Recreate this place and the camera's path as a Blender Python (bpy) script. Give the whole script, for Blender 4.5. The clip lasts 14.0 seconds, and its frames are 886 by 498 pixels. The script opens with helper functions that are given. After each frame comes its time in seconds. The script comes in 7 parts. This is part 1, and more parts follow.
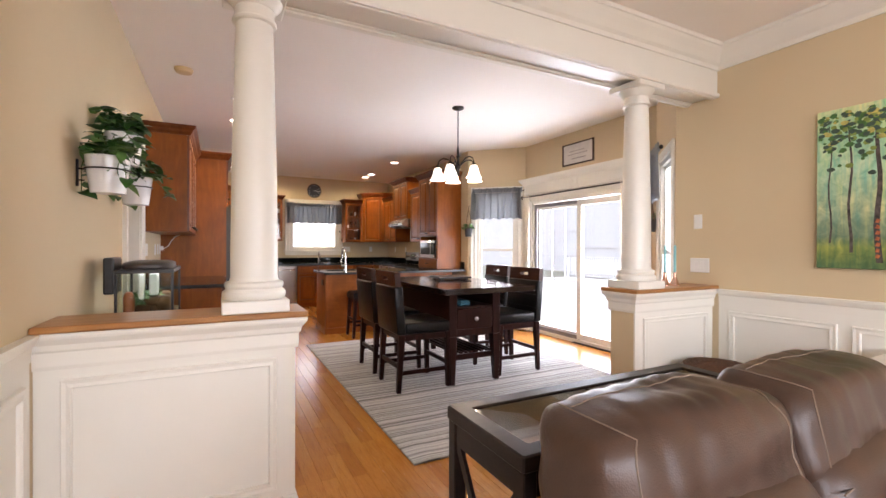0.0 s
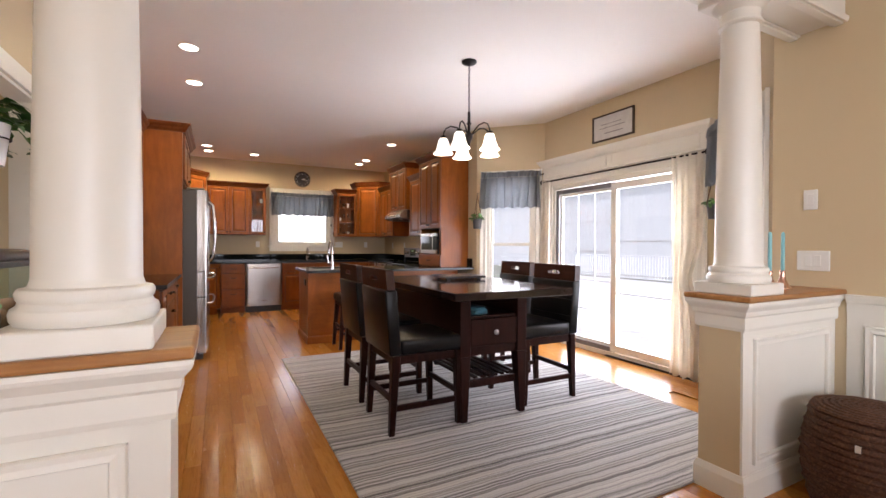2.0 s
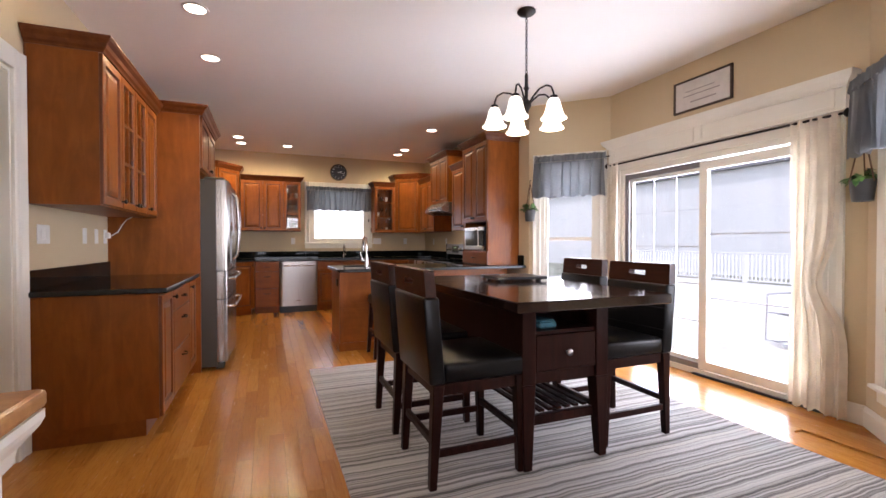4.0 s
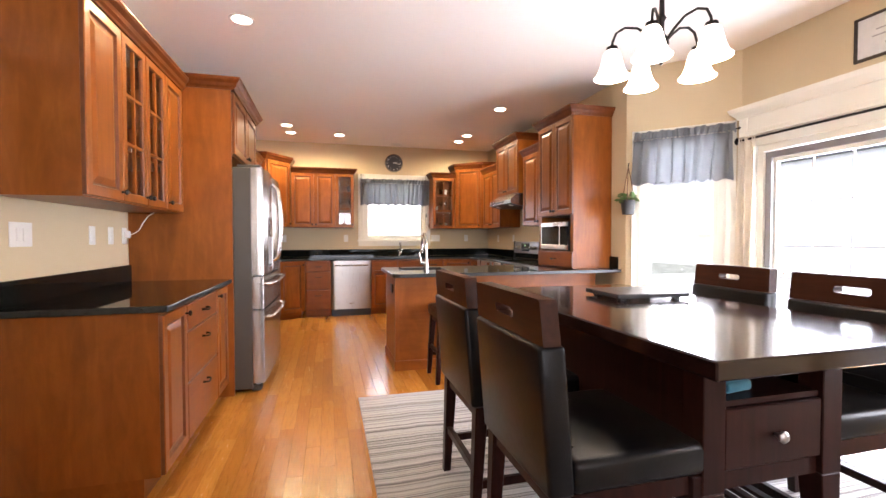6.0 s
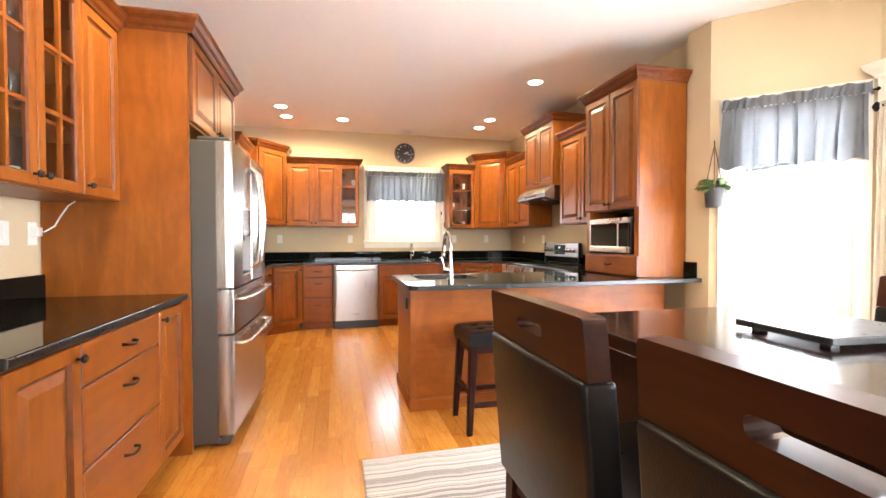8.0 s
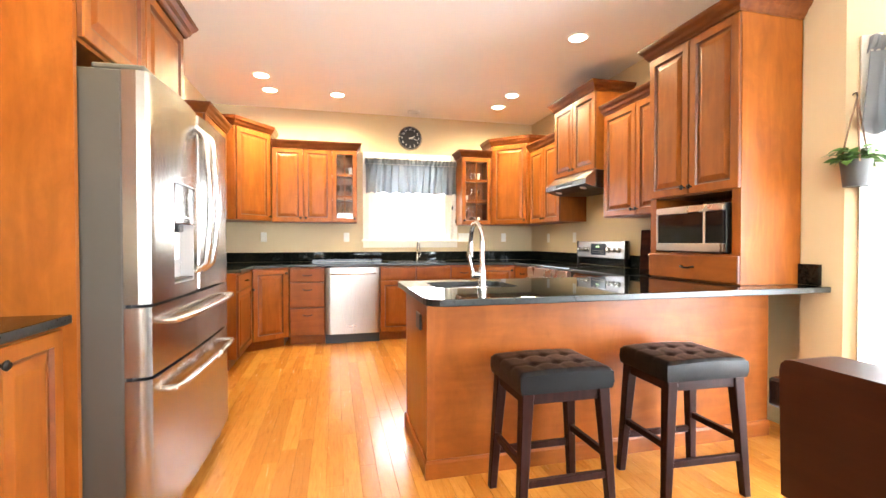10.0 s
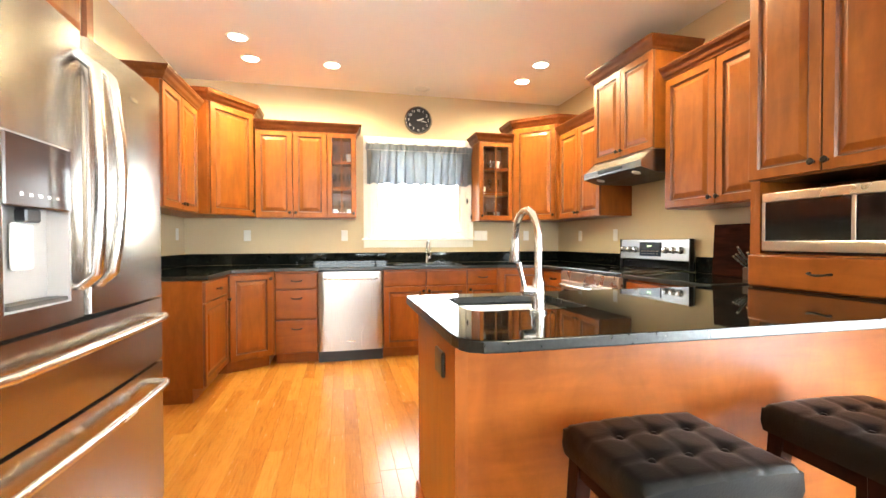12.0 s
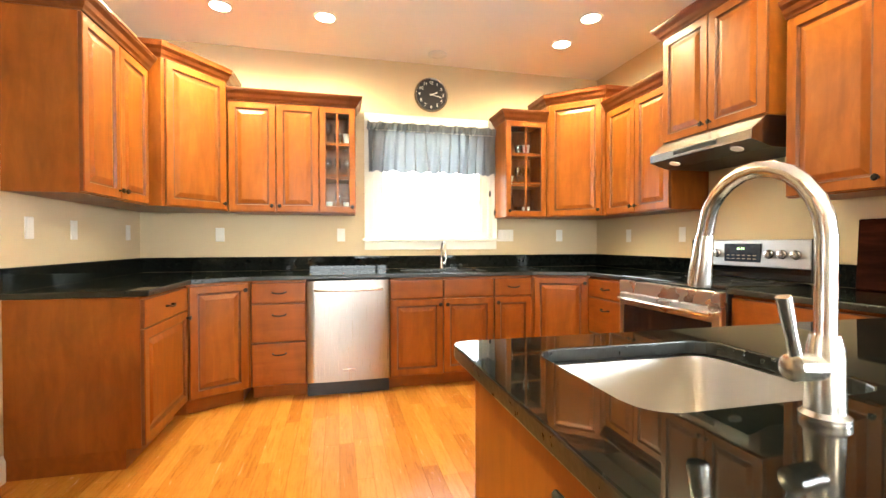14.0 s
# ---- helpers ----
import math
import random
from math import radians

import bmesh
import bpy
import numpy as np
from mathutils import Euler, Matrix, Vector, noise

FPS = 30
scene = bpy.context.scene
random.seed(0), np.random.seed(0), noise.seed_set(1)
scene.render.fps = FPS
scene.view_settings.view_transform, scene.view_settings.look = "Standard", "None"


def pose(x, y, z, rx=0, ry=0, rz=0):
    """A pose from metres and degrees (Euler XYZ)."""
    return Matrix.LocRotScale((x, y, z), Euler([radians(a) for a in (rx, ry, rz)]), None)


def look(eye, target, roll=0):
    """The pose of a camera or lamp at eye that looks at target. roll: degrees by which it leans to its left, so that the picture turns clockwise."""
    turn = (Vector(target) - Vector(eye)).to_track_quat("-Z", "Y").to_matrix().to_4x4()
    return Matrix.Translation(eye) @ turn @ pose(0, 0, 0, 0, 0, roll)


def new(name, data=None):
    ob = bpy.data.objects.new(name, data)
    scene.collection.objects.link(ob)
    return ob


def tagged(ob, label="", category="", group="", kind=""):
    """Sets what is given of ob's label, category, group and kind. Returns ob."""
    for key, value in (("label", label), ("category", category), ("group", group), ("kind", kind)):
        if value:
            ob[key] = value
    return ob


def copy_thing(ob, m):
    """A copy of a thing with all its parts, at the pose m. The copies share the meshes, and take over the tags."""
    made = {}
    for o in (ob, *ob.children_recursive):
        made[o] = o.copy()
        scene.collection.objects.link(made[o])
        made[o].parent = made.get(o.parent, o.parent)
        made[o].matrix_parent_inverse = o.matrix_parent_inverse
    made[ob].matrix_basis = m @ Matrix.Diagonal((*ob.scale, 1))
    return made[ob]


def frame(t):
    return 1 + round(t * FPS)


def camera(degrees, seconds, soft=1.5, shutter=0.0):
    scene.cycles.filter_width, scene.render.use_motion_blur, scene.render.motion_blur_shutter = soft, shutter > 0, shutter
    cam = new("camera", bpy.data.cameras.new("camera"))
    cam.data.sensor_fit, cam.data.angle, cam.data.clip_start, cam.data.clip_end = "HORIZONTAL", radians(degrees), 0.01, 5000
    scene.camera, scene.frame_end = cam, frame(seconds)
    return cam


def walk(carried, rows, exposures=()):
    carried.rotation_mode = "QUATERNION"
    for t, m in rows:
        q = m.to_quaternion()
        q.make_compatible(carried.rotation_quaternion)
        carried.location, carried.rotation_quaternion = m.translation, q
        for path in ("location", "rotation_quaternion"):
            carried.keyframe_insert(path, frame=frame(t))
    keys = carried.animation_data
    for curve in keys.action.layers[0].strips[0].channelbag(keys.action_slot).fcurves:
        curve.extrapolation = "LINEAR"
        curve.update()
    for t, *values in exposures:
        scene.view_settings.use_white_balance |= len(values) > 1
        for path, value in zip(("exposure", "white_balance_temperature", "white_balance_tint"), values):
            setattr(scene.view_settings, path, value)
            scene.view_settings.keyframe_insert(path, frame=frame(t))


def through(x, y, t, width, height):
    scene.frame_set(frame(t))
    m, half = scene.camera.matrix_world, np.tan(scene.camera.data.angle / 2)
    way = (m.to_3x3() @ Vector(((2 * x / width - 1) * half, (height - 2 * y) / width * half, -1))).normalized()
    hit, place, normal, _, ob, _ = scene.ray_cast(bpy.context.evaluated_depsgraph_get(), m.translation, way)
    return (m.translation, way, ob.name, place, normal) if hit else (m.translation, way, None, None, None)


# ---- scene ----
cam = camera(90.6, 14.0)
PATH = [
    (0, (0.405, 0.365, 1.271), (1.319, 2.144, 1.263), 0.15),
    (0.5, (0.502, 0.617, 1.268), (1.417, 2.396, 1.256), 0.15),
    (1, (0.600, 0.883, 1.246), (1.517, 2.660, 1.235), 0.2),
    (1.5, (0.703, 1.103, 1.226), (1.621, 2.880, 1.214), 0.2),
    (2, (0.820, 1.303, 1.208), (1.734, 3.082, 1.193), 0.25),
    (2.5, (0.890, 1.484, 1.184), (1.806, 3.262, 1.171), 0.2),
    (5, (1.157, 2.329, 1.192), (1.741, 4.242, 1.149), -0.2),
    (5.5, (1.182, 2.571, 1.209), (1.722, 4.497, 1.162), -0.17),
    (6, (1.204, 2.82, 1.218), (1.713, 4.753, 1.169), -0.13),
    (6.5, (1.229, 3.072, 1.213), (1.723, 5.009, 1.167), -0.07),
    (7, (1.256, 3.313, 1.208), (1.743, 5.252, 1.163), -0.07),
    (7.5, (1.272, 3.545, 1.207), (1.756, 5.485, 1.164), -0.07),
    (8, (1.285, 3.775, 1.206), (1.764, 5.716, 1.164), -0.1),
    (10.5, (1.394, 4.933, 1.151), (1.87, 6.875, 1.121), 0.0),
    (11, (1.424, 5.129, 1.153), (1.89, 7.073, 1.121), -0.07),
    (11.5, (1.455, 5.329, 1.152), (1.912, 7.275, 1.118), -0.13),
    (12, (1.467, 5.541, 1.149), (1.922, 7.489, 1.116), -0.17),
    (12.5, (1.467, 5.762, 1.149), (1.926, 7.71, 1.116), -0.17),
    (13, (1.482, 5.99, 1.149), (1.94, 7.937, 1.119), -0.13),
    (13.5, (1.489, 6.223, 1.148), (1.949, 8.169, 1.12), -0.13),
    (14, (1.484, 6.457, 1.148), (1.949, 8.401, 1.12), -0.1),
]
walk(cam, [(t, look(eye, target, roll)) for t, eye, target, roll in PATH],
     exposures=[(0.0, 0.13, 6350, 19), (2.5, -0.08, 6250, 20), (5.0, 0.20, 6100, 21), (5.5, 0.46, 6150, 20), (6.0, 0.80, 6250, 19), (6.5, 1.00, 6300, 18), (8.0, 1.42, 6300, 13), (10.5, 1.95, 6200, 6), (12.0, 1.94, 6250, 3), (14.0, 1.97, 6350, 2)])

# ---- light ----
world = bpy.data.worlds.new("world")
scene.world = world
world.use_nodes = True
sky = world.node_tree.nodes.new("ShaderNodeTexSky")
sky.sky_type, sky.sun_disc = "NISHITA", False
sky.sun_elevation, sky.sun_rotation = radians(49), radians(214.5)
world.node_tree.links.new(sky.outputs[0], world.node_tree.nodes["Background"].inputs[0])
world.node_tree.nodes["Background"].inputs[1].default_value = 0.15

sun = new("sun", bpy.data.lights.new("sun", "SUN"))
sun.data.energy, sun.data.angle, sun.data.color = 3.0, radians(1.0), (1.0, 0.95, 0.88)
sun.matrix_world = look((-7, -12, 22), (4, 4, 0))


def window_light(name, at, to, w, h, power, color=(0.93, 0.96, 1.0)):
    lamp = new(name, bpy.data.lights.new(name, "AREA"))
    lamp.data.shape, lamp.data.size, lamp.data.size_y = "RECTANGLE", w, h
    lamp.data.energy, lamp.data.color = power, color
    lamp.matrix_world = look(at, to)
    return lamp


window_light("slider_daylight", (4.85, 4.70, 1.0), (0, 4.70, 1.3), 1.8, 1.9, 122, (0.86, 0.92, 1.0))
window_light("bay_daylight", (4.55, 6.35, 1.4), (3.5, 5.3, 1.3), 0.6, 1.5, 30)
window_light("bay_daylight", (4.50, 2.95, 1.4), (3.5, 3.95, 1.3), 0.6, 1.5, 30)
window_light("sink_daylight", (2.36, 10.75, 1.7), (2.36, 8.0, 1.5), 1.0, 1.0, 10, (0.88, 0.93, 1.0))
# Lamp in an assumed south window, out of view, filling the living room.
window_light("living_south_fill", (1.9, -3.75, 1.5), (1.9, 0.0, 1.3), 3.0, 1.7, 58)
# Added lamp in an unseen west window, to brighten the east wall.
window_light("living_west_fill", (-0.45, -1.7, 1.5), (3.0, -0.9, 1.4), 2.0, 1.7, 98)
# Added lamp in an unseen hall window, to brighten the doorway.
window_light("hall_fill", (-1.95, 4.6, 1.5), (0.0, 4.6, 1.3), 0.9, 1.2, 7, (1.0, 0.93, 0.78))


# ---- materials ----
def material(name, rough=0.5, metal=0.0, base=(0.8, 0.8, 0.8)):
    m = bpy.data.materials.new(name)
    m.use_nodes = True
    b = m.node_tree.nodes["Principled BSDF"]
    b.inputs["Roughness"].default_value, b.inputs["Metallic"].default_value = rough, metal
    b.inputs["Base Color"].default_value = (*base, 1)
    return m, m.node_tree, b


def node(nt, kind, **values):
    n = nt.nodes.new("ShaderNode" + kind)
    for key, v in values.items():
        n.inputs[key.replace("_", " ")].default_value = v
    return n


def coords(nt, scale=(1, 1, 1), source="Object", rot=(0, 0, 0)):
    c, m = nt.nodes.new("ShaderNodeTexCoord"), nt.nodes.new("ShaderNodeMapping")
    m.inputs["Scale"].default_value, m.inputs["Rotation"].default_value = scale, rot
    nt.links.new(c.outputs[source], m.inputs["Vector"])
    return m.outputs[0]


def ramp(nt, fac, stops):
    r = nt.nodes.new("ShaderNodeValToRGB")
    while len(r.color_ramp.elements) < len(stops):
        r.color_ramp.elements.new(0.5)
    for e, (p, c) in zip(r.color_ramp.elements, stops):
        e.position, e.color = p, (*c, 1)
    nt.links.new(fac, r.inputs[0])
    return r.outputs[0]


def mix(nt, kind, fac, a, b):
    n = nt.nodes.new("ShaderNodeMix")
    n.data_type, n.blend_type = "RGBA", kind
    for socket, v in ((n.inputs[0], fac), (n.inputs[6], a), (n.inputs[7], b)):
        if isinstance(v, (int, float)):
            socket.default_value = v
        elif isinstance(v, tuple):
            socket.default_value = (*v, 1)
        else:
            nt.links.new(v, socket)
    return n.outputs[2]


def noise_of(nt, vec, scale, detail=4.0, rough=0.55, distort=0.0):
    n = node(nt, "TexNoise", Scale=scale, Detail=detail, Roughness=rough, Distortion=distort)
    nt.links.new(vec, n.inputs["Vector"])
    return n.outputs[0]


def bump(nt, b, height, strength=0.2, dist=0.002):
    n = node(nt, "Bump", Strength=strength, Distance=dist)
    nt.links.new(height, n.inputs["Height"])
    nt.links.new(n.outputs[0], b.inputs["Normal"])


def rough_range(nt, b, fac, lo, hi):
    n = node(nt, "MapRange")
    n.inputs[3].default_value, n.inputs[4].default_value = lo, hi
    nt.links.new(fac, n.inputs[0])
    nt.links.new(n.outputs[0], b.inputs["Roughness"])


def plain(name, base, rough, metal=0.0, var=0.12, scale=6.0, relief=0.1, fine=90.0):
    """A painted or solid surface with faint blotches and a fine grain."""
    m, nt, b = material(name, rough, metal, base)
    v = coords(nt)
    blotch = noise_of(nt, v, scale, 3)
    dark = tuple(c * (1 - var) for c in base)
    light = tuple(min(1, c * (1 + var * 0.6)) for c in base)
    nt.links.new(ramp(nt, blotch, [(0.3, dark), (0.7, light)]), b.inputs["Base Color"])
    grain = noise_of(nt, v, fine, 2)
    rough_range(nt, b, blotch, max(0.02, rough - 0.08), min(1, rough + 0.08))
    bump(nt, b, grain, relief, 0.001)
    return m


def wood(name, tones, rough=0.35, grain=(14, 14, 1.1), coat=0.08, scale=5.0, spread=0.5, relief=0.06, spec=0.32):
    """Stained timber with the grain along local z (or the axis of least scale)."""
    m, nt, b = material(name, rough)
    v = coords(nt, grain)
    info = nt.nodes.new("ShaderNodeObjectInfo")
    shift = node(nt, "VectorMath")
    shift.operation = "ADD"
    many = node(nt, "VectorMath")
    many.operation = "SCALE"
    many.inputs[3].default_value = 40.0
    nt.links.new(info.outputs["Random"], many.inputs[0])
    nt.links.new(v, shift.inputs[0])
    nt.links.new(many.outputs[0], shift.inputs[1])
    n1 = noise_of(nt, shift.outputs[0], scale * 0.6, 4, 0.5, 0.6)
    n2 = noise_of(nt, coords(nt, (2.5, 2.5, 1.4)), 2.2, 5, 0.65, 0.8)
    fine = noise_of(nt, coords(nt, (grain[0] * 6, grain[1] * 6, grain[2] * 6)), scale, 3, 0.7)
    c = ramp(nt, n1, [(0.25, tones[0]), (0.55, tones[1]), (0.8, tones[2])])
    c = mix(nt, "MULTIPLY", spread, c, ramp(nt, n2, [(0.32, (0.52, 0.44, 0.38)), (0.62, (1, 1, 1))]))
    c = mix(nt, "MULTIPLY", 0.06, c, ramp(nt, fine, [(0.35, (0.6, 0.55, 0.5)), (0.6, (1, 1, 1))]))
    nt.links.new(c, b.inputs["Base Color"])
    rough_range(nt, b, n2, rough - 0.06, rough + 0.1)
    b.inputs["Coat Weight"].default_value, b.inputs["Coat Roughness"].default_value = coat, 0.2
    b.inputs["Specular IOR Level"].default_value = spec
    bump(nt, b, fine, relief, 0.001)
    return m


CHERRY = wood("cherry_stained_maple", ((0.218, 0.058, 0.0074), (0.264, 0.077, 0.0095), (0.305, 0.099, 0.0125)), 0.34, grain=(7, 7, 1.1), coat=0.05, spec=0.24)
CROWN_WOOD = wood("dark_glazed_cherry", ((0.120, 0.030, 0.0062), (0.155, 0.042, 0.0082), (0.195, 0.056, 0.0105)), 0.36, grain=(1.1, 7, 7), coat=0.05, spec=0.24)
# Brown glaze, darkened to paint in the shade of grooves and edges.
GLAZE_SHADE = plain("door_glaze_shade", (0.135, 0.036, 0.0075), 0.4, var=0.3, scale=20)
CHERRY_H = wood("cherry_stained_maple_across", ((0.214, 0.056, 0.0076), (0.250, 0.070, 0.0092), (0.284, 0.087, 0.0118)), 0.34, grain=(1.1, 7, 7), coat=0.03, spec=0.2)
CHERRY_IN = wood("cabinet_interior", ((0.13, 0.045, 0.015), (0.19, 0.065, 0.02), (0.24, 0.09, 0.03)), 0.5, coat=0.0)
ESPRESSO = wood("espresso_wood", ((0.012, 0.0035, 0.0025), (0.020, 0.0055, 0.004), (0.032, 0.009, 0.006)), 0.34, coat=0.0, spec=0.12)
ESPRESSO_TOP = wood("espresso_table_top", ((0.008, 0.003, 0.0025), (0.014, 0.005, 0.004), (0.022, 0.008, 0.006)), 0.09, grain=(14, 1.1, 14), coat=0.25, relief=0.02)
RAIL = wood("red_brown_rail", ((0.018, 0.0048, 0.0022), (0.032, 0.0088, 0.0036), (0.048, 0.0135, 0.0054)), 0.32, grain=(14, 1.2, 14), coat=0.03, spec=0.2)
OAK = wood("golden_oak", ((0.30, 0.13, 0.04), (0.42, 0.20, 0.065), (0.52, 0.27, 0.10)), 0.33, grain=(1.1, 14, 14), spread=0.2)
BLACKWOOD = wood("black_brown_wood", ((0.012, 0.008, 0.007), (0.02, 0.013, 0.011), (0.03, 0.02, 0.017)), 0.36, grain=(1.1, 14, 14), coat=0.05, spec=0.2)
WALL = plain("beige_wall_paint", (0.61, 0.492, 0.312), 0.75, var=0.03, scale=1.2, relief=0.12, fine=240)
WHITE = plain("white_trim_paint", (0.79, 0.768, 0.688), 0.38, var=0.03, scale=2.0, relief=0.05, fine=160)
CEIL = plain("ceiling_paint", (0.89, 0.855, 0.80), 0.9, var=0.02, scale=0.8, relief=0.25, fine=200)
BLACKMETAL = plain("bronze_black_metal", (0.018, 0.014, 0.012), 0.42, 0.7, var=0.2)
CHROME = plain("brushed_nickel", (0.62, 0.60, 0.57), 0.25, 1.0, var=0.05, relief=0.02)
BLACKPLASTIC = plain("black_plastic", (0.015, 0.015, 0.016), 0.35, var=0.2)
BLACKGLASS = plain("black_glass", (0.006, 0.006, 0.007), 0.06, var=0.1, relief=0.0)
PORCELAIN = plain("white_ceramic", (0.78, 0.78, 0.77), 0.18, var=0.03, relief=0.03)
PLASTIC = plain("white_plastic", (0.78, 0.77, 0.73), 0.35, var=0.02, relief=0.02)
SOIL = plain("potting_soil", (0.03, 0.02, 0.014), 0.95, var=0.5, scale=60, relief=0.9, fine=120)
AQUA = plain("aqua_wax", (0.22, 0.52, 0.55), 0.45, var=0.08)
TEAL = plain("teal_cloth", (0.030, 0.115, 0.15), 0.9, var=0.2, scale=20, relief=0.6, fine=300)
GREYSIDE = plain("grey_painted_steel", (0.064, 0.057, 0.048), 0.45, 0.2, var=0.04)
GREYPOT = plain("charcoal_pot", (0.045, 0.045, 0.048), 0.5, var=0.15)


def steel(name, base=(0.38, 0.36, 0.34), rough=0.26, along=(1, 140, 140)):
    m, nt, b = material(name, rough, 1.0, base)
    n = noise_of(nt, coords(nt, along), 3.0, 4, 0.7)
    nt.links.new(ramp(nt, n, [(0.3, tuple(c * 0.94 for c in base)), (0.7, base)]), b.inputs["Base Color"])
    rough_range(nt, b, n, rough - 0.05, rough + 0.1)
    wave = noise_of(nt, coords(nt, tuple(min(3.0, a) for a in along)), 2.2, 2, 0.4, 0.6)
    bump(nt, b, mix(nt, "ADD", 0.01, wave, n), 0.22, 0.006 if along[0] == 1 else 0.025)
    return m


STEEL = steel("brushed_steel", rough=0.22)
STEEL_BOWL = plain("satin_steel_bowl", (0.60, 0.57, 0.54), 0.34, 1.0, var=0.04, scale=3, relief=0.01)


def satin_steel(name, base, rough):
    """Door steel with a faint upright brushing and slow waves in its sheet."""
    m, nt, b = material(name, rough, 1.0, base)
    fine = noise_of(nt, coords(nt, (420, 420, 3)), 2.0, 2, 0.5)
    rough_range(nt, b, fine, rough - 0.015, rough + 0.02)
    bump(nt, b, noise_of(nt, coords(nt, (3.0, 3.0, 1.3)), 1.6, 1, 0.3, 0.4), 0.25, 0.02)
    return m


TRIM_STEEL = plain("bright_trim_steel", (0.62, 0.57, 0.52), 0.28, 1.0, var=0.05, scale=4, relief=0.02)
STEEL_V = satin_steel("satin_refrigerator_steel", (0.36, 0.325, 0.295), 0.25)


def granite():
    m, nt, b = material("black_green_granite", 0.07)
    v = coords(nt)
    n = noise_of(nt, v, 30, 8, 0.7, 0.8)
    f = noise_of(nt, v, 170, 4, 0.6)
    c = ramp(nt, n, [(0.40, (0.003, 0.004, 0.0035)), (0.58, (0.007, 0.008, 0.007)), (0.68, (0.022, 0.023, 0.018)), (0.80, (0.007, 0.008, 0.007))])
    c = mix(nt, "ADD", 0.5, c, ramp(nt, f, [(0.62, (0, 0, 0)), (0.75, (0.045, 0.040, 0.028))]))
    nt.links.new(c, b.inputs["Base Color"])
    rough_range(nt, b, n, 0.015, 0.045)
    b.inputs["Specular IOR Level"].default_value = 0.15
    return m


GRANITE = granite()
GRANITE_EDGE = plain("hewn_granite_edge", (0.010, 0.011, 0.0105), 0.30, var=0.7, scale=60, relief=0.9, fine=45)


def planks(name, per_island):
    m, nt, b = material(name, 0.22)
    v = coords(nt, (22, 1.6, 22))
    if per_island:
        rnd = nt.nodes.new("ShaderNodeNewGeometry").outputs["Random Per Island"]
    else:
        rnd = nt.nodes.new("ShaderNodeObjectInfo").outputs["Random"]
    many = node(nt, "VectorMath")
    many.operation = "SCALE"
    many.inputs[3].default_value = 37.0
    nt.links.new(rnd, many.inputs[0])
    add = node(nt, "VectorMath")
    add.operation = "ADD"
    nt.links.new(v, add.inputs[0])
    nt.links.new(many.outputs[0], add.inputs[1])
    tone = ramp(nt, rnd, [(0.0, (0.38, 0.148, 0.024)), (0.35, (0.47, 0.196, 0.033)), (0.7, (0.53, 0.236, 0.043)), (1.0, (0.41, 0.166, 0.027))])
    g = noise_of(nt, add.outputs[0], 3.0, 7, 0.62, 1.2)
    fine = noise_of(nt, coords(nt, (180, 5, 180)), 4.0, 3, 0.7)
    c = mix(nt, "MULTIPLY", 0.75, tone, ramp(nt, g, [(0.28, (0.62, 0.5, 0.4)), (0.5, (0.95, 0.92, 0.9)), (0.75, (1.0, 1.0, 1.0))]))
    c = mix(nt, "MULTIPLY", 0.35, c, ramp(nt, fine, [(0.35, (0.6, 0.5, 0.42)), (0.55, (1, 1, 1))]))
    nt.links.new(c, b.inputs["Base Color"])
    rough_range(nt, b, g, 0.18, 0.32)
    b.inputs["Coat Weight"].default_value, b.inputs["Coat Roughness"].default_value = 0.12, 0.12
    b.inputs["Specular IOR Level"].default_value = 0.34
    bump(nt, b, fine, 0.04, 0.0006)
    return m


PLANK = planks("oak_strip", False)
PLANK_STUFF = planks("oak_strip_rest", True)


def leather(name, base, rough, wrinkles=0.1, spec=0.38):
    m, nt, b = material(name, rough, 0.0, base)
    v = coords(nt)
    cells = node(nt, "TexVoronoi", Scale=260.0)
    nt.links.new(v, cells.inputs["Vector"])
    n = noise_of(nt, v, 7, 5, 0.6, 0.4)
    nt.links.new(ramp(nt, n, [(0.3, tuple(c * 0.7 for c in base)), (0.7, tuple(c * 1.2 for c in base))]), b.inputs["Base Color"])
    rough_range(nt, b, n, rough - 0.03, rough + 0.04)
    b.inputs["Specular IOR Level"].default_value = spec
    crease = node(nt, "TexVoronoi", Scale=16.0)
    crease.feature = "DISTANCE_TO_EDGE"
    warped = mix(nt, "LINEAR_LIGHT", 0.09, coords(nt, (1, 1.6, 1.6)), noise_of(nt, v, 9, 3))
    nt.links.new(warped, crease.inputs["Vector"])
    folds = ramp(nt, crease.outputs[0], [(0.0, (0, 0, 0)), (0.10, (1, 1, 1))])
    total = mix(nt, "ADD", 0.4, n, cells.outputs[0])
    total = mix(nt, "ADD", wrinkles, total, folds)
    bump(nt, b, total, 0.25, 0.003)
    return m


BROWN_LEATHER = leather("brown_leather", (0.058, 0.032, 0.021), 0.33, 0.12)
BLACK_LEATHER = leather("black_leather", (0.0058, 0.0052, 0.0054), 0.30, 0.12, 0.20)


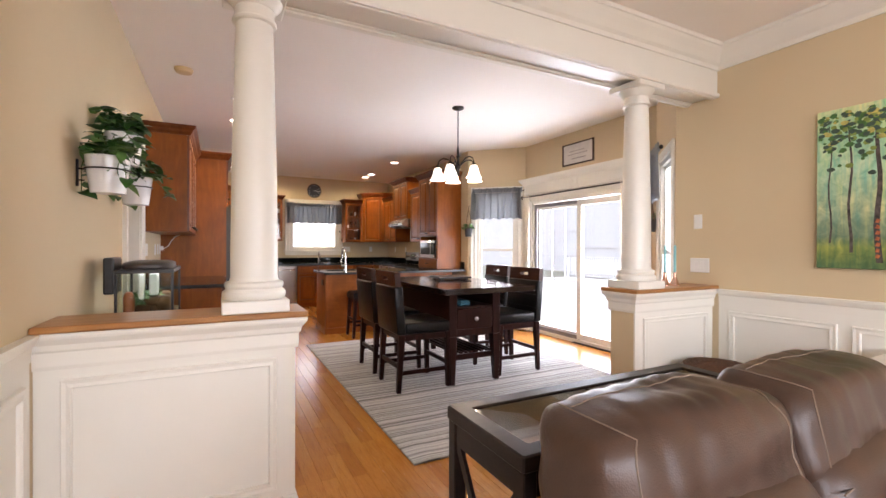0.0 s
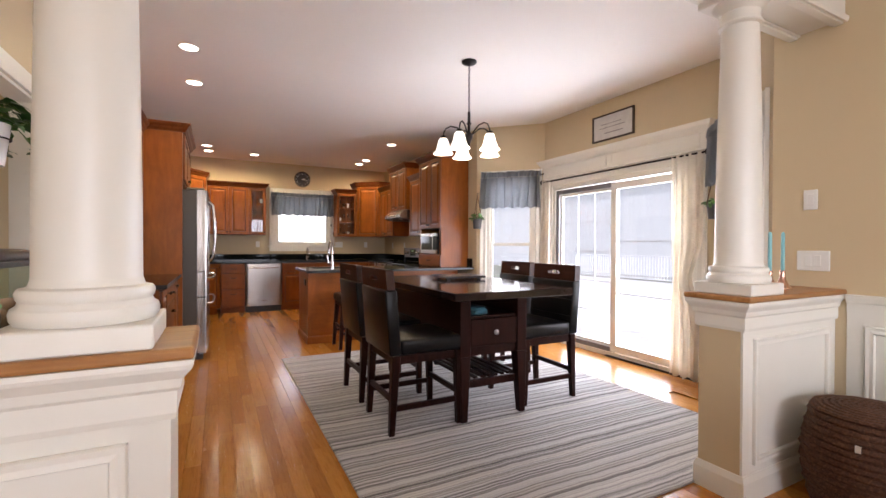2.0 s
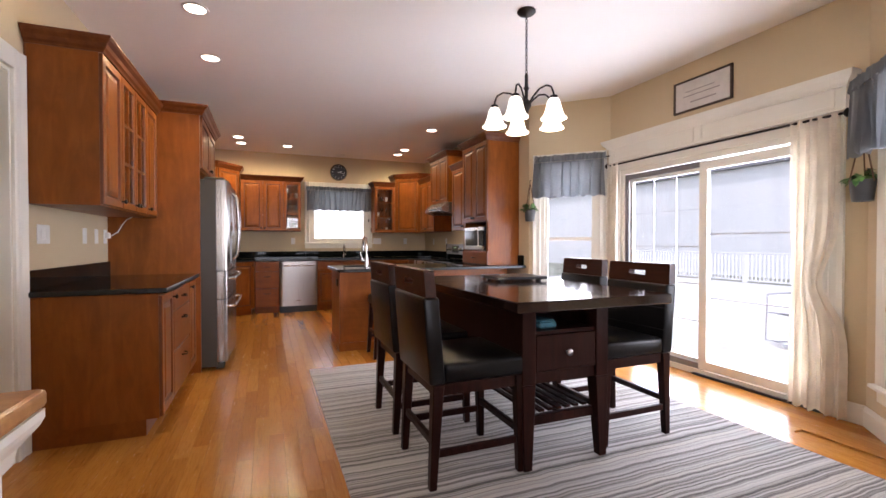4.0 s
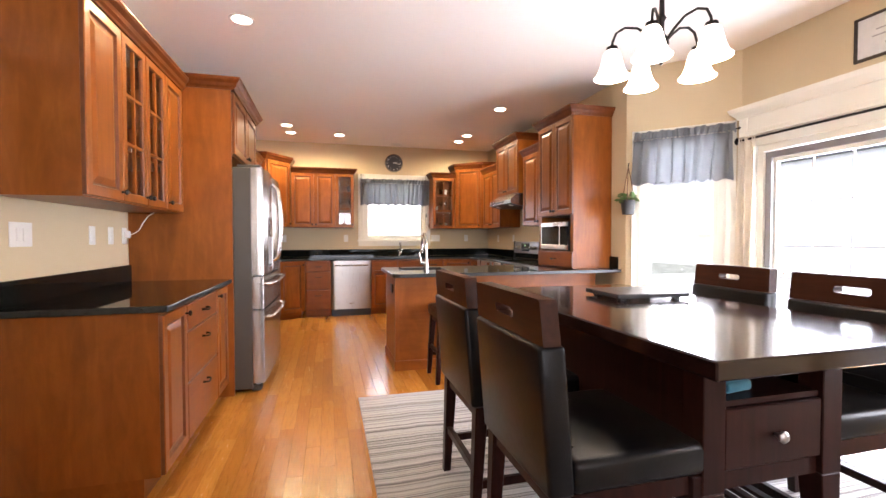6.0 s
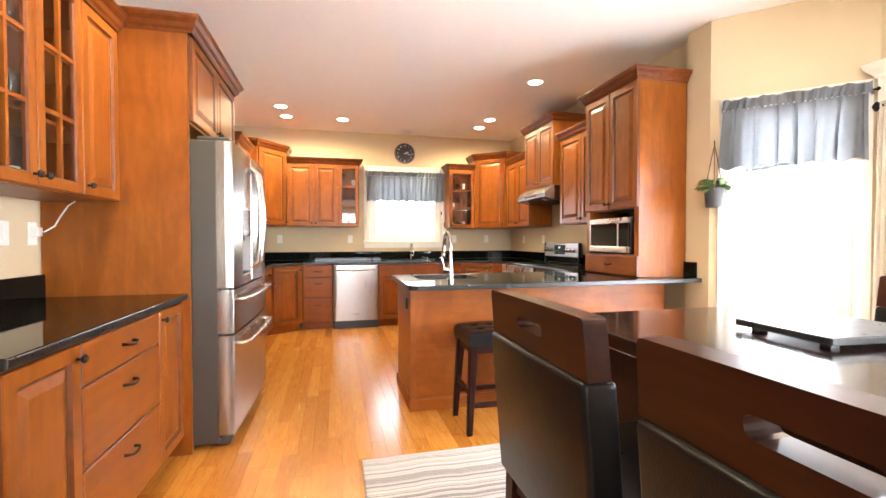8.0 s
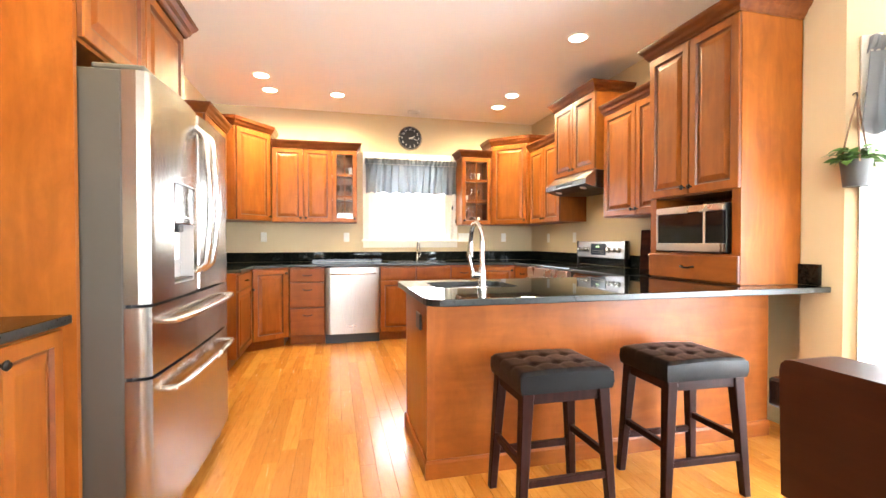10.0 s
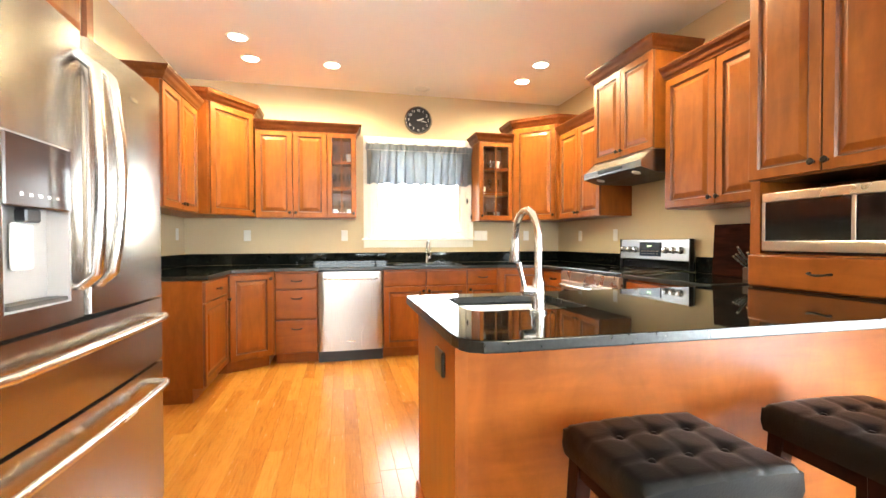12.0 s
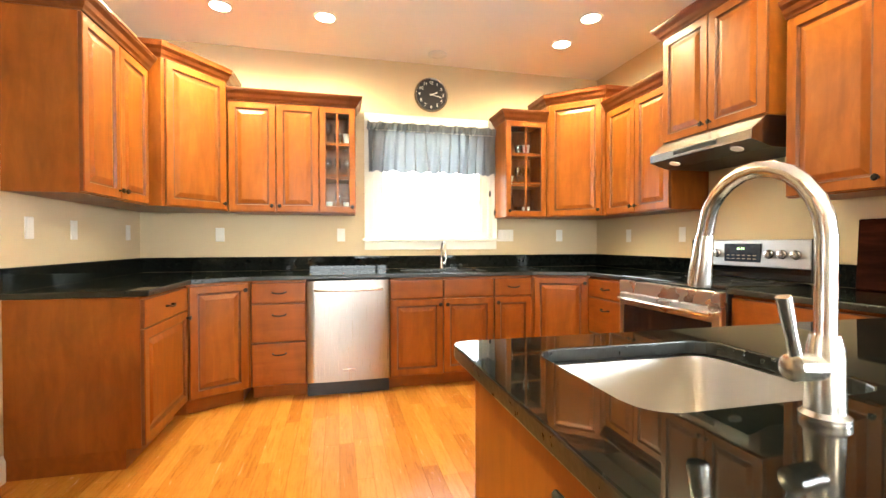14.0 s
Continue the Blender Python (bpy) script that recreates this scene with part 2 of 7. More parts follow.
def cloth(name, base, rough=0.9, threads=500.0, weight=0.25, sheen=0.2, through=0.0):
    m, nt, b = material(name, rough, 0.0, base)
    v = coords(nt)
    n = noise_of(nt, v, 9, 4)
    w1 = node(nt, "TexWave", Scale=threads, Distortion=1.5)
    nt.links.new(v, w1.inputs["Vector"])
    nt.links.new(ramp(nt, n, [(0.3, tuple(c * 0.85 for c in base)), (0.7, tuple(min(1, c * 1.08) for c in base))]), b.inputs["Base Color"])
    b.inputs["Sheen Weight"].default_value = sheen
    bump(nt, b, w1.outputs["Color"], weight, 0.001)
    if through:
        out = nt.nodes["Material Output"]
        t, ms = nt.nodes.new("ShaderNodeBsdfTranslucent"), nt.nodes.new("ShaderNodeMixShader")
        t.inputs[0].default_value = (*base, 1)
        ms.inputs[0].default_value = through
        nt.links.new(b.outputs[0], ms.inputs[1])
        nt.links.new(t.outputs[0], ms.inputs[2])
        nt.links.new(ms.outputs[0], out.inputs[0])
    return m


BLUE = cloth("slate_blue_cloth", (0.345, 0.362, 0.378), through=0.6)
CREAM = cloth("cream_curtain_cloth", (0.86, 0.80, 0.70), through=0.45)


def rug_material():
    m, nt, b = material("striped_rug_pile", 0.95)
    v = coords(nt, (1, 1, 1))
    wob = noise_of(nt, coords(nt, (1.3, 5, 1)), 2.0, 2)
    sep = nt.nodes.new("ShaderNodeSeparateXYZ")
    nt.links.new(v, sep.inputs[0])
    along = node(nt, "CombineXYZ")
    nt.links.new(sep.outputs["Y"], along.inputs["Y"])
    jit = node(nt, "Math")
    jit.operation = "MULTIPLY_ADD"
    jit.inputs[1].default_value = 0.05
    nt.links.new(noise_of(nt, coords(nt, (2.2, 0.4, 1)), 1.4, 2), jit.inputs[0])
    nt.links.new(sep.outputs["Y"], jit.inputs[2])
    nt.links.new(jit.outputs[0], along.inputs["Y"])
    stripes = noise_of(nt, along.outputs[0], 13.0, 2, 0.62)
    c = ramp(nt, stripes, [(0.35, (0.055, 0.040, 0.032)), (0.40, (0.60, 0.55, 0.49)), (0.445, (0.085, 0.066, 0.055)), (0.485, (0.46, 0.43, 0.41)), (0.53, (0.70, 0.66, 0.61)), (0.57, (0.075, 0.060, 0.052)), (0.62, (0.62, 0.57, 0.51))])
    tuft = noise_of(nt, v, 330, 2, 0.7)
    c = mix(nt, "MULTIPLY", 0.5, c, ramp(nt, tuft, [(0.3, (0.55, 0.55, 0.55)), (0.7, (1, 1, 1))]))
    c = mix(nt, "MULTIPLY", 0.2, c, ramp(nt, wob, [(0.35, (0.7, 0.7, 0.7)), (0.65, (1, 1, 1))]))
    nt.links.new(c, b.inputs["Base Color"])
    b.inputs["Sheen Weight"].default_value = 0.3
    bump(nt, b, tuft, 0.9, 0.006)
    return m


RUG = rug_material()


def glass(name, tint=(1, 1, 1), gloss=0.045, rough=0.0, edge=0.6):
    m = bpy.data.materials.new(name)
    m.use_nodes = True
    nt = m.node_tree
    nt.nodes.clear()
    out = nt.nodes.new("ShaderNodeOutputMaterial")
    t, g, ms = nt.nodes.new("ShaderNodeBsdfTransparent"), nt.nodes.new("ShaderNodeBsdfGlossy"), nt.nodes.new("ShaderNodeMixShader")
    t.inputs[0].default_value, g.inputs["Roughness"].default_value = (*tint, 1), rough
    lw = nt.nodes.new("ShaderNodeLayerWeight")
    curve = node(nt, "Math")
    curve.operation = "POWER"
    curve.inputs[1].default_value = 4.0
    nt.links.new(lw.outputs["Facing"], curve.inputs[0])
    low = node(nt, "MapRange")
    low.inputs[3].default_value, low.inputs[4].default_value = gloss, edge
    nt.links.new(curve.outputs[0], low.inputs[0])
    nt.links.new(low.outputs[0], ms.inputs[0])
    nt.links.new(t.outputs[0], ms.inputs[1])
    nt.links.new(g.outputs[0], ms.inputs[2])
    nt.links.new(ms.outputs[0], out.inputs[0])
    return m


GLASS = glass("clear_glass")
TABLE_GLASS = glass("smoked_glass", (0.55, 0.56, 0.55), 0.14)


def glowing(name, color, strength):
    m, nt, b = material(name, 0.4, 0.0, (0.8, 0.78, 0.74))
    b.inputs["Emission Color"].default_value = (*color, 1)
    b.inputs["Emission Strength"].default_value = strength
    return m


LAMP_GLOW = glowing("lit_lamp", (1.0, 0.86, 0.66), 14.0)
SHADE_GLOW = glowing("lit_frosted_glass", (1.0, 0.88, 0.72), 2.2)
DISPLAY = glowing("green_display", (0.35, 0.9, 0.3), 1.0)
LEAF = plain("glossy_leaf", (0.045, 0.13, 0.028), 0.38, var=0.5, scale=14, relief=0.15, fine=60)
LEAF_LIGHT = plain("light_leaf", (0.11, 0.22, 0.05), 0.45, var=0.4, scale=14, relief=0.15, fine=60)
STEM = plain("plant_stem", (0.08, 0.12, 0.03), 0.6, var=0.3)
ROPE = plain("jute_rope", (0.16, 0.09, 0.05), 0.95, var=0.3, scale=40, relief=0.6)
COPPER = plain("rose_copper", (0.65, 0.42, 0.32), 0.25, 1.0, var=0.08)
WICKER = wood("seagrass", ((0.045, 0.018, 0.010), (0.11, 0.050, 0.027), (0.21, 0.11, 0.065)), 0.75, grain=(30, 30, 30), coat=0.0, relief=0.4)
DECK = plain("white_deck_board", (0.62, 0.61, 0.60), 0.7, var=0.1, scale=3)
SIDING = plain("white_siding", (0.70, 0.71, 0.73), 0.6, var=0.05, scale=2)
GRASS = plain("pale_lawn", (0.30, 0.31, 0.25), 0.95, var=0.5, scale=2.0, relief=0.8, fine=30)


# ---- building helpers ----
def put(name, bm, mat, smooth=False):
    bmesh.ops.recalc_face_normals(bm, faces=bm.faces)
    me = bpy.data.meshes.new(name)
    bm.to_mesh(me)
    bm.free()
    for m in (mat if isinstance(mat, (list, tuple)) else [mat]):
        me.materials.append(m)
    if smooth:
        for p in me.polygons:
            p.use_smooth = True
        me.set_sharp_from_angle(angle=radians(40))
    return me


def part(name, bm, mat, parent, label="", smooth=False, at=None):
    """One mesh object under a thing or under a part."""
    ob = new(name, put(name, bm, mat, smooth))
    ob.parent = parent
    if at is not None:
        ob.matrix_basis = at
    return tagged(ob, label)


def thing(name, m, label, category, group=""):
    ob = new(name)
    ob.empty_display_size = 0.1
    ob.matrix_basis = m
    return tagged(ob, label, category, group)


def single(name, bm, mat, label, category, group="", smooth=False, at=None, kind=""):
    ob = new(name, put(name, bm, mat, smooth))
    if at is not None:
        ob.matrix_basis = at
    return tagged(ob, label, category, group, kind)


def box(bm, x0, x1, y0, y1, z0, z1, bevel=0.0, seg=1, mi=0):
    vs = [bm.verts.new((x, y, z)) for z in (z0, z1) for y in (y0, y1) for x in (x0, x1)]
    fs = [bm.faces.new([vs[i] for i in q]) for q in ((0, 2, 3, 1), (4, 5, 7, 6), (0, 1, 5, 4), (2, 6, 7, 3), (0, 4, 6, 2), (1, 3, 7, 5))]
    for f in fs:
        f.material_index = mi
    if bevel:
        es = list({e for f in fs for e in f.edges})
        r = bmesh.ops.bevel(bm, geom=es, offset=bevel, segments=seg, profile=0.5, affect="EDGES")
        for f in r["faces"]:
            f.material_index = mi
    return vs


def boxed(*args, **kw):
    bm = bmesh.new()
    box(bm, *args, **kw)
    return bm


def prism(bm, poly, z0, z1, bevel=0.0, mi=0):
    lo = [bm.verts.new((x, y, z0)) for x, y in poly]
    hi = [bm.verts.new((x, y, z1)) for x, y in poly]
    n = len(poly)
    fs = [bm.faces.new(lo[::-1]), bm.faces.new(hi)]
    fs += [bm.faces.new((lo[i], lo[(i + 1) % n], hi[(i + 1) % n], hi[i])) for i in range(n)]
    for f in fs:
        f.material_index = mi
    if bevel:
        bmesh.ops.bevel(bm, geom=list({e for f in fs for e in f.edges}), offset=bevel, segments=2, profile=0.5, affect="EDGES")


def lathe(bm, profile, seg=24, cx=0.0, cy=0.0, close=True, mi=0):
    rings = []
    for r, z in profile:
        rings.append([bm.verts.new((cx + r * math.cos(2 * math.pi * i / seg), cy + r * math.sin(2 * math.pi * i / seg), z)) for i in range(seg)])
    for a, b in zip(rings, rings[1:]):
        for i in range(seg):
            f = bm.faces.new((a[i], a[(i + 1) % seg], b[(i + 1) % seg], b[i]))
            f.material_index = mi
    if close:
        for ring in (rings[0][::-1], rings[-1]):
            f = bm.faces.new(ring)
            f.material_index = mi


def tube(bm, pts, r, seg=8, mi=0):
    """A round bar along points; r: one radius or one for each point."""
    pts = [Vector(p) for p in pts]
    rs = r if isinstance(r, (list, tuple)) else [r] * len(pts)
    rings, ref = [], Vector((0, 0, 1))
    for i, p in enumerate(pts):
        d = (pts[min(i + 1, len(pts) - 1)] - pts[max(i - 1, 0)]).normalized()
        if abs(d.dot(ref)) > 0.95:
            ref = Vector((1, 0, 0)) if abs(d.x) < 0.9 else Vector((0, 1, 0))
        u = d.cross(ref).normalized()
        w = d.cross(u).normalized()
        ref = -w
        rings.append([bm.verts.new(p + rs[i] * (math.cos(2 * math.pi * k / seg) * u + math.sin(2 * math.pi * k / seg) * w)) for k in range(seg)])
    for a, b in zip(rings, rings[1:]):
        for k in range(seg):
            bm.faces.new((a[k], a[(k + 1) % seg], b[(k + 1) % seg], b[k])).material_index = mi
    for ring in (rings[0], rings[-1][::-1]):
        bm.faces.new(ring).material_index = mi


def sweep(bm, path, profile, closed=False, mi=0):
    """A moulding: profile of (out, z), out to the right of the path's way, with mitred corners."""
    n, rings = len(path), []
    for i, (x, y) in enumerate(path):
        p = Vector((x, y))
        a = Vector(path[i - 1]) if (i or closed) else None
        b = Vector(path[(i + 1) % n]) if (i < n - 1 or closed) else None
        ns = []
        if a is not None:
            d = (p - a).normalized()
            ns.append(Vector((d.y, -d.x)))
        if b is not None:
            d = (b - p).normalized()
            ns.append(Vector((d.y, -d.x)))
        m = sum(ns, Vector((0, 0))).normalized()
        m = m / max(0.3, m.dot(ns[0]))
        rings.append([bm.verts.new((x + m.x * o, y + m.y * o, z)) for o, z in profile])
    k = len(profile)
    pairs = list(zip(rings, rings[1:])) + ([(rings[-1], rings[0])] if closed else [])
    for a, b in pairs:
        for j in range(k):
            bm.faces.new((a[j], b[j], b[(j + 1) % k], a[(j + 1) % k])).material_index = mi
    if not closed:
        bm.faces.new(rings[0]).material_index = mi
        bm.faces.new(rings[-1][::-1]).material_index = mi


def nested(bm, w, h, rings, x0=0.0, z0=0.0, hole=False, mi=0, stained=()):
    """Nested rectangles in the xz plane: (inset, depth towards -y); the middle is closed unless hole; stained: steps in
    the second, darker material.
    """
    loops = []
    for inset, d in rings:
        loops.append([bm.verts.new((x0 + x, -d, z0 + z)) for x, z in ((inset, inset), (w - inset, inset), (w - inset, h - inset), (inset, h - inset))])
    for k, (a, b) in enumerate(zip(loops, loops[1:])):
        for i in range(4):
            bm.faces.new((a[i], a[(i + 1) % 4], b[(i + 1) % 4], b[i])).material_index = 1 if k in stained else mi
    if not hole:
        bm.faces.new(loops[-1]).material_index = mi


def frame_of(name, w, h, t, depth, mat, parent, at, label=""):
    """A flat picture-frame moulding with thickness, in the xz plane, front towards -y."""
    bm = bmesh.new()
    nested(bm, w, h, [(t, 0.0), (0, 0.0), (0, depth * 0.7), (0.004, depth), (t * 0.5, depth * 0.8), (t - 0.004, depth), (t, depth * 0.6), (t, 0.0)], hole=True)
    return part(name, bm, mat, parent, label, at=at)


# ---- the room ----
CEILING = 2.825


def wall(name, p0, p1, mat, holes=(), z1=CEILING, thick=0.14, z0=0.0):
    """A wall from p0 to p1, its face on the line and its thickness to the left of the way, with openings (s0, s1, z0, z1)."""
    d = Vector(p1) - Vector(p0)
    length = d.length
    xs = sorted({0.0, length, *[v for h in holes for v in h[:2]]})
    zs = sorted({z0, z1, *[v for h in holes for v in h[2:]]})
    bm = bmesh.new()
    solid = [[not any(h[0] <= (a + b) / 2 <= h[1] and h[2] <= (c + e) / 2 <= h[3] for h in holes) for c, e in zip(zs, zs[1:])] for a, b in zip(xs, xs[1:])]
    verts = {}

    def v(i, k, y):
        key = (i, k, y)
        if key not in verts:
            verts[key] = bm.verts.new((xs[i], y, zs[k]))
        return verts[key]

    for i in range(len(xs) - 1):
        for k in range(len(zs) - 1):
            if not solid[i][k]:
                continue
            for y in (0.0, thick):
                bm.faces.new((v(i, k, y), v(i + 1, k, y), v(i + 1, k + 1, y), v(i, k + 1, y)))
            for di, dk, a, b in ((-1, 0, (i, k), (i, k + 1)), (1, 0, (i + 1, k), (i + 1, k + 1)), (0, -1, (i, k), (i + 1, k)), (0, 1, (i, k + 1), (i + 1, k + 1))):
                ni, nk = i + di, k + dk
                if not (0 <= ni < len(xs) - 1 and 0 <= nk < len(zs) - 1 and solid[ni][nk]):
                    bm.faces.new((v(*a, 0.0), v(*b, 0.0), v(*b, thick), v(*a, thick)))
    ob = single(name, bm, mat, "", "", kind="structure")
    ob.matrix_basis = Matrix.Translation((*p0, 0)) @ Matrix.Rotation(math.atan2(d.y, d.x), 4, "Z")
    return tagged(ob, "beige painted wall", "wall")


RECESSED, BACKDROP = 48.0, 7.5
W, LX, RX, KX, BY, SX = WALL, -0.20, 3.90, 4.10, 10.52, 4.65
C1, C2, C3, C4 = (4.0, 6.48), (SX, 5.83), (SX, 3.55), (RX, 2.80)
DOOR = (4.30, 4.99)
# going clockwise seen from above, so that the thickness lies outside
# The second opening is an unseen window, added for the side fill lamp.
wall("wall_west", (LX, -3.5), (LX, 7.62), W, [(DOOR[0] + 3.5, DOOR[1] + 3.5, 0, 2.12), (0.8, 2.8, 0.62, 2.35)])
wall("wall_west_kitchen", (-0.09, 7.62), (-0.09, BY), W, thick=0.25)
wall("wall_north", (-0.09, BY), (KX, BY), W, [(1.90, 2.99, 1.19, 2.24)])
wall("wall_east_kitchen", (KX, BY), (KX, 6.70), W, thick=0.30)
wall("wall_east_stub", (4.0, 6.70), C1, W, thick=0.10)
wall("wall_bay_far", C1, C2, W, [(0.14, 0.80, 0.32, 2.14)])
wall("wall_bay_slider", C2, C3, W, [(0.15, 2.07, 0.0, 1.97)])
wall("wall_bay_near", C3, C4, W, [(0.26, 0.92, 0.32, 2.14)])
wall("wall_east_living", C4, (RX, -3.5), W)
# Opening out of view, added to let light into the living room.
wall("wall_south", (RX, -3.5), (LX, -3.5), W, [(0.5, 3.5, 0.6, 2.4)])
# small hall behind the doorway; its west window is unseen, added for the fill lamp
wall("wall_hall_west", (-1.7, 3.2), (-1.7, 6.0), W, [(0.9, 1.9, 0.8, 2.1)])
wall("wall_hall_south", (LX - 0.14, 3.2), (-1.7, 3.2), W)
wall("wall_hall_north", (-1.7, 6.0), (LX - 0.14, 6.0), W)

bm = bmesh.new()
prism(bm, [(-2, -3.7), (4.1, -3.7), (4.1, 2.7), (4.9, 3.45), (4.9, 5.95), (4.4, 6.6), (4.45, 10.8), (-2, 10.8)], CEILING, CEILING + 0.2)
single("ceiling", bm, CEIL, "smooth white painted ceiling", "ceiling", kind="structure")
bm = bmesh.new()
prism(bm, [(-0.34, -3.64), (4.04, -3.64), (4.04, 2.8), (4.79, 3.5), (4.79, 5.9), (4.3, 6.6), (4.3, 10.66), (-0.34, 10.66), (-0.34, 6.14), (-1.84, 6.14), (-1.84, 3.06), (-0.34, 3.06)], -0.2, -0.012)
floor = single("floor", bm, PLANK_STUFF, "honey oak strip floor", "floor", kind="structure")


def add_trim(name, path, profile, label, mat=None, closed=False):
    bm = bmesh.new()
    sweep(bm, path, profile, closed)
    return single(name, bm, mat or WHITE, label, "trim", kind="structure")


BASE = [(0, 0), (0.016, 0), (0.016, 0.10), (0.010, 0.118), (0.006, 0.13), (0, 0.13)]
add_trim("baseboard", [(LX, -3.5), (LX, 2.481)], BASE, "white moulded baseboard")
add_trim("baseboard", [(LX, 2.693), (LX, DOOR[0] - 0.11)], BASE, "white moulded baseboard")
add_trim("baseboard", [(LX, 6.46), (LX, 7.62), (-0.09, 7.62), (-0.09, 8.98)], BASE, "white moulded baseboard")
add_trim("baseboard", [(4.0, 6.70), C1, (C2[0], C2[1]), (SX, 5.72)], BASE, "white moulded baseboard")
add_trim("baseboard", [(SX, 3.70), C3, C4, (RX, 2.693)], BASE, "white moulded baseboard")
add_trim("baseboard", [(RX, 2.481), (RX, -3.5), (LX, -3.5)], BASE, "white moulded baseboard")

# header beam on two columns, with its mouldings
BY0, BY1, BZ = 2.452, 2.722, 2.468
bm = bmesh.new()
box(bm, LX, RX, BY0, BY1, BZ, CEILING)
sweep(bm, [(RX, BY0), (LX, BY0)][::-1], [(0, BZ + 0.012), (-0.0, BZ - 0.018), (0.012, BZ - 0.018), (0.018, BZ - 0.004), (0.018, BZ + 0.012)])
for y0, y1 in ((BY0 + 0.004, BY0 + 0.05), (BY1 - 0.05, BY1 - 0.004)):
    box(bm, LX, RX, y0, y1, BZ - 0.024, BZ - 0.004, 0.006, 2)
    box(bm, LX, RX, y0 + (0.046 if y0 < 2.6 else -0.016), y1 + (0.016 if y0 < 2.6 else -0.046), BZ - 0.014, BZ - 0.003, 0.003)
single("header_beam", bm, WHITE, "white panelled header beam between two columns", "beam", kind="structure")
CROWN = [(0, 0), (0, -0.165), (0.012, -0.165), (0.014, -0.135), (0.022, -0.128), (0.034, -0.118), (0.056, -0.085), (0.085, -0.048), (0.094, -0.030), (0.104, -0.026), (0.104, 0)]
add_trim("crown_moulding", [(LX, BY0), (RX, BY0), (RX, -3.5), (LX, -3.5), (LX, BY0)], [(o, CEILING - 0.001 + z) for o, z in CROWN], "white crown moulding along the ceiling")


def half_wall(name, x0, x1, end, skin):
    """A low wall with a panelled white face, mouldings and an oak cap; end: +1 or -1, the side of its free end."""
    t = thing(name, pose(0, 0, 0), "low white panelled wall with an oak cap", "half wall")
    t["kind"] = "structure"
    y0, y1, top = 2.493, 2.693, 0.950
    part("core", boxed(x0, x1, y0, y1, 0, top), skin, t, "painted end and back of the low wall")
    bm = bmesh.new()
    box(bm, x0, x1, y0 - 0.012, y0 - 0.001, 0.0, top)
    part("facing", bm, WHITE, t)
    cap0, cap1 = (x0, x1 + 0.05) if end > 0 else (x0 - 0.05, x1)
    part("cap", boxed(cap0, cap1, y0 - 0.065, y1 + 0.055, top + 0.001, 0.978, 0.008, 2), OAK, t, "honey oak cap board")
    prof = [(0, top - 0.14), (0.010, top - 0.14), (0.014, top - 0.125), (0.014, top - 0.075), (0.022, top - 0.066), (0.026, top - 0.045), (0.044, top - 0.022), (0.048, top - 0.012), (0.048, top), (0, top)]
    path = [(x0, y0 - 0.012), (x1, y0 - 0.012), (x1, y1), (x0, y1)] if end > 0 else [(x1, y1), (x0, y1), (x0, y0 - 0.012), (x1, y0 - 0.012)]
    bm = bmesh.new()
    sweep(bm, path, prof)
    part("cap_moulding", bm, WHITE, t)
    w = x1 - x0 - 0.16
    frame_of("panel_moulding", w, 0.60, 0.035, 0.016, WHITE, t, pose(x0 + 0.08, y0 - 0.012, 0.17))
    bm = bmesh.new()
    sweep(bm, path, BASE)
    part("baseboard", bm, WHITE, t)
    return t


half_wall("half_wall_west", LX + 0.001, 0.724, 1, WHITE)
half_wall("half_wall_east", 3.006, RX - 0.001, -1, WALL)


def column(x, y):
    t = thing("column", pose(x, y, 0.979), "round white column on a square plinth", "column", "columns under the beam")
    part("plinth", boxed(-0.138, 0.138, -0.138, 0.138, 0, 0.055, 0.004), WHITE, t)
    h = BZ - 0.022 - 0.979
    bm = bmesh.new()
    prof = [(0.10, 0.055), (0.130, 0.056), (0.136, 0.066), (0.1375, 0.078), (0.134, 0.09), (0.125, 0.096), (0.122, 0.104), (0.126, 0.110), (0.128, 0.122), (0.123, 0.132), (0.107, 0.136), (0.103, 0.15)]
    prof += [(0.102 - 0.022 * (k / 10) ** 1.6, 0.155 + (h - 0.31) * k / 10) for k in range(11)]
    prof += [(0.094, h - 0.150), (0.097, h - 0.142), (0.094, h - 0.134), (0.085, h - 0.13), (0.085, h - 0.085), (0.094, h - 0.08), (0.098, h - 0.07), (0.118, h - 0.05), (0.122, h - 0.04), (0.05, h - 0.04)]
    lathe(bm, prof, 48)
    part("shaft", bm, WHITE, t, smooth=True)
    part("abacus", boxed(-0.135, 0.135, -0.135, 0.135, h - 0.04, h, 0.006), WHITE, t)
    return t


column(0.557, 2.578)
column(3.129, 2.575)

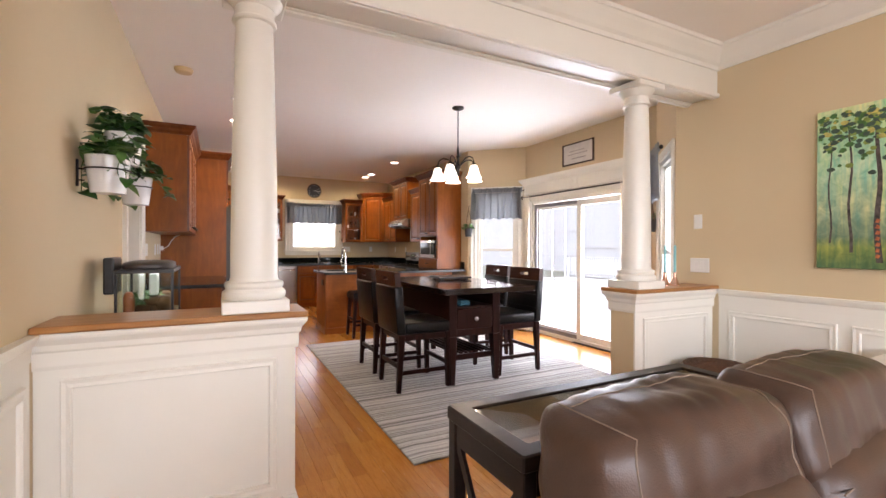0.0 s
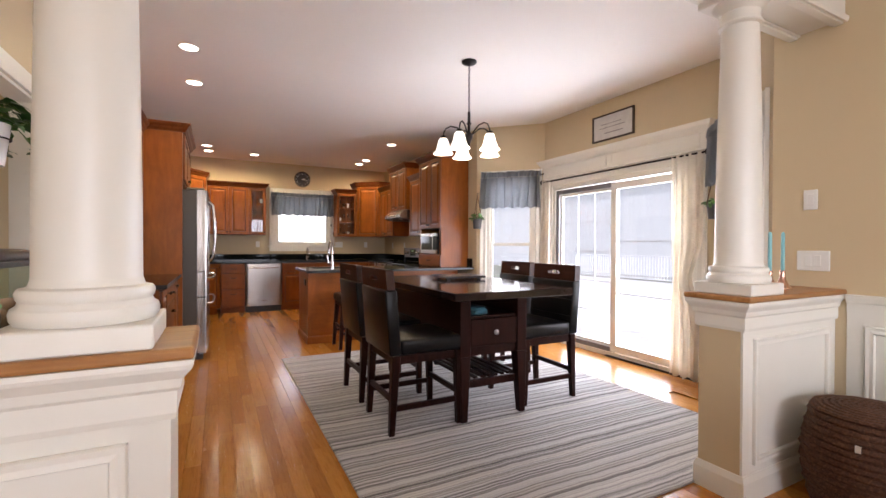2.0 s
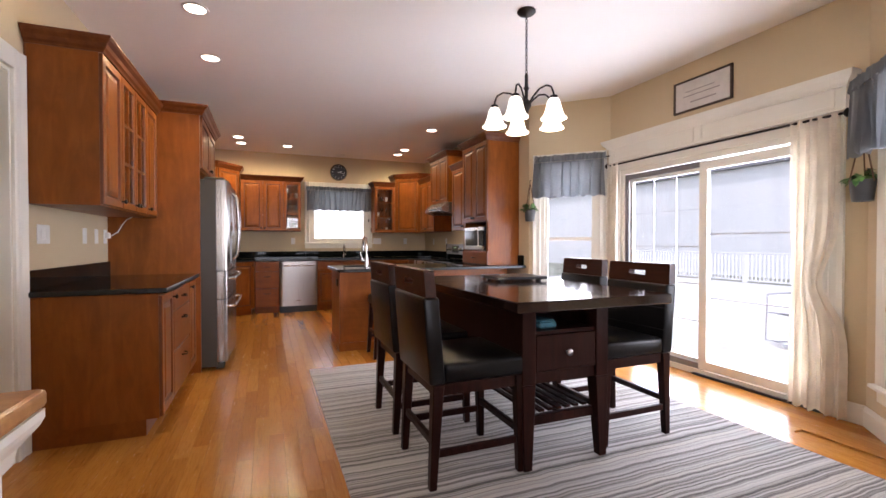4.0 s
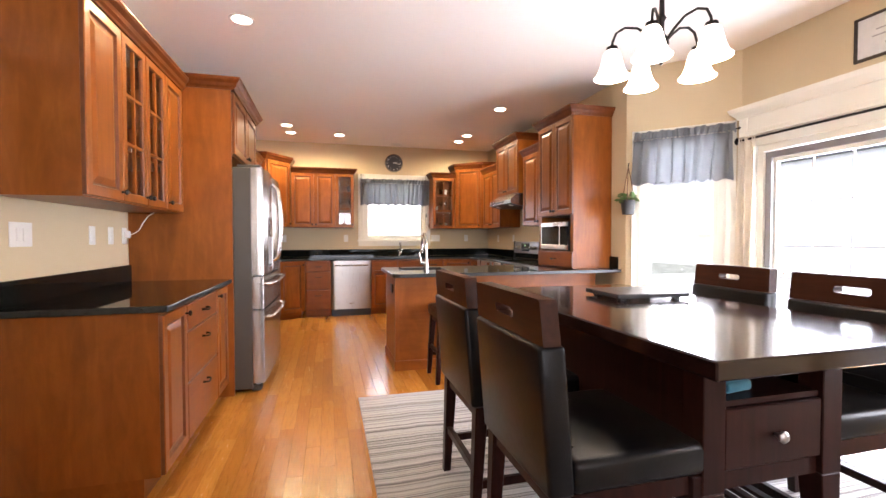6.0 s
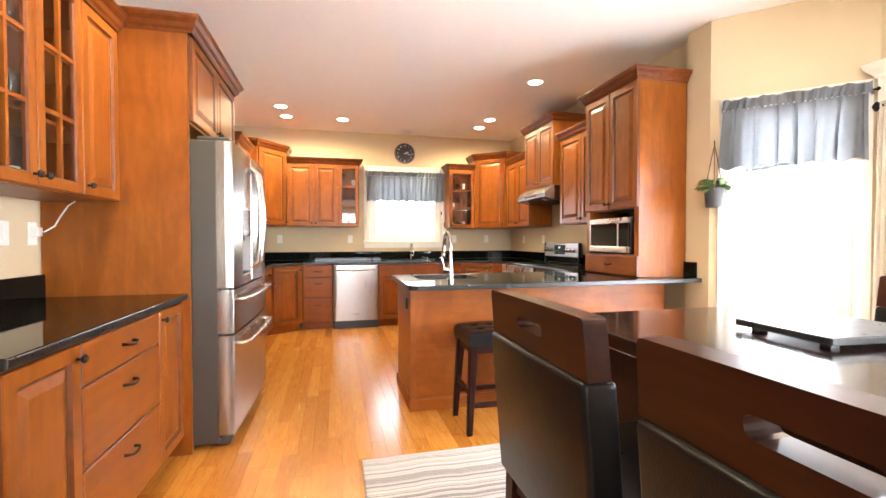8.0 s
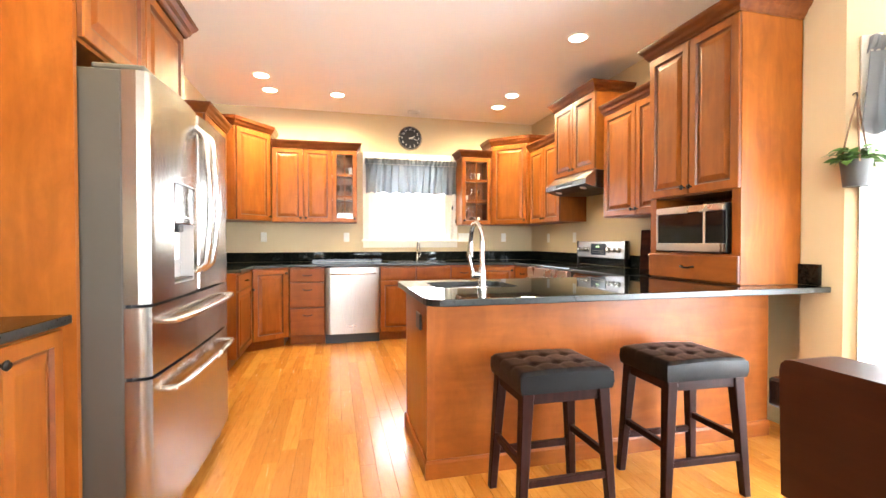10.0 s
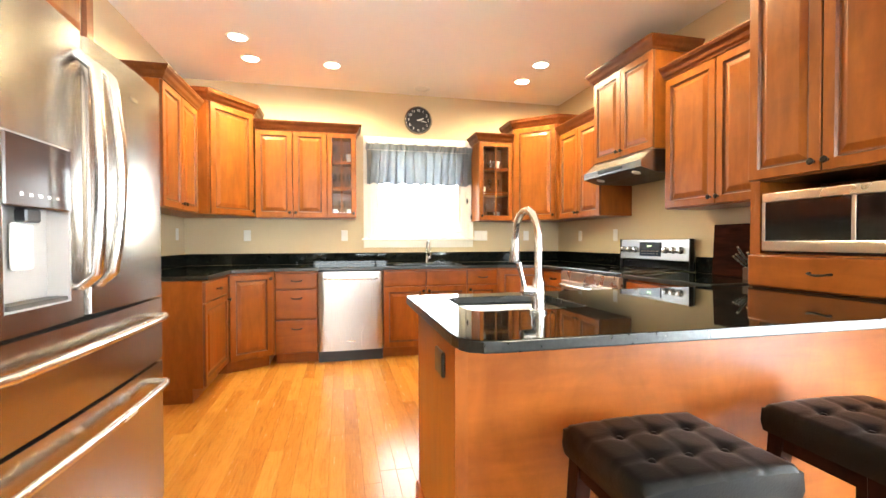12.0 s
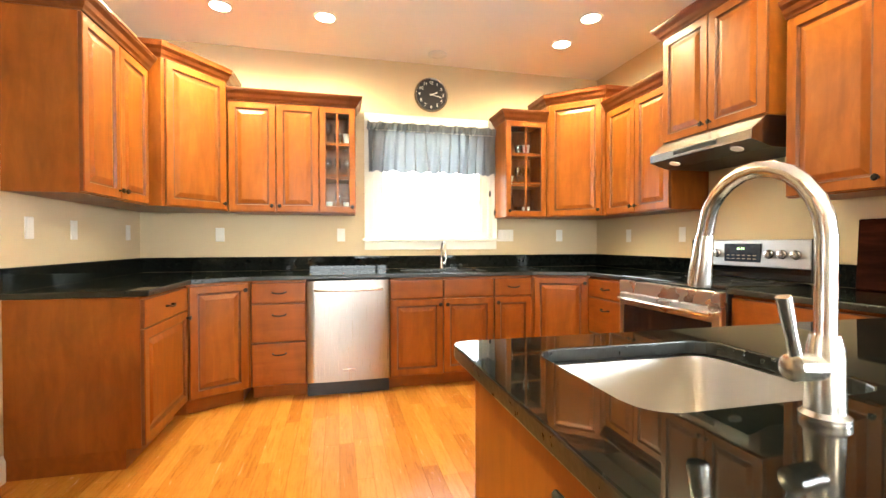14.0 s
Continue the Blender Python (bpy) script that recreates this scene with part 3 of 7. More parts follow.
# wainscot of the living room
RAILP = [(0, 0.855), (0.012, 0.855), (0.014, 0.905), (0.024, 0.915), (0.034, 0.938), (0.036, 0.952), (0, 0.952)]
for name, x, ya, yb, s in (("wainscot_east", RX, -3.5, 2.427, -1), ("wainscot_west", LX, -3.5, 2.427, 1)):
    t = thing(name, pose(0, 0, 0), "white panelled wainscot with a moulded chair rail", "wainscot")
    t["kind"] = "structure"
    x0, x1 = (x - 0.008, x) if s < 0 else (x, x + 0.008)
    part("backing", boxed(x0, x1, ya, yb, 0.0, 0.858), WHITE, t)
    bm = bmesh.new()
    sweep(bm, [(x, yb), (x, ya)] if s < 0 else [(x, ya), (x, yb)], RAILP)
    part("chair_rail", bm, WHITE, t)
    y = yb - 0.08
    for w in (0.66, 0.80, 0.80, 0.80, 0.80):
        at = Matrix.Translation((x - 0.008, y, 0.17)) @ Matrix.Rotation(radians(-90), 4, "Z") if s < 0 else Matrix.Translation((x + 0.008, y - w, 0.17)) @ Matrix.Rotation(radians(90), 4, "Z")
        frame_of("panel_moulding", w, 0.62, 0.04, 0.018, WHITE, t, at)
        y -= w + 0.075


def casing(name, m, w, h, t=0.11, sill=False, z0=0.0, head=0.0):
    """Trim round an opening w wide; local x along the wall, -y into the room."""
    ob = thing(name, m, "white moulded casing", "casing")
    ob["kind"] = "structure"
    prof = [(0, 0), (0, 0.014), (0.012, 0.02), (t * 0.55, 0.014), (t * 0.85, 0.022), (t, 0.026), (t, 0)]
    for s, x in ((1, w), (-1, 0)):
        bm = bmesh.new()
        vs = [[bm.verts.new((x + s * o, -d, z)) for o, d in prof] for z in (z0 if not sill else z0, h + (0 if head else t))]
        k = len(prof)
        for j in range(k):
            bm.faces.new((vs[0][j], vs[0][(j + 1) % k], vs[1][(j + 1) % k], vs[1][j]))
        bm.faces.new(vs[0])
        bm.faces.new(vs[1])
        part("jamb_casing", bm, WHITE, ob)
    part("head_casing", boxed(0.0015, w - 0.0015, -0.021, 0, h, h + t, 0.003), WHITE, ob)
    if sill:
        part("sill", boxed(-t - 0.02, w + t + 0.02, -0.055, -0.0, z0 - 0.025, z0, 0.005), WHITE, ob)
        part("apron", boxed(-t, w + t, -0.018, 0, z0 - 0.105, z0 - 0.026, 0.003), WHITE, ob)
    return ob


casing("door_casing", Matrix.Translation((LX, DOOR[0], 0)) @ Matrix.Rotation(radians(90), 4, "Z"), DOOR[1] - DOOR[0], 2.12)
bm = bmesh.new()
for y0, y1 in ((DOOR[0], DOOR[0] + 0.018), (DOOR[1] - 0.018, DOOR[1])):
    box(bm, LX - 0.14, LX - 0.001, y0, y1, 0, 2.12)
box(bm, LX - 0.14, LX - 0.001, DOOR[0] + 0.018, DOOR[1] - 0.018, 2.10, 2.12)
single("door_jamb", bm, WHITE, "white door jamb lining", "door jamb", kind="structure")


def sash_window(name, m, w, z0, z1, mid=True, muntins=0, label=""):
    """A window in an opening; local x along the wall, +y out."""
    t = thing(name, m, label, "window")
    t["kind"] = "structure"
    bm = bmesh.new()
    nested(bm, w, z1 - z0, [(0, 0), (0.045, 0), (0.045, -0.10), (0, -0.10)], 0, z0, hole=True)
    part("window_frame", bm, WHITE, t)
    zm = (z0 + z1) / 2
    for k, (a, b, y) in enumerate(((z0 + 0.045, zm + 0.02, 0.035), (zm - 0.02, z1 - 0.045, 0.065)) if mid else ((z0 + 0.045, z1 - 0.045, 0.04),)):
        bm = bmesh.new()
        nested(bm, w - 0.09, b - a, [(0.038, 0.0), (0.038, 0.028), (0, 0.028), (0, 0), (0.038, 0)], 0.045, a, hole=True)
        s = part("sash", bm, WHITE, t, at=pose(0, y, 0))
        g = part("pane", boxed(0.083, w - 0.083, -0.016, -0.011, a + 0.038, b - 0.038), GLASS, s)
        g.visible_shadow = False
        if muntins:
            bm = bmesh.new()
            for i in range(1, muntins):
                x = 0.083 + (w - 0.166) * i / muntins
                box(bm, x - 0.008, x + 0.008, -0.026, -0.003, a + 0.038, b - 0.038)
            part("muntin", bm, WHITE, s)
    return t


def along(p0, p1, s):
    d = Vector(p1) - Vector(p0)
    p = Vector(p0) + d.normalized() * s
    return Matrix.Translation((p.x, p.y, 0)) @ Matrix.Rotation(math.atan2(d.y, d.x), 4, "Z")


sash_window("window_1", along((-0.09, BY), (KX, BY), 1.90), 1.09, 1.19, 2.24, mid=False, muntins=2, label="white kitchen window over the sink")
casing("window_casing", along((-0.09, BY), (KX, BY), 1.90), 1.09, 2.24, 0.09, True, 1.19)
sash_window("window_2", along(C1, C2, 0.14), 0.66, 0.32, 2.14, label="white double-hung bay window, bright daylight outside")
casing("window_casing", along(C1, C2, 0.14), 0.66, 2.14, 0.085, True, 0.32)
sash_window("window_3", along(C3, C4, 0.26), 0.66, 0.32, 2.14, label="white double-hung bay window, bright daylight outside")
casing("window_casing", along(C3, C4, 0.26), 0.66, 2.14, 0.085, True, 0.32)

# sliding patio door
GRILLE = plain("pale_grille_bar", (0.55, 0.55, 0.57), 0.5)
t = thing("door_1", along(C2, C3, 0.15), "white sliding patio door with a screen panel", "sliding door")
t["kind"] = "structure"
bm = bmesh.new()
nested(bm, 1.92, 1.97, [(0, 0), (0.05, 0), (0.05, -0.13), (0, -0.13)], hole=True)
part("door_frame", bm, WHITE, t)
for k, (x0, x1, y) in enumerate(((0.05, 0.985, 0.085), (0.935, 1.87, 0.045))):
    bm = bmesh.new()
    nested(bm, x1 - x0, 1.85, [(0.075, 0.0), (0.075, 0.035), (0, 0.035), (0, 0), (0.075, 0)], x0, 0.055, hole=True)
    leaf = part("door_leaf", bm, WHITE, t, at=pose(0, y, 0))
    g = part("pane", boxed(x0 + 0.075, x1 - 0.075, -0.022, -0.016, 0.13, 1.83), GLASS, leaf)
    g.visible_shadow = False
    for z in ((0.47, 0.81, 1.15, 1.49) if k == 0 else (0.70, 1.26)):
        part("muntin", boxed(x0 + 0.075, x1 - 0.075, -0.026, -0.012, z - 0.005, z + 0.005), GRILLE, leaf)
    for x in (0.333, 0.667) if k == 0 else ():
        x = x0 + 0.075 + (x1 - x0 - 0.15) * x
        part("muntin", boxed(x - 0.004, x + 0.004, -0.0255, -0.0125, 0.13, 1.83), GRILLE, leaf)
bm = bmesh.new()
nested(bm, 0.93, 1.86, [(0.05, 0.0), (0.05, 0.018), (0, 0.018), (0, 0), (0.05, 0)], 0.06, 0.05, hole=True)
part("screen_frame", bm, plain("grey_bronze_metal", (0.22, 0.21, 0.215), 0.45, 0.3), t, "grey metal screen frame", at=pose(0, 0.03, 0))
part("track", boxed(0.9, 1.9, -0.03, -0.002, 0.0, 0.018, 0.003), BLACKPLASTIC, t, "black threshold strip")
part("handle", boxed(1.80, 1.825, -0.012, 0.012, 0.92, 1.10, 0.006), PLASTIC, t)
casing("slider_casing", along(C2, C3, 0.15), 1.92, 1.97, 0.09)

# cornice over the slider
t = thing("cornice_board", along(C2, C3, 0.02), "white panelled cornice over the patio door", "cornice")
part("board", boxed(0.0, 2.16, -0.05, -0.001, 2.065, 2.26), WHITE, t)
for x in (0.06, 1.11):
    frame_of("panel_moulding", 0.99, 0.15, 0.02, 0.008, WHITE, t, pose(x, -0.05, 2.085))
bm = bmesh.new()
sweep(bm, [(2.16, -0.0), (2.16, -0.05), (0, -0.05), (0, 0)][::-1], [(0, 2.215), (0.01, 2.215), (0.02, 2.235), (0.05, 2.27), (0.058, 2.29), (0.062, 2.305), (0, 2.305)])
box(bm, 0.0, 2.16, -0.05, -0.001, 2.262, 2.304)
part("crown", bm, WHITE, t)


# ---- cabinets ----
DOOR_RINGS = [(0, 0), (0, 0.016), (0.004, 0.020), (0.050, 0.020), (0.053, 0.015), (0.057, 0.008), (0.066, 0.0075), (0.092, 0.0175), (0.098, 0.019)]
FLAT_RINGS = [(0, 0), (0, 0.015), (0.005, 0.019), (0.014, 0.020)]


def knob(parent, x, z):
    bm = bmesh.new()
    lathe(bm, [(0.004, 0), (0.006, 0.001), (0.005, 0.014), (0.014, 0.020), (0.016, 0.026), (0.010, 0.032)], 12)
    return part("knob", bm, BLACKMETAL, parent, "dark bronze knob", True, at=pose(x, -0.020, z, 90))


def pull(parent, x, z):
    bm = bmesh.new()
    tube(bm, [(-0.045, 0, 0), (-0.043, -0.02, 0), (-0.03, -0.026, -0.004), (0, -0.028, -0.007), (0.03, -0.026, -0.004), (0.043, -0.02, 0), (0.045, 0, 0)], [0.007, 0.005, 0.005, 0.006, 0.005, 0.005, 0.007], 8)
    return part("pull", bm, BLACKMETAL, parent, "dark bronze pull", True, at=pose(x, -0.020, z))


def door(cab, x, w, z, h, hinge="l", low=True, glazed=0, handle=True):
    """hinge: the side away from the knob; low: knob near the bottom; glazed: rows of panes."""
    gap = 0.003
    if glazed:
        bm = bmesh.new()
        nested(bm, w - 2 * gap, h - 2 * gap, [(0, 0), (0, 0.016), (0.004, 0.020), (0.046, 0.020), (0.052, 0.012), (0.052, 0.0), (0, 0)], hole=True, stained=(0, 3, 4))
        d = part("door", bm, [CHERRY, GLAZE_SHADE], cab, "glazed door with wooden glazing bars", at=pose(x + gap, 0, z + gap))
        iw, ih = w - 2 * gap - 0.104, h - 2 * gap - 0.104
        for k in range(1, glazed):
            zz = 0.052 + ih * k / glazed
            part("glazing_bar", boxed(0.052, 0.052 + iw, -0.017, -0.002, zz - 0.008, zz + 0.008), CHERRY_H, d)
        part("glazing_bar", boxed(0.052 + iw / 2 - 0.008, 0.052 + iw / 2 + 0.008, -0.0175, -0.0015, 0.052, 0.052 + ih), CHERRY, d)
        g = part("pane", boxed(0.05, 0.054 + iw, -0.009, -0.006, 0.05, 0.054 + ih), GLASS, d)
    else:
        bm = bmesh.new()
        nested(bm, w - 2 * gap, h - 2 * gap, DOOR_RINGS if w > 0.22 else [(a * 0.72, b) for a, b in DOOR_RINGS], stained=(0, 3, 4, 5))
        d = part("door", bm, [CHERRY, GLAZE_SHADE], cab, at=pose(x + gap, 0, z + gap))
    if handle:
        knob(d, w - 0.032 if hinge == "l" else 0.026, 0.045 if low else h - 0.05)
    return d


def drawer(cab, x, w, z, h, handle=True):
    bm = bmesh.new()
    nested(bm, w - 0.006, h - 0.006, FLAT_RINGS, stained=(0, 1))
    d = part("drawer_front", bm, [CHERRY_H, GLAZE_SHADE], cab, at=pose(x + 0.003, 0, z + 0.003))
    if handle:
        pull(d, w / 2, h / 2 if h < 0.2 else h - 0.085)
    return d


FACING = {"east": 90, "west": -90, "south": 0}


def placed(x, y, z, facing):
    return pose(x, y, z, 0, 0, FACING[facing] if isinstance(facing, str) else facing)


def carcass(cab, w, d, z0, z1, toe=False, hollow=False):
    if hollow:
        part("back_panel", boxed(0, w, d - 0.01, d, z0, z1), CHERRY_IN, cab)
        part("side_panel", boxed(0, 0.018, 0, d - 0.0102, z0, z1), CHERRY, cab)
        part("side_panel", boxed(w - 0.018, w, 0, d - 0.0102, z0, z1), CHERRY, cab)
        part("bottom_panel", boxed(0.0182, w - 0.0182, 0, d - 0.0102, z0, z0 + 0.018), CHERRY_H, cab)
        part("top_panel", boxed(0.0182, w - 0.0182, 0, d - 0.0102, z1 - 0.03, z1), CHERRY_H, cab)
        for k in (1, 2):
            z = z0 + (z1 - z0) * k / 3
            part("shelf", boxed(0.0182, w - 0.0182, 0.05, d - 0.0102, z - 0.008, z + 0.008), CHERRY_H, cab)
    else:
        part("body", boxed(0, w, 0, d, z0, z1), CHERRY, cab)
    if toe:
        part("toe_kick", boxed(0.0, w, 0.07, d, 0, z0), CHERRY_H, cab)


def crown_on(cab, w, d, z, left=True, right=True, h=0.075):
    prof = [(0, z - 0.012), (0.006, z - 0.012), (0.010, z), (0.022, z + 0.012), (0.030, z + 0.034), (0.048, z + 0.052), (0.052, z + h - 0.012), (0.056, z + h - 0.010), (0.056, z + h), (0, z + h)]
    path = ([(w, d)] if right else []) + [(w, -0.02), (0, -0.02)] + ([(0, d)] if left else [])
    bm = bmesh.new()
    sweep(bm, path[::-1], prof)
    box(bm, 0.001, w - 0.001, -0.019, d, z + h - 0.02, z + h - 0.002)
    return part("crown", bm, CROWN_WOOD, cab)


STEMWARE = glass("thin_stemware_glass", (0.86, 0.88, 0.88), 0.12)


def glassware(x0, x1, y, z, n, m, seed):
    """Cups and glasses on a shelf, each a thing of its own."""
    r = random.Random(seed)
    for i in range(n):
        x = x0 + (x1 - x0) * (i + 0.5) / n
        bm = bmesh.new()
        tall = r.random() < 0.65
        rr, hh = (0.032, 0.17) if tall else (0.036, 0.085)
        if tall:
            lathe(bm, [(0.030, 0), (0.028, 0.003), (0.004, 0.008), (0.004, 0.075), (rr * 0.7, 0.09), (rr, 0.12), (rr * 0.85, hh), (rr * 0.82, hh), (rr * 0.94, 0.12), (rr * 0.6, 0.094)], 14)
        else:
            lathe(bm, [(rr * 0.7, 0), (rr, hh), (rr - 0.003, hh), (rr * 0.66, 0.006)], 14)
        single("wine_glass" if tall else "cup", bm, STEMWARE if tall or i % 2 else PORCELAIN, "clear stemmed wine glass on a cabinet shelf" if tall else "small cup on a cabinet shelf", "glass" if tall else "cup", "crockery in the cabinets", True, at=m @ pose(x, y, z + 0.0005))


def base_unit(x, y, w, facing, label, rows, d=0.60, z0=0.10, z1=0.875, group="base cabinets", toe=True, sink=False):
    """rows: list of columns (width, [("door"|"drawer"|"panel", height from the top down, hinge)])"""
    cab = thing("base_cabinet", placed(x, y, 0, facing), label, "cabinet", group)
    if sink:
        part("side_panel", boxed(0, 0.018, 0, d, z0, z1), CHERRY, cab)
        part("side_panel", boxed(w - 0.018, w, 0, d, z0, z1), CHERRY, cab)
        part("face_frame", boxed(0.0182, w - 0.0182, 0, 0.03, z0, z1), CHERRY, cab)
        part("bottom_panel", boxed(0.0182, w - 0.0182, 0.0302, d, z0, z0 + 0.018), CHERRY, cab)
        part("toe_kick", boxed(0.0, w, 0.07, d, 0, z0), CHERRY_H, cab)
    else:
        carcass(cab, w, d, z0, z1, toe)
    cx = 0.0
    for cw, items in rows:
        z = z1 - 0.012
        for kind, h, hinge in items:
            z -= h
            if kind == "door":
                door(cab, cx, cw, z, h, hinge, low=False)
            else:
                drawer(cab, cx, cw, z, h, kind == "drawer")
        cx += cw
    return cab


def wall_unit(x, y, w, facing, label, cols, d, z0, z1, crown=(True, True), group="wall cabinets", ch=0.075, hollow=False):
    cab = thing("wall_cabinet", placed(x, y, 0, facing), label, "cabinet", group)
    carcass(cab, w, d, z0, z1, hollow=hollow)
    cx = 0.0
    for cw, hinge, glazed in cols:
        door(cab, cx, cw, z0 + 0.004, z1 - z0 - 0.016, hinge, True, glazed)
        cx += cw
    crown_on(cab, w, d, z1, *crown, h=ch)
    return cab


DR3 = [("drawer", 0.155, ""), ("drawer", 0.285, ""), ("drawer", 0.318, "")]
UP0 = 1.41
# buffet beside the refrigerator: base and wall cabinet
base_unit(0.44, 5.12, 1.37, "east", "cherry-stained base cabinet with bronze pulls under a granite top", [
    (0.36, [("door", 0.758, "l")]), (0.67, DR3), (0.34, [("door", 0.758, "r")])], d=0.635)
m = placed(0.15, 5.12, 0, "east")
wall_unit(0.15, 5.12, 1.36, "east", "cherry-stained wall cabinet with two glazed doors", [
    (0.37, "l", 0), (0.32, "l", 3), (0.32, "r", 3), (0.35, "r", 0)], 0.345, UP0, 2.325, (True, False), hollow=True)
for k in range(3):
    z = UP0 + 0.018 if k == 0 else UP0 + 0.915 * k / 3 + 0.008
    glassware(0.40, 1.0, 0.17, z, 6, m, 5 + k)

# tall panel and cabinet over the refrigerator
t = thing("refrigerator_surround", placed(0.50, 6.485, 0, "east"), "tall cherry-stained side panel with a cabinet over the refrigerator", "cabinet")
part("side_panel", boxed(0, 0.022, 0, 0.695, 0, 2.36), CHERRY, t)
part("side_panel", boxed(1.083, 1.105, 0, 0.695, 0, 2.36), CHERRY, t)
part("body", boxed(0.0225, 1.0825, 0.002, 0.695, 1.86, 2.36), CHERRY, t)
door(t, 0.024, 0.528, 1.87, 0.475, "l")
door(t, 0.553, 0.528, 1.87, 0.475, "r")
crown_on(t, 1.105, 0.695, 2.36, True, True)

# north-west corner: wall cabinets
wall_unit(0.240, 8.99, 0.775, "east", "cherry-stained wall cabinet with two raised-panel doors", [(0.3875, "l", 0), (0.3875, "r", 0)], 0.325, 1.40, 2.31, (True, False))


def corner_unit(name, poly, face0, face1, z0, z1, label, drawers=False, crown=False, toe=False):
    """A corner cabinet with a slanting front from face0 to face1; poly in world xy."""
    d = Vector(face1) - Vector(face0)
    a = math.degrees(math.atan2(d.y, d.x))
    m = pose(*face0, 0, 0, 0, a)
    inv = m.inverted()
    loc = [(inv @ Vector((x, y, 0))).to_2d() for x, y in poly]
    cab = thing(name, m, label, "cabinet", "base cabinets" if toe else "wall cabinets")
    bm = bmesh.new()
    prism(bm, loc, z0, z1)
    part("body", bm, CHERRY, cab)
    w = d.length
    if toe:
        bm = bmesh.new()
        c = sum(loc, Vector((0, 0))) / len(loc)
        prism(bm, [c + (p - c) * 0.88 for p in loc], 0, z0)
        part("toe_kick", bm, CHERRY_H, cab)
    if drawers:
        drawer(cab, 0.02, w - 0.04, z1 - 0.167, 0.155)
        door(cab, 0.02, w - 0.04, z0, z1 - z0 - 0.17, "l", False)
    else:
        door(cab, 0.02, w - 0.04, z0 + 0.004, z1 - z0 - 0.016, "l", not toe)
    if crown:
        z, h = z1, 0.085
        prof = [(0, z - 0.012), (0.006, z - 0.012), (0.010, z), (0.022, z + 0.012), (0.030, z + 0.034), (0.048, z + 0.052), (0.052, z + h - 0.012), (0.056, z + h), (0, z + h)]
        bm = bmesh.new()
        sweep(bm, [tuple(loc[i]) for i in crown], prof)
        prism(bm, [Vector(p) for p in loc], z + h - 0.02, z + h - 0.002)
        part("crown", bm, CROWN_WOOD, cab)
    return cab


corner_unit("corner_wall_cabinet", [(0.325, 9.79), (0.635, 10.21), (0.635, BY - 0.003), (-0.087, BY - 0.003), (-0.087, 9.79)], (0.325, 9.79), (0.635, 10.21), 1.402, 2.415,
            "taller cherry-stained corner wall cabinet", crown=(4, 0, 1, 2))
wall_unit(0.645, 10.225, 0.985, "south", "cherry-stained wall cabinet with one narrow glazed door", [(0.355, "l", 0), (0.335, "r", 0), (0.295, "l", 3)], 0.29, 1.395, 2.285, (False, True), hollow=True)
for k in range(3):
    z = 1.395 + 0.018 if k == 0 else 1.395 + 0.89 * k / 3 + 0.008
    glassware(0.72, 0.96, 0.12, z, 3, placed(0.645, 10.225, 0, "south"), 15 + k)
    glassware(0.05, 0.30, 0.12, z - 0.01, 3, placed(2.97, 10.225, 0, "south"), 25 + k)
wall_unit(2.97, 10.225, 0.40, "south", "narrow cherry-stained wall cabinet with a glazed door", [(0.40, "r", 3)], 0.29, 1.385, 2.275, (True, False), hollow=True)
corner_unit("corner_wall_cabinet", [(3.375, 10.20), (3.75, 9.86), (4.097, 9.86), (4.097, BY - 0.003), (3.375, BY - 0.003)], (3.375, 10.20), (3.75, 9.86), 1.385, 2.42,
            "taller cherry-stained corner wall cabinet", crown=(4, 0, 1, 2))
wall_unit(3.78, 9.855, 0.75, "west", "cherry-stained wall cabinet with two raised-panel doors", [(0.375, "l", 0), (0.375, "r", 0)], 0.318, 1.385, 2.29, (False, False))
wall_unit(3.717, 9.10, 0.77, "west", "raised cherry-stained cabinet above the range hood", [(0.385, "l", 0), (0.385, "r", 0)], 0.381, 1.832, 2.567, (True, True))
wall_unit(3.77, 8.27, 0.875, "west", "cherry-stained wall cabinet with two raised-panel doors", [(0.4375, "l", 0), (0.4375, "r", 0)], 0.328, 1.376, 2.31, (False, True))

# tall unit standing on the peninsula, with a niche for the microwave
t = thing("microwave_cabinet", placed(3.565, 7.42, 0, "west"), "tall cherry-stained cabinet with a microwave niche and drawer", "cabinet")
part("upper_body", boxed(0.0185, 0.7015, 0, 0.43, 1.452, 2.448), CHERRY, t)
part("lower_body", boxed(0.0185, 0.7015, 0, 0.43, 0.912, 1.085), CHERRY, t)
for x in (0.0, 0.702):
    part("side_panel", boxed(x, x + 0.018, 0, 0.43, 0.912, 2.448), CHERRY, t)
for x in (0.0185, 0.6635):
    part("niche_stile", boxed(x, x + 0.038, 0, 0.40, 1.0852, 1.4518), CHERRY, t)
part("niche_back", boxed(0.057, 0.663, 0.40, 0.43, 1.0852, 1.4518), CHERRY_IN, t)
drawer(t, 0.0, 0.72, 0.915, 0.165)
door(t, 0, 0.36, 1.457, 0.98, "l")
door(t, 0.36, 0.36, 1.457, 0.98, "r")
crown_on(t, 0.72, 0.43, 2.448, True, True)

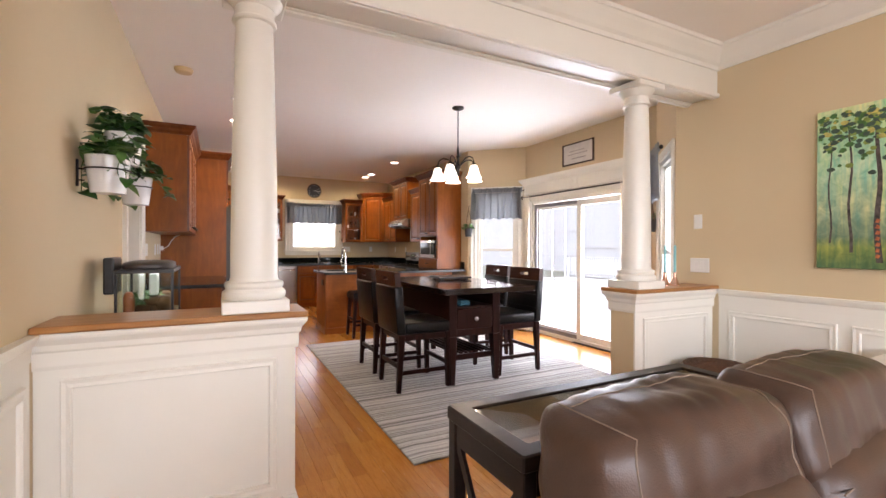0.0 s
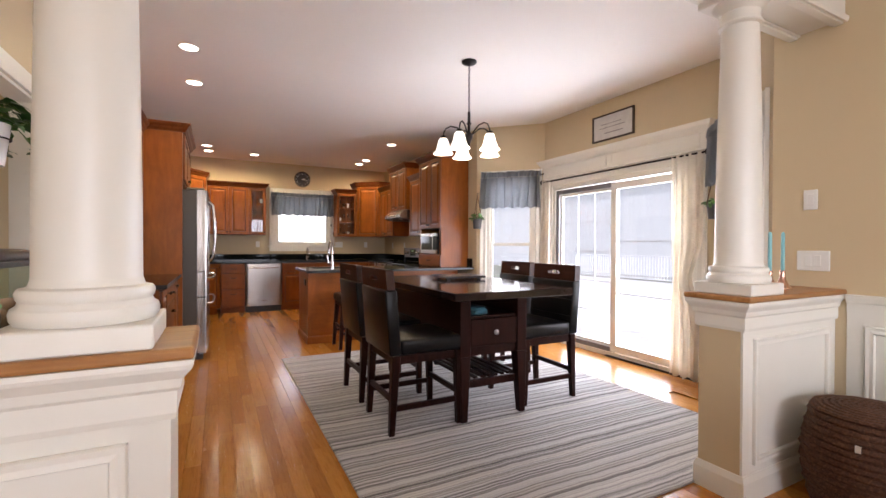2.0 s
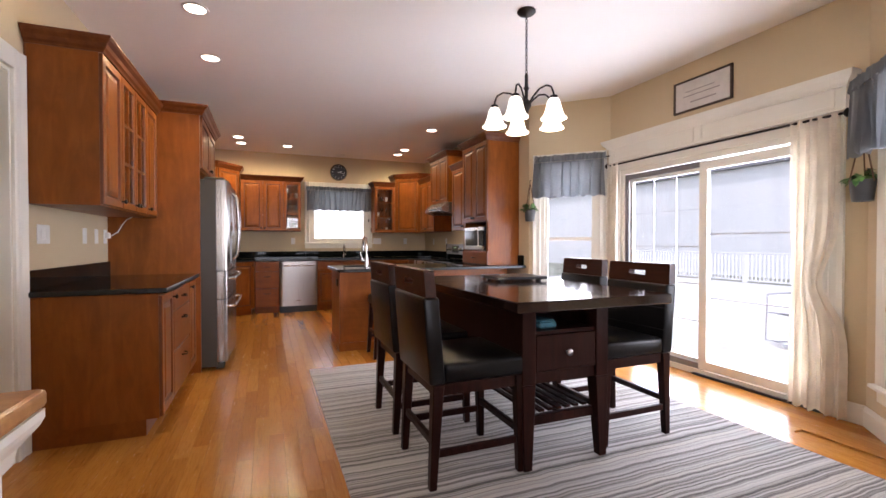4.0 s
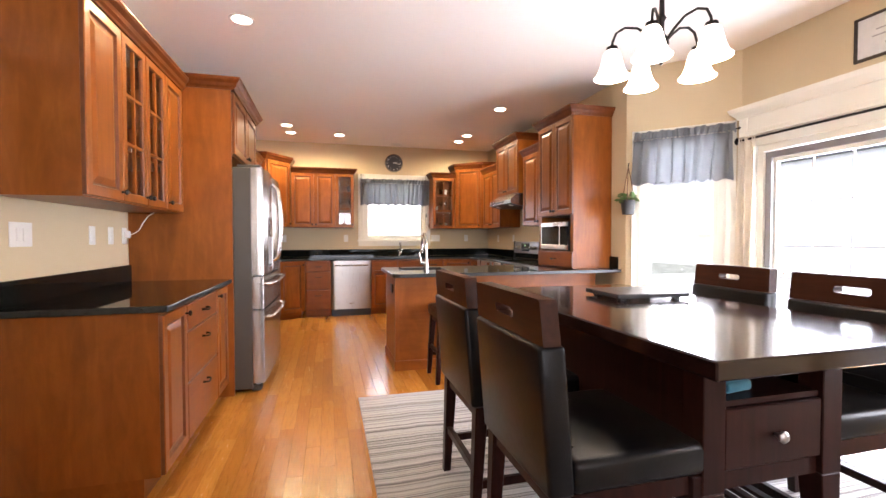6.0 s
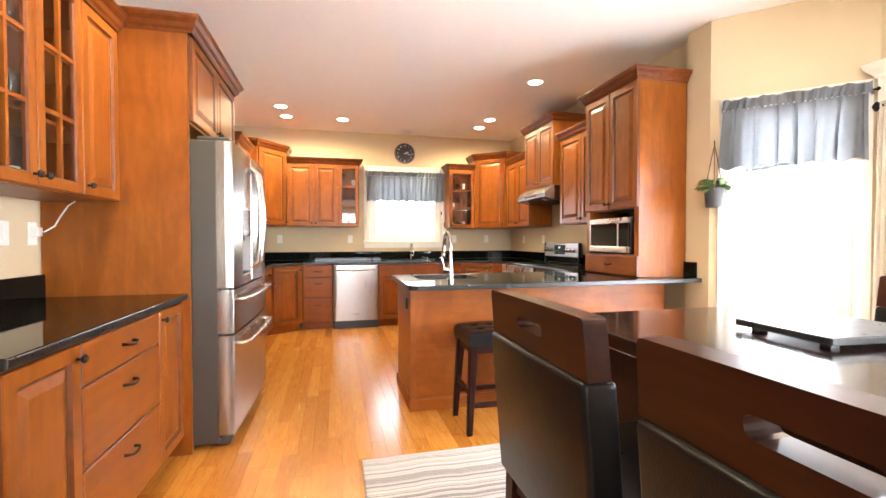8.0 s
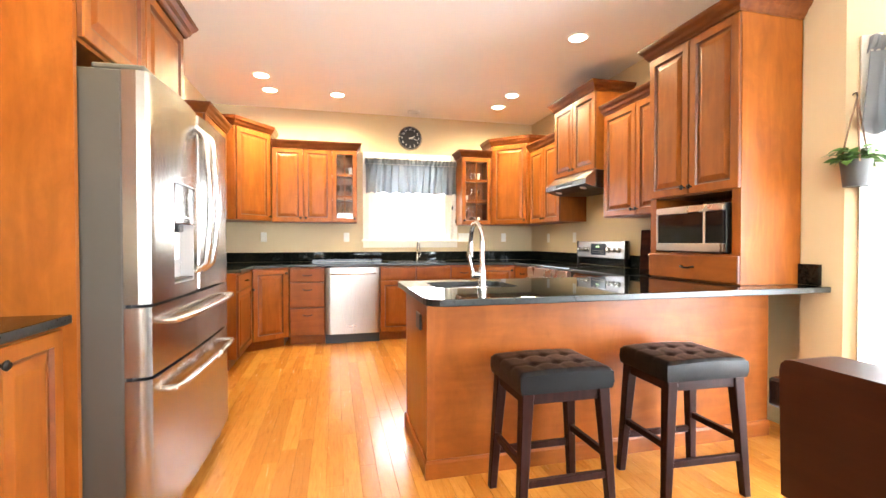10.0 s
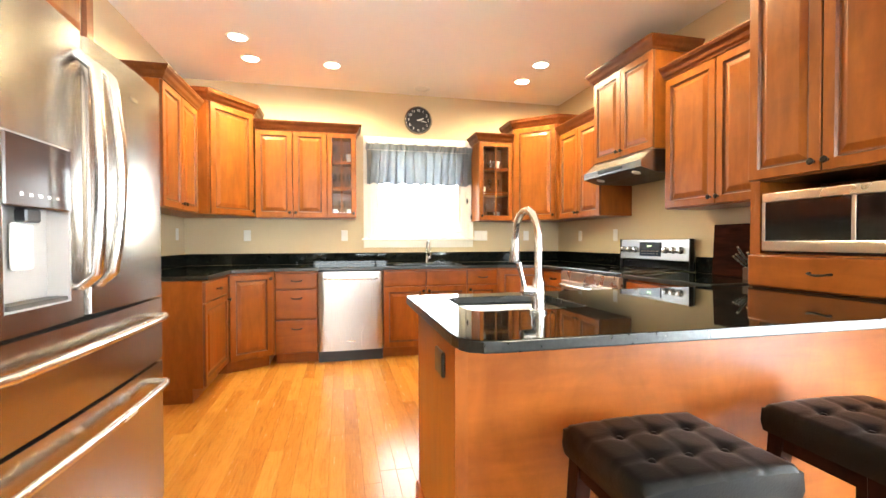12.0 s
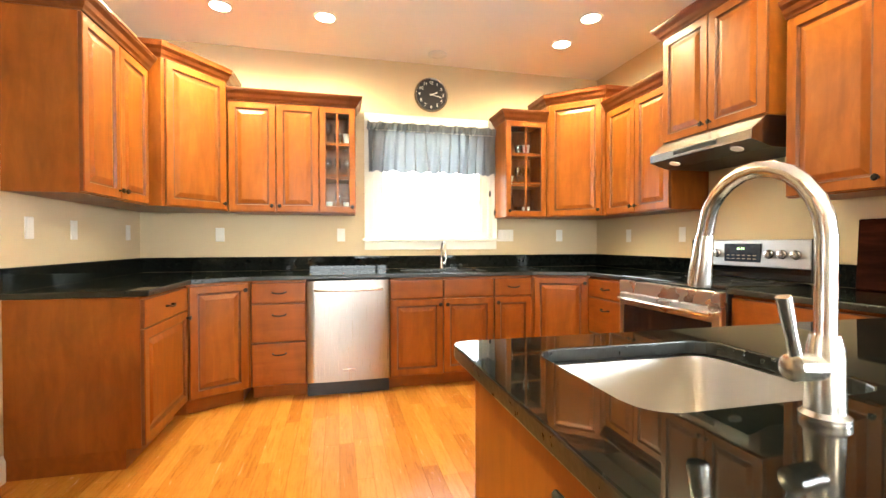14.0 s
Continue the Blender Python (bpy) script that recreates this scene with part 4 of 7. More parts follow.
# north-west corner: base cabinets
base_unit(0.50, 8.985, 0.66, "east", "cherry-stained base cabinet with a drawer over a door", [(0.66, [("drawer", 0.155, ""), ("door", 0.60, "l")])], d=0.585)
corner_unit("corner_base_cabinet", [(0.50, 9.65), (0.865, 9.86), (0.865, BY - 0.003), (-0.087, BY - 0.003), (-0.087, 9.65)], (0.50, 9.65), (0.865, 9.86), 0.10, 0.875,
            "slanting cherry-stained corner base cabinet", toe=True)
base_unit(0.868, 9.86, 0.385, "south", "cherry-stained base cabinet with three drawers", [(0.385, DR3)], d=0.65)
base_unit(1.872, 9.86, 0.85, "south", "cherry-stained sink base with two doors", [(0.425, [("panel", 0.155, ""), ("door", 0.60, "l")]), (0.425, [("panel", 0.155, ""), ("door", 0.60, "r")])], d=0.65, sink=True)
base_unit(2.724, 9.86, 0.33, "south", "narrow cherry-stained base cabinet with a drawer over a door", [(0.33, [("drawer", 0.155, ""), ("door", 0.60, "r")])], d=0.65)
corner_unit("corner_base_cabinet", [(3.058, 9.86), (3.50, 9.68), (4.097, 9.68), (4.097, BY - 0.003), (3.058, BY - 0.003)], (3.058, 9.86), (3.50, 9.68), 0.10, 0.875,
            "slanting cherry-stained corner base cabinet", toe=True)
base_unit(3.50, 9.678, 0.48, "west", "cherry-stained base cabinet with drawers", [(0.48, DR3)], d=0.595)
base_unit(3.50, 8.335, 0.80, "west", "cherry-stained base cabinet with drawers", [(0.80, DR3)], d=0.595)

# peninsula
t = thing("peninsula_base", pose(0, 0, 0), "cherry-panelled kitchen peninsula base", "peninsula")
part("back_panel", boxed(1.80, 3.885, 6.80, 6.83, 0.0, 0.8775), CHERRY_H, t, "plain cherry-stained panel")
part("front_panel", boxed(1.80, 3.45, 7.42, 7.45, 0.0, 0.8775), CHERRY_H, t)
part("side_panel", boxed(1.80, 1.83, 6.8302, 7.4198, 0.0, 0.8775), CHERRY, t)
bm = bmesh.new()
sweep(bm, [(1.80, 7.45), (1.80, 6.80), (3.885, 6.80)], [(0, 0), (0.014, 0), (0.014, 0.075), (0.008, 0.09), (0, 0.09)])
part("base_moulding", bm, CHERRY_H, t)
part("corner_post", boxed(1.796, 1.836, 6.796, 6.7995, 0.0905, 0.877), CHERRY, t)
part("outlet", boxed(1.787, 1.7995, 6.935, 7.045, 0.70, 0.785, 0.004), BLACKPLASTIC, t, "black outlet plate")


# ---- granite tops ----
def rough_edges(bm):
    """Gives the upright faces of a slab the hewn edge finish."""
    bm.normal_update()
    for f in bm.faces:
        if abs(f.normal.z) < 0.9:
            f.material_index = 1


def slab(name, poly, label, bevel=0.006, holes=(), z0=0.878, z1=0.91):
    bm = bmesh.new()
    prism(bm, poly, z0, z1, bevel)
    rough_edges(bm)
    ob = single(name, bm, [GRANITE, GRANITE_EDGE], label, "countertop")
    return ob


slab("countertop", [(LX + 0.002, 5.09), (0.49, 5.09), (0.49, 6.484), (LX + 0.002, 6.484)], "polished black granite countertop on the buffet cabinet")
t = single("backsplash", boxed(LX + 0.001, LX + 0.022, 5.11, 6.483, 0.911, 1.03, 0.002), GRANITE, "low black granite backsplash on the buffet", "backsplash")


def ringed(name, outer, hole, label):
    """A slab with one rectangular cut-out, rounded at its corners."""
    x0, x1, y0, y1, r = hole
    pts = []
    for cx, cy, a0 in ((x1 - r, y1 - r, 0), (x0 + r, y1 - r, 90), (x0 + r, y0 + r, 180), (x1 - r, y0 + r, 270)):
        pts += [(cx + r * math.cos(radians(a0 + k * 22.5)), cy + r * math.sin(radians(a0 + k * 22.5))) for k in range(5)]
    bm = bmesh.new()
    es = []
    for loop in (outer, pts):
        vs = [bm.verts.new((x, y, 0.91)) for x, y in loop]
        es += [bm.edges.new((vs[i], vs[(i + 1) % len(vs)])) for i in range(len(vs))]
    bmesh.ops.triangle_fill(bm, use_beauty=True, edges=es)
    for f in bm.faces:
        if f.normal.z < 0:
            f.normal_flip()
    rim = [e for e in bm.edges if e.is_boundary]
    step = bmesh.ops.extrude_edge_only(bm, edges=rim)
    for v in [g for g in step["geom"] if isinstance(g, bmesh.types.BMVert)]:
        v.co.z = 0.878
    low = [e for e in bm.edges if e.is_boundary]
    bmesh.ops.triangle_fill(bm, use_beauty=True, edges=low)
    rough_edges(bm)
    ob = single(name, bm, [GRANITE, GRANITE_EDGE], label, "countertop")
    bev = ob.modifiers.new("edge", "BEVEL")
    bev.width, bev.segments, bev.angle_limit = 0.006, 2, radians(50)
    return ob


def rounded(pts, r, n=4):
    out = []
    k = len(pts)
    for i in range(k):
        p, a, b = Vector(pts[i]), Vector(pts[i - 1]), Vector(pts[(i + 1) % k])
        u, v = (a - p).normalized() * r[i], (b - p).normalized() * r[i]
        if r[i] == 0:
            out.append(tuple(p))
            continue
        for j in range(n + 1):
            s = j / n
            out.append(tuple((1 - s) ** 2 * (p + u) + 2 * s * (1 - s) * p + s * s * (p + v)))
    return out


PENINSULA = rounded([(1.745, 6.535), (3.998, 6.535), (3.998, 7.445), (3.46, 7.445), (3.46, 7.56), (3.38, 7.48), (1.745, 7.48)], [0.10, 0, 0, 0, 0, 0, 0.05])
ringed("countertop", PENINSULA, (1.90, 2.36, 6.975, 7.35, 0.06), "polished black granite peninsula top with a sink")
single("backsplash", boxed(3.977, 3.999, 6.585, 6.708, 0.911, 1.03, 0.002), GRANITE, "short black granite end splash", "backsplash")
NORTH = [(-0.087, 8.965), (0.545, 8.965), (0.545, 9.63), (0.88, 9.815), (3.05, 9.815), (3.455, 9.65), (3.455, 9.202), (4.097, 9.202), (4.097, BY - 0.001), (-0.087, BY - 0.001)]
ringed("countertop", NORTH, (2.02, 2.72, 9.96, 10.36, 0.05), "polished black granite countertop along the window wall")
slab("countertop", [(3.455, 7.562), (4.0, 7.562), (4.0, 7.446), (4.097, 7.446), (4.097, 8.333), (3.455, 8.333)], "polished black granite countertop beside the range")
bm = bmesh.new()
sweep(bm, [(-0.088, 8.965), (-0.088, BY - 0.001), (KX - 0.001, BY - 0.001), (KX - 0.001, 9.205)], [(0, 0.911), (0.021, 0.911), (0.021, 1.028), (0.019, 1.03), (0, 1.03)])
single("backsplash", bm, GRANITE, "low black granite backsplash", "backsplash")
bm = bmesh.new()
sweep(bm, [(KX - 0.001, 8.33), (KX - 0.001, 7.45)], [(0, 0.911), (0.021, 0.911), (0.021, 1.028), (0.019, 1.03), (0, 1.03)])
single("backsplash", bm, GRANITE, "low black granite backsplash", "backsplash")


# ---- kitchen: appliances and fittings ----
def bar_handle(parent, p0, p1, out, r=0.011, name="handle", label="brushed steel bar handle", mat=None):
    """A bar from p0 to p1 standing off along out, bowed a little."""
    a, b, o = Vector(p0), Vector(p1), Vector(out)
    pts = [a, a + o * 0.8] + [a.lerp(b, s) + o * (1 + 0.25 * math.sin(math.pi * s)) for s in (0.04, 0.2, 0.4, 0.6, 0.8, 0.96)] + [b + o * 0.8, b]
    bm = bmesh.new()
    tube(bm, pts, r, 10)
    return part(name, bm, mat or CHROME, parent, label, True)


# refrigerator: local x along its width, front towards -y
t = thing("refrigerator", placed(0.628, 6.520, 0, 89.4) @ Matrix.Diagonal((1.245, 1, 1, 1)), "stainless steel french-door refrigerator with a water dispenser", "refrigerator")
part("body", boxed(0.0, 0.90, 0.0, 0.76, 0.03, 1.775, 0.006), GREYSIDE, t, "grey painted steel sides")
for x in (0.03, 0.80):
    part("foot", boxed(x, x + 0.07, -0.055, 0.02, 0.0, 0.055, 0.012, 2), GREYSIDE, t)
    part("hinge_cover", boxed(x - 0.02, x + 0.09, -0.07, 0.10, 1.776, 1.80, 0.008, 2), GREYSIDE, t)


def bowed(w, z0, z1, depth=0.085, bow=0.014, x0=0.0):
    """A door with a slightly bowed front and rounded side edges."""
    bm = bmesh.new()
    n = 10
    xs = [w * i / n for i in range(n + 1)]
    front = [(0.0, -depth * 0.55), (0.004, -depth * 0.85)] + [(min(max(x, 0.012), w - 0.012), -depth - bow * math.sin(math.pi * x / w)) for x in xs] + [(w - 0.004, -depth * 0.85), (w, -depth * 0.55)]
    prism(bm, [(x0 + x, y) for x, y in [(0, 0), *front, (w, 0)]], z0, z1)
    return bm


def niched_door(w, z0, z1, hole):
    """A bowed door with a rectangular niche cut into its front; hole: x0, x1, z0, z1."""
    hx0, hx1, hz0, hz1 = hole
    depth, bow = 0.085, 0.014
    bm = bmesh.new()

    def front(x):
        return -depth - bow * math.sin(math.pi * x / w)

    def column(xa, xb, za, zb, back):
        xs = [xa + (xb - xa) * i / 5 for i in range(6)]
        row = [(max(x, 0.012) if xa == 0 else x, front(x)) for x in xs]
        if xa == 0:
            row = [(0.0, -depth * 0.55), (0.004, -depth * 0.85)] + row
        if xb == w:
            row = [(min(x, w - 0.012), y) for x, y in row] + [(w - 0.004, -depth * 0.85), (w, -depth * 0.55)]
        prism(bm, [(xa, back), *row, (xb, back)], za, zb)

    column(0, hx0, z0, z1, 0.0)
    column(hx1, w, z0, z1, 0.0)
    column(hx0, hx1, z0, hz0, 0.0)
    column(hx0, hx1, hz1, z1, 0.0)
    return bm


def niche_lining(x0, x1, z0, z1):
    """An open box set into the door: its back, sides, top and bottom."""
    bm = bmesh.new()
    g = 0.0006
    box(bm, x0 + g, x1 - g, -0.040, -0.034, z0 + g, z1 - g)
    box(bm, x0 + g, x0 + 0.006, -0.094, -0.0402, z0 + g, z1 - g)
    box(bm, x1 - 0.006, x1 - g, -0.094, -0.0402, z0 + g, z1 - g)
    box(bm, x0 + 0.0062, x1 - 0.0062, -0.094, -0.0402, z0 + g, z0 + 0.005)
    box(bm, x0 + 0.0062, x1 - 0.0062, -0.094, -0.0402, z1 - 0.005, z1 - g)
    return bm


left = part("door", niched_door(0.446, 0.93, 1.775, (0.165, 0.372, 0.985, 1.41)), STEEL_V, t, "stainless door with a dispenser niche")
right = part("door", bowed(0.446, 0.93, 1.775, x0=0.454), STEEL_V, t, "", True)
part("gasket", boxed(0.01, 0.89, -0.02, -0.001, 0.06, 1.77), BLACKPLASTIC, t)
mid = part("drawer_front", bowed(0.90, 0.665, 0.918), STEEL_V, t, "", True)
low = part("drawer_front", bowed(0.90, 0.075, 0.652), STEEL_V, t, "", True)
for d, x, s in ((left, 0.412, -1), (right, 0.488, 1)):
    bm = bmesh.new()
    pts = [(x, -0.09, 1.02), (x, -0.125, 1.05)] + [(x + s * 0.012 * math.sin(math.pi * k / 6), -0.135 - 0.022 * math.sin(math.pi * k / 6), 1.06 + 0.60 * k / 6) for k in range(7)] + [(x, -0.125, 1.67), (x, -0.09, 1.70)]
    tube(bm, pts, 0.0155, 12)
    part("handle", bm, CHROME, d, "tall curved steel handle", True)
bar_handle(mid, (0.11, -0.09, 0.85), (0.83, -0.09, 0.85), (0, -0.045, 0), 0.013)
bar_handle(low, (0.11, -0.09, 0.58), (0.83, -0.09, 0.58), (0, -0.045, 0), 0.013)
DARKPANEL = plain("dark_bronze_panel", (0.045, 0.022, 0.016), 0.18, 0.0, var=0.1)
part("niche_lining", niche_lining(0.165, 0.372, 0.985, 1.41), plain("satin_silver_plastic", (0.42, 0.40, 0.385), 0.35, 0.3, var=0.04), left, "pale silver dispenser niche")
part("dispenser_panel", boxed(0.168, 0.369, -0.101, -0.060, 1.235, 1.405, 0.004), DARKPANEL, left, "dark touch panel")
for i in range(5):
    part("panel_mark", boxed(0.205 + 0.027 * i, 0.215 + 0.027 * i, -0.1018, -0.1012, 1.262, 1.270), CHROME, left)
part("dispenser_lever", boxed(0.24, 0.30, -0.062, -0.046, 1.08, 1.20, 0.006), PLASTIC, left, "white dispenser lever")
part("nozzle", boxed(0.245, 0.29, -0.085, -0.055, 1.2005, 1.2345, 0.004), BLACKPLASTIC, left)
part("drip_tray", boxed(0.18, 0.358, -0.097, -0.045, 0.990, 1.002, 0.003), GREYSIDE, left, "grey drip tray")
part("badge", boxed(0.66, 0.70, -0.1015, -0.098, 1.66, 1.675), CHROME, right)

# dishwasher
DISHWASHER_STEEL = steel("brushed_steel_front", base=(0.42, 0.40, 0.375), along=(140, 140, 1), rough=0.27)
t = thing("dishwasher", placed(1.258, 9.845, 0, "south"), "stainless steel dishwasher under the granite top", "dishwasher")
part("body", boxed(0.002, 0.606, 0.0, 0.60, 0.12, 0.868), GREYSIDE, t)
part("front", bowed(0.606, 0.115, 0.868, 0.035, 0.006), DISHWASHER_STEEL, t, "", True)
part("kick_plate", boxed(0.0, 0.608, 0.03, 0.06, 0.0, 0.112), BLACKPLASTIC, t, "black kick plate")
bar_handle(t, (0.06, -0.035, 0.80), (0.546, -0.035, 0.80), (0, -0.035, 0), 0.011)
part("badge", boxed(0.26, 0.345, -0.044, -0.0405, 0.20, 0.208), CHROME, t)

# range
t = thing("kitchen_range", placed(3.47, 9.197, 0, "west"), "black and stainless electric range with a backguard", "range")
part("body", boxed(0.003, 0.857, 0.0, 0.62, 0.02, 0.895), BLACKPLASTIC, t)
part("cooktop", boxed(0.0, 0.86, -0.02, 0.56, 0.896, 0.916, 0.006, 2), BLACKGLASS, t, "black glass cooktop")
for x, y, r in ((0.22, 0.14, 0.105), (0.63, 0.14, 0.085), (0.22, 0.41, 0.075), (0.63, 0.41, 0.105)):
    bm = bmesh.new()
    lathe(bm, [(r, 0.9165), (r, 0.9172), (r - 0.006, 0.9172), (r - 0.006, 0.9165)], 32, x, y, close=False)
    part("burner_ring", bm, GREYSIDE, t)
od = part("oven_door", boxed(0.006, 0.854, -0.045, -0.002, 0.22, 0.80, 0.008), TRIM_STEEL, t, "stainless oven door with a dark window")
part("oven_window", boxed(0.06, 0.80, -0.0475, -0.0455, 0.29, 0.72, 0.001), BLACKGLASS, od, "black glass window")
part("oven_trim", boxed(0.006, 0.854, -0.047, -0.002, 0.802, 0.885, 0.006), TRIM_STEEL, t)
bar_handle(od, (0.05, -0.045, 0.765), (0.81, -0.045, 0.765), (0, -0.045, 0), 0.013)
part("warming_drawer", boxed(0.006, 0.854, -0.045, -0.002, 0.05, 0.21, 0.006), STEEL, t)
STEEL_DIM = steel("dull_brushed_steel", base=(0.34, 0.32, 0.31), rough=0.32)
BLUEGLASS = plain("blue_black_display_glass", (0.030, 0.038, 0.060), 0.12, var=0.3, scale=30, relief=0.0)
bg = bmesh.new()
part("backguard_base", boxed(0.032, 0.858, 0.575, 0.617, 0.917, 0.992, 0.003), BLACKGLASS, t, "black base of the backguard")
prism(bg, [(0.032, -0.012), (0.032, 0.052), (0.858, 0.052), (0.858, -0.012)], 0.993, 1.165, 0.006)
for v in bg.verts:
    if v.co.y < 0.01:
        v.co.y += (v.co.z - 0.993) * 0.07
for x in (0.023, 0.860):
    part("end_cap", boxed(x, x + 0.008, 0.553, 0.594, 0.9175, 1.168, 0.003), BLACKPLASTIC, t, "black end cap of the backguard")
guard = part("backguard", bg, STEEL_DIM, t, "slanted stainless control panel", at=pose(0, 0.565, 0))
part("display", boxed(0.30, 0.56, -0.0125, -0.002, 1.022, 1.14, 0.001), BLUEGLASS, guard)
for x in (0.40, 0.412, 0.430, 0.442):
    part("display_digit", boxed(x, x + 0.007, -0.0138, -0.0127, 1.10, 1.114), DISPLAY, guard)
for i in range(6):
    for z in (1.04, 1.062):
        part("key_legend", boxed(0.32 + 0.038 * i, 0.342 + 0.038 * i, -0.0136, -0.0127, z, z + 0.005), STEEL_DIM, guard)
for x in (0.085, 0.165, 0.245, 0.62, 0.70, 0.78):
    bm = bmesh.new()
    lathe(bm, [(0.027, 0), (0.027, 0.012), (0.022, 0.016), (0.020, 0.032), (0.004, 0.034)], 18)
    part("knob", bm, CHROME, guard, "round steel control knob", True, at=pose(x, -0.0065, 1.075, 90))

# hood
t = thing("range_hood", placed(3.717, 9.10, 0.032, "west"), "stainless steel under-cabinet range hood", "range hood")
bm = bmesh.new()
prof = [(0.375, 1.795), (-0.02, 1.795), (-0.115, 1.715), (-0.115, 1.665), (0.02, 1.628), (0.375, 1.628)]
vs = [[bm.verts.new((x, y, z)) for y, z in prof] for x in (0.0, 0.77)]
for j in range(6):
    bm.faces.new((vs[0][j], vs[0][(j + 1) % 6], vs[1][(j + 1) % 6], vs[1][j]))
bm.faces.new(vs[0])
bm.faces.new(vs[1][::-1])
bm.normal_update()
bmesh.ops.recalc_face_normals(bm, faces=bm.faces)
for f in bm.faces:
    if f.normal.z < -0.5:
        f.material_index = 1
part("canopy", bm, [STEEL, plain("dark_filter_mesh", (0.06, 0.055, 0.05), 0.4, 0.6, var=0.3, scale=60)], t)
part("control_strip", boxed(0.22, 0.55, -0.119, -0.1155, 1.683, 1.708, 0.001), BLACKPLASTIC, t)
for x in (0.15, 0.62):
    bm = bmesh.new()
    lathe(bm, [(0.033, 0), (0.033, -0.006), (0.028, -0.006), (0.027, -0.003)], 20)
    part("lamp", bm, PLASTIC, t, "round frosted hood lamp", True, at=pose(x, -0.045, 1.6445, -15))

# microwave in its niche
t = thing("microwave", placed(3.56, 7.36, 1.086, "west"), "stainless and black microwave in the cabinet niche", "microwave")
part("body", boxed(0.03, 0.57, 0.0, 0.36, 0.006, 0.30, 0.004), BLACKPLASTIC, t)
mw = part("door", boxed(0.03, 0.445, -0.022, -0.001, 0.062, 0.254, 0.003), BLACKGLASS, t, "black glass door")
part("top_trim", boxed(0.03, 0.57, -0.026, -0.001, 0.2545, 0.298, 0.004), TRIM_STEEL, t, "steel trim strip")
part("bottom_trim", boxed(0.03, 0.57, -0.026, -0.001, 0.012, 0.0615, 0.004), TRIM_STEEL, t, "steel trim strip")
part("side_trim", boxed(0.03, 0.048, -0.0245, -0.0222, 0.062, 0.254, 0.001), TRIM_STEEL, mw)
part("side_trim", boxed(0.428, 0.445, -0.0245, -0.0222, 0.062, 0.254, 0.001), TRIM_STEEL, mw)
part("control_panel", boxed(0.448, 0.57, -0.022, -0.001, 0.062, 0.254, 0.003), BLACKGLASS, t)
for i in range(4):
    for j in range(3):
        part("button", boxed(0.466 + j * 0.03, 0.488 + j * 0.03, -0.0228, -0.0222, 0.075 + i * 0.03, 0.092 + i * 0.03), BLACKGLASS, t)
part("display", boxed(0.462, 0.555, -0.0245, -0.0222, 0.205, 0.24), BLACKGLASS, t)
for x in (0.06, 0.52):
    part("foot", boxed(x, x + 0.03, 0.02, 0.05, 0.0, 0.0055), BLACKPLASTIC, t)


def basin(name, x0, x1, y0, y1, depth, label):
    """An undermount steel bowl with rounded corners."""
    bm = bmesh.new()
    loops = []
    for z, g, r in ((0.877, -0.012, 0.07), (0.872, 0.0, 0.06), (0.875 - depth * 0.5, 0.010, 0.06), (0.875 - depth * 0.86, 0.018, 0.07), (0.875 - depth, 0.055, 0.08)):
        pts = rounded([(x0 + g, y0 + g), (x1 - g, y0 + g), (x1 - g, y1 - g), (x0 + g, y1 - g)], [r] * 4, 4)
        loops.append([bm.verts.new((x, y, z)) for x, y in pts])
    for a, b in zip(loops, loops[1:]):
        for i in range(len(a)):
            bm.faces.new((a[i], a[(i + 1) % len(a)], b[(i + 1) % len(a)], b[i]))
    bm.faces.new(loops[-1])
    t = thing(name, pose(0, 0, 0), label, "sink")
    part("bowl", bm, STEEL_BOWL, t, smooth=True)
    bm = bmesh.new()
    lathe(bm, [(0.042, 0.001), (0.042, 0.004), (0.034, 0.005), (0.03, 0.002), (0.004, 0.002)], 24, (x0 + x1) / 2, (y0 + y1) / 2)
    part("drain", bm, CHROME, t, smooth=True, at=pose(0, 0, 0.875 - depth))
    return t


basin("prep_sink", 1.90, 2.36, 6.975, 7.35, 0.17, "undermount stainless prep sink in the peninsula")
basin("kitchen_sink", 2.02, 2.72, 9.96, 10.36, 0.20, "undermount stainless sink below the window")


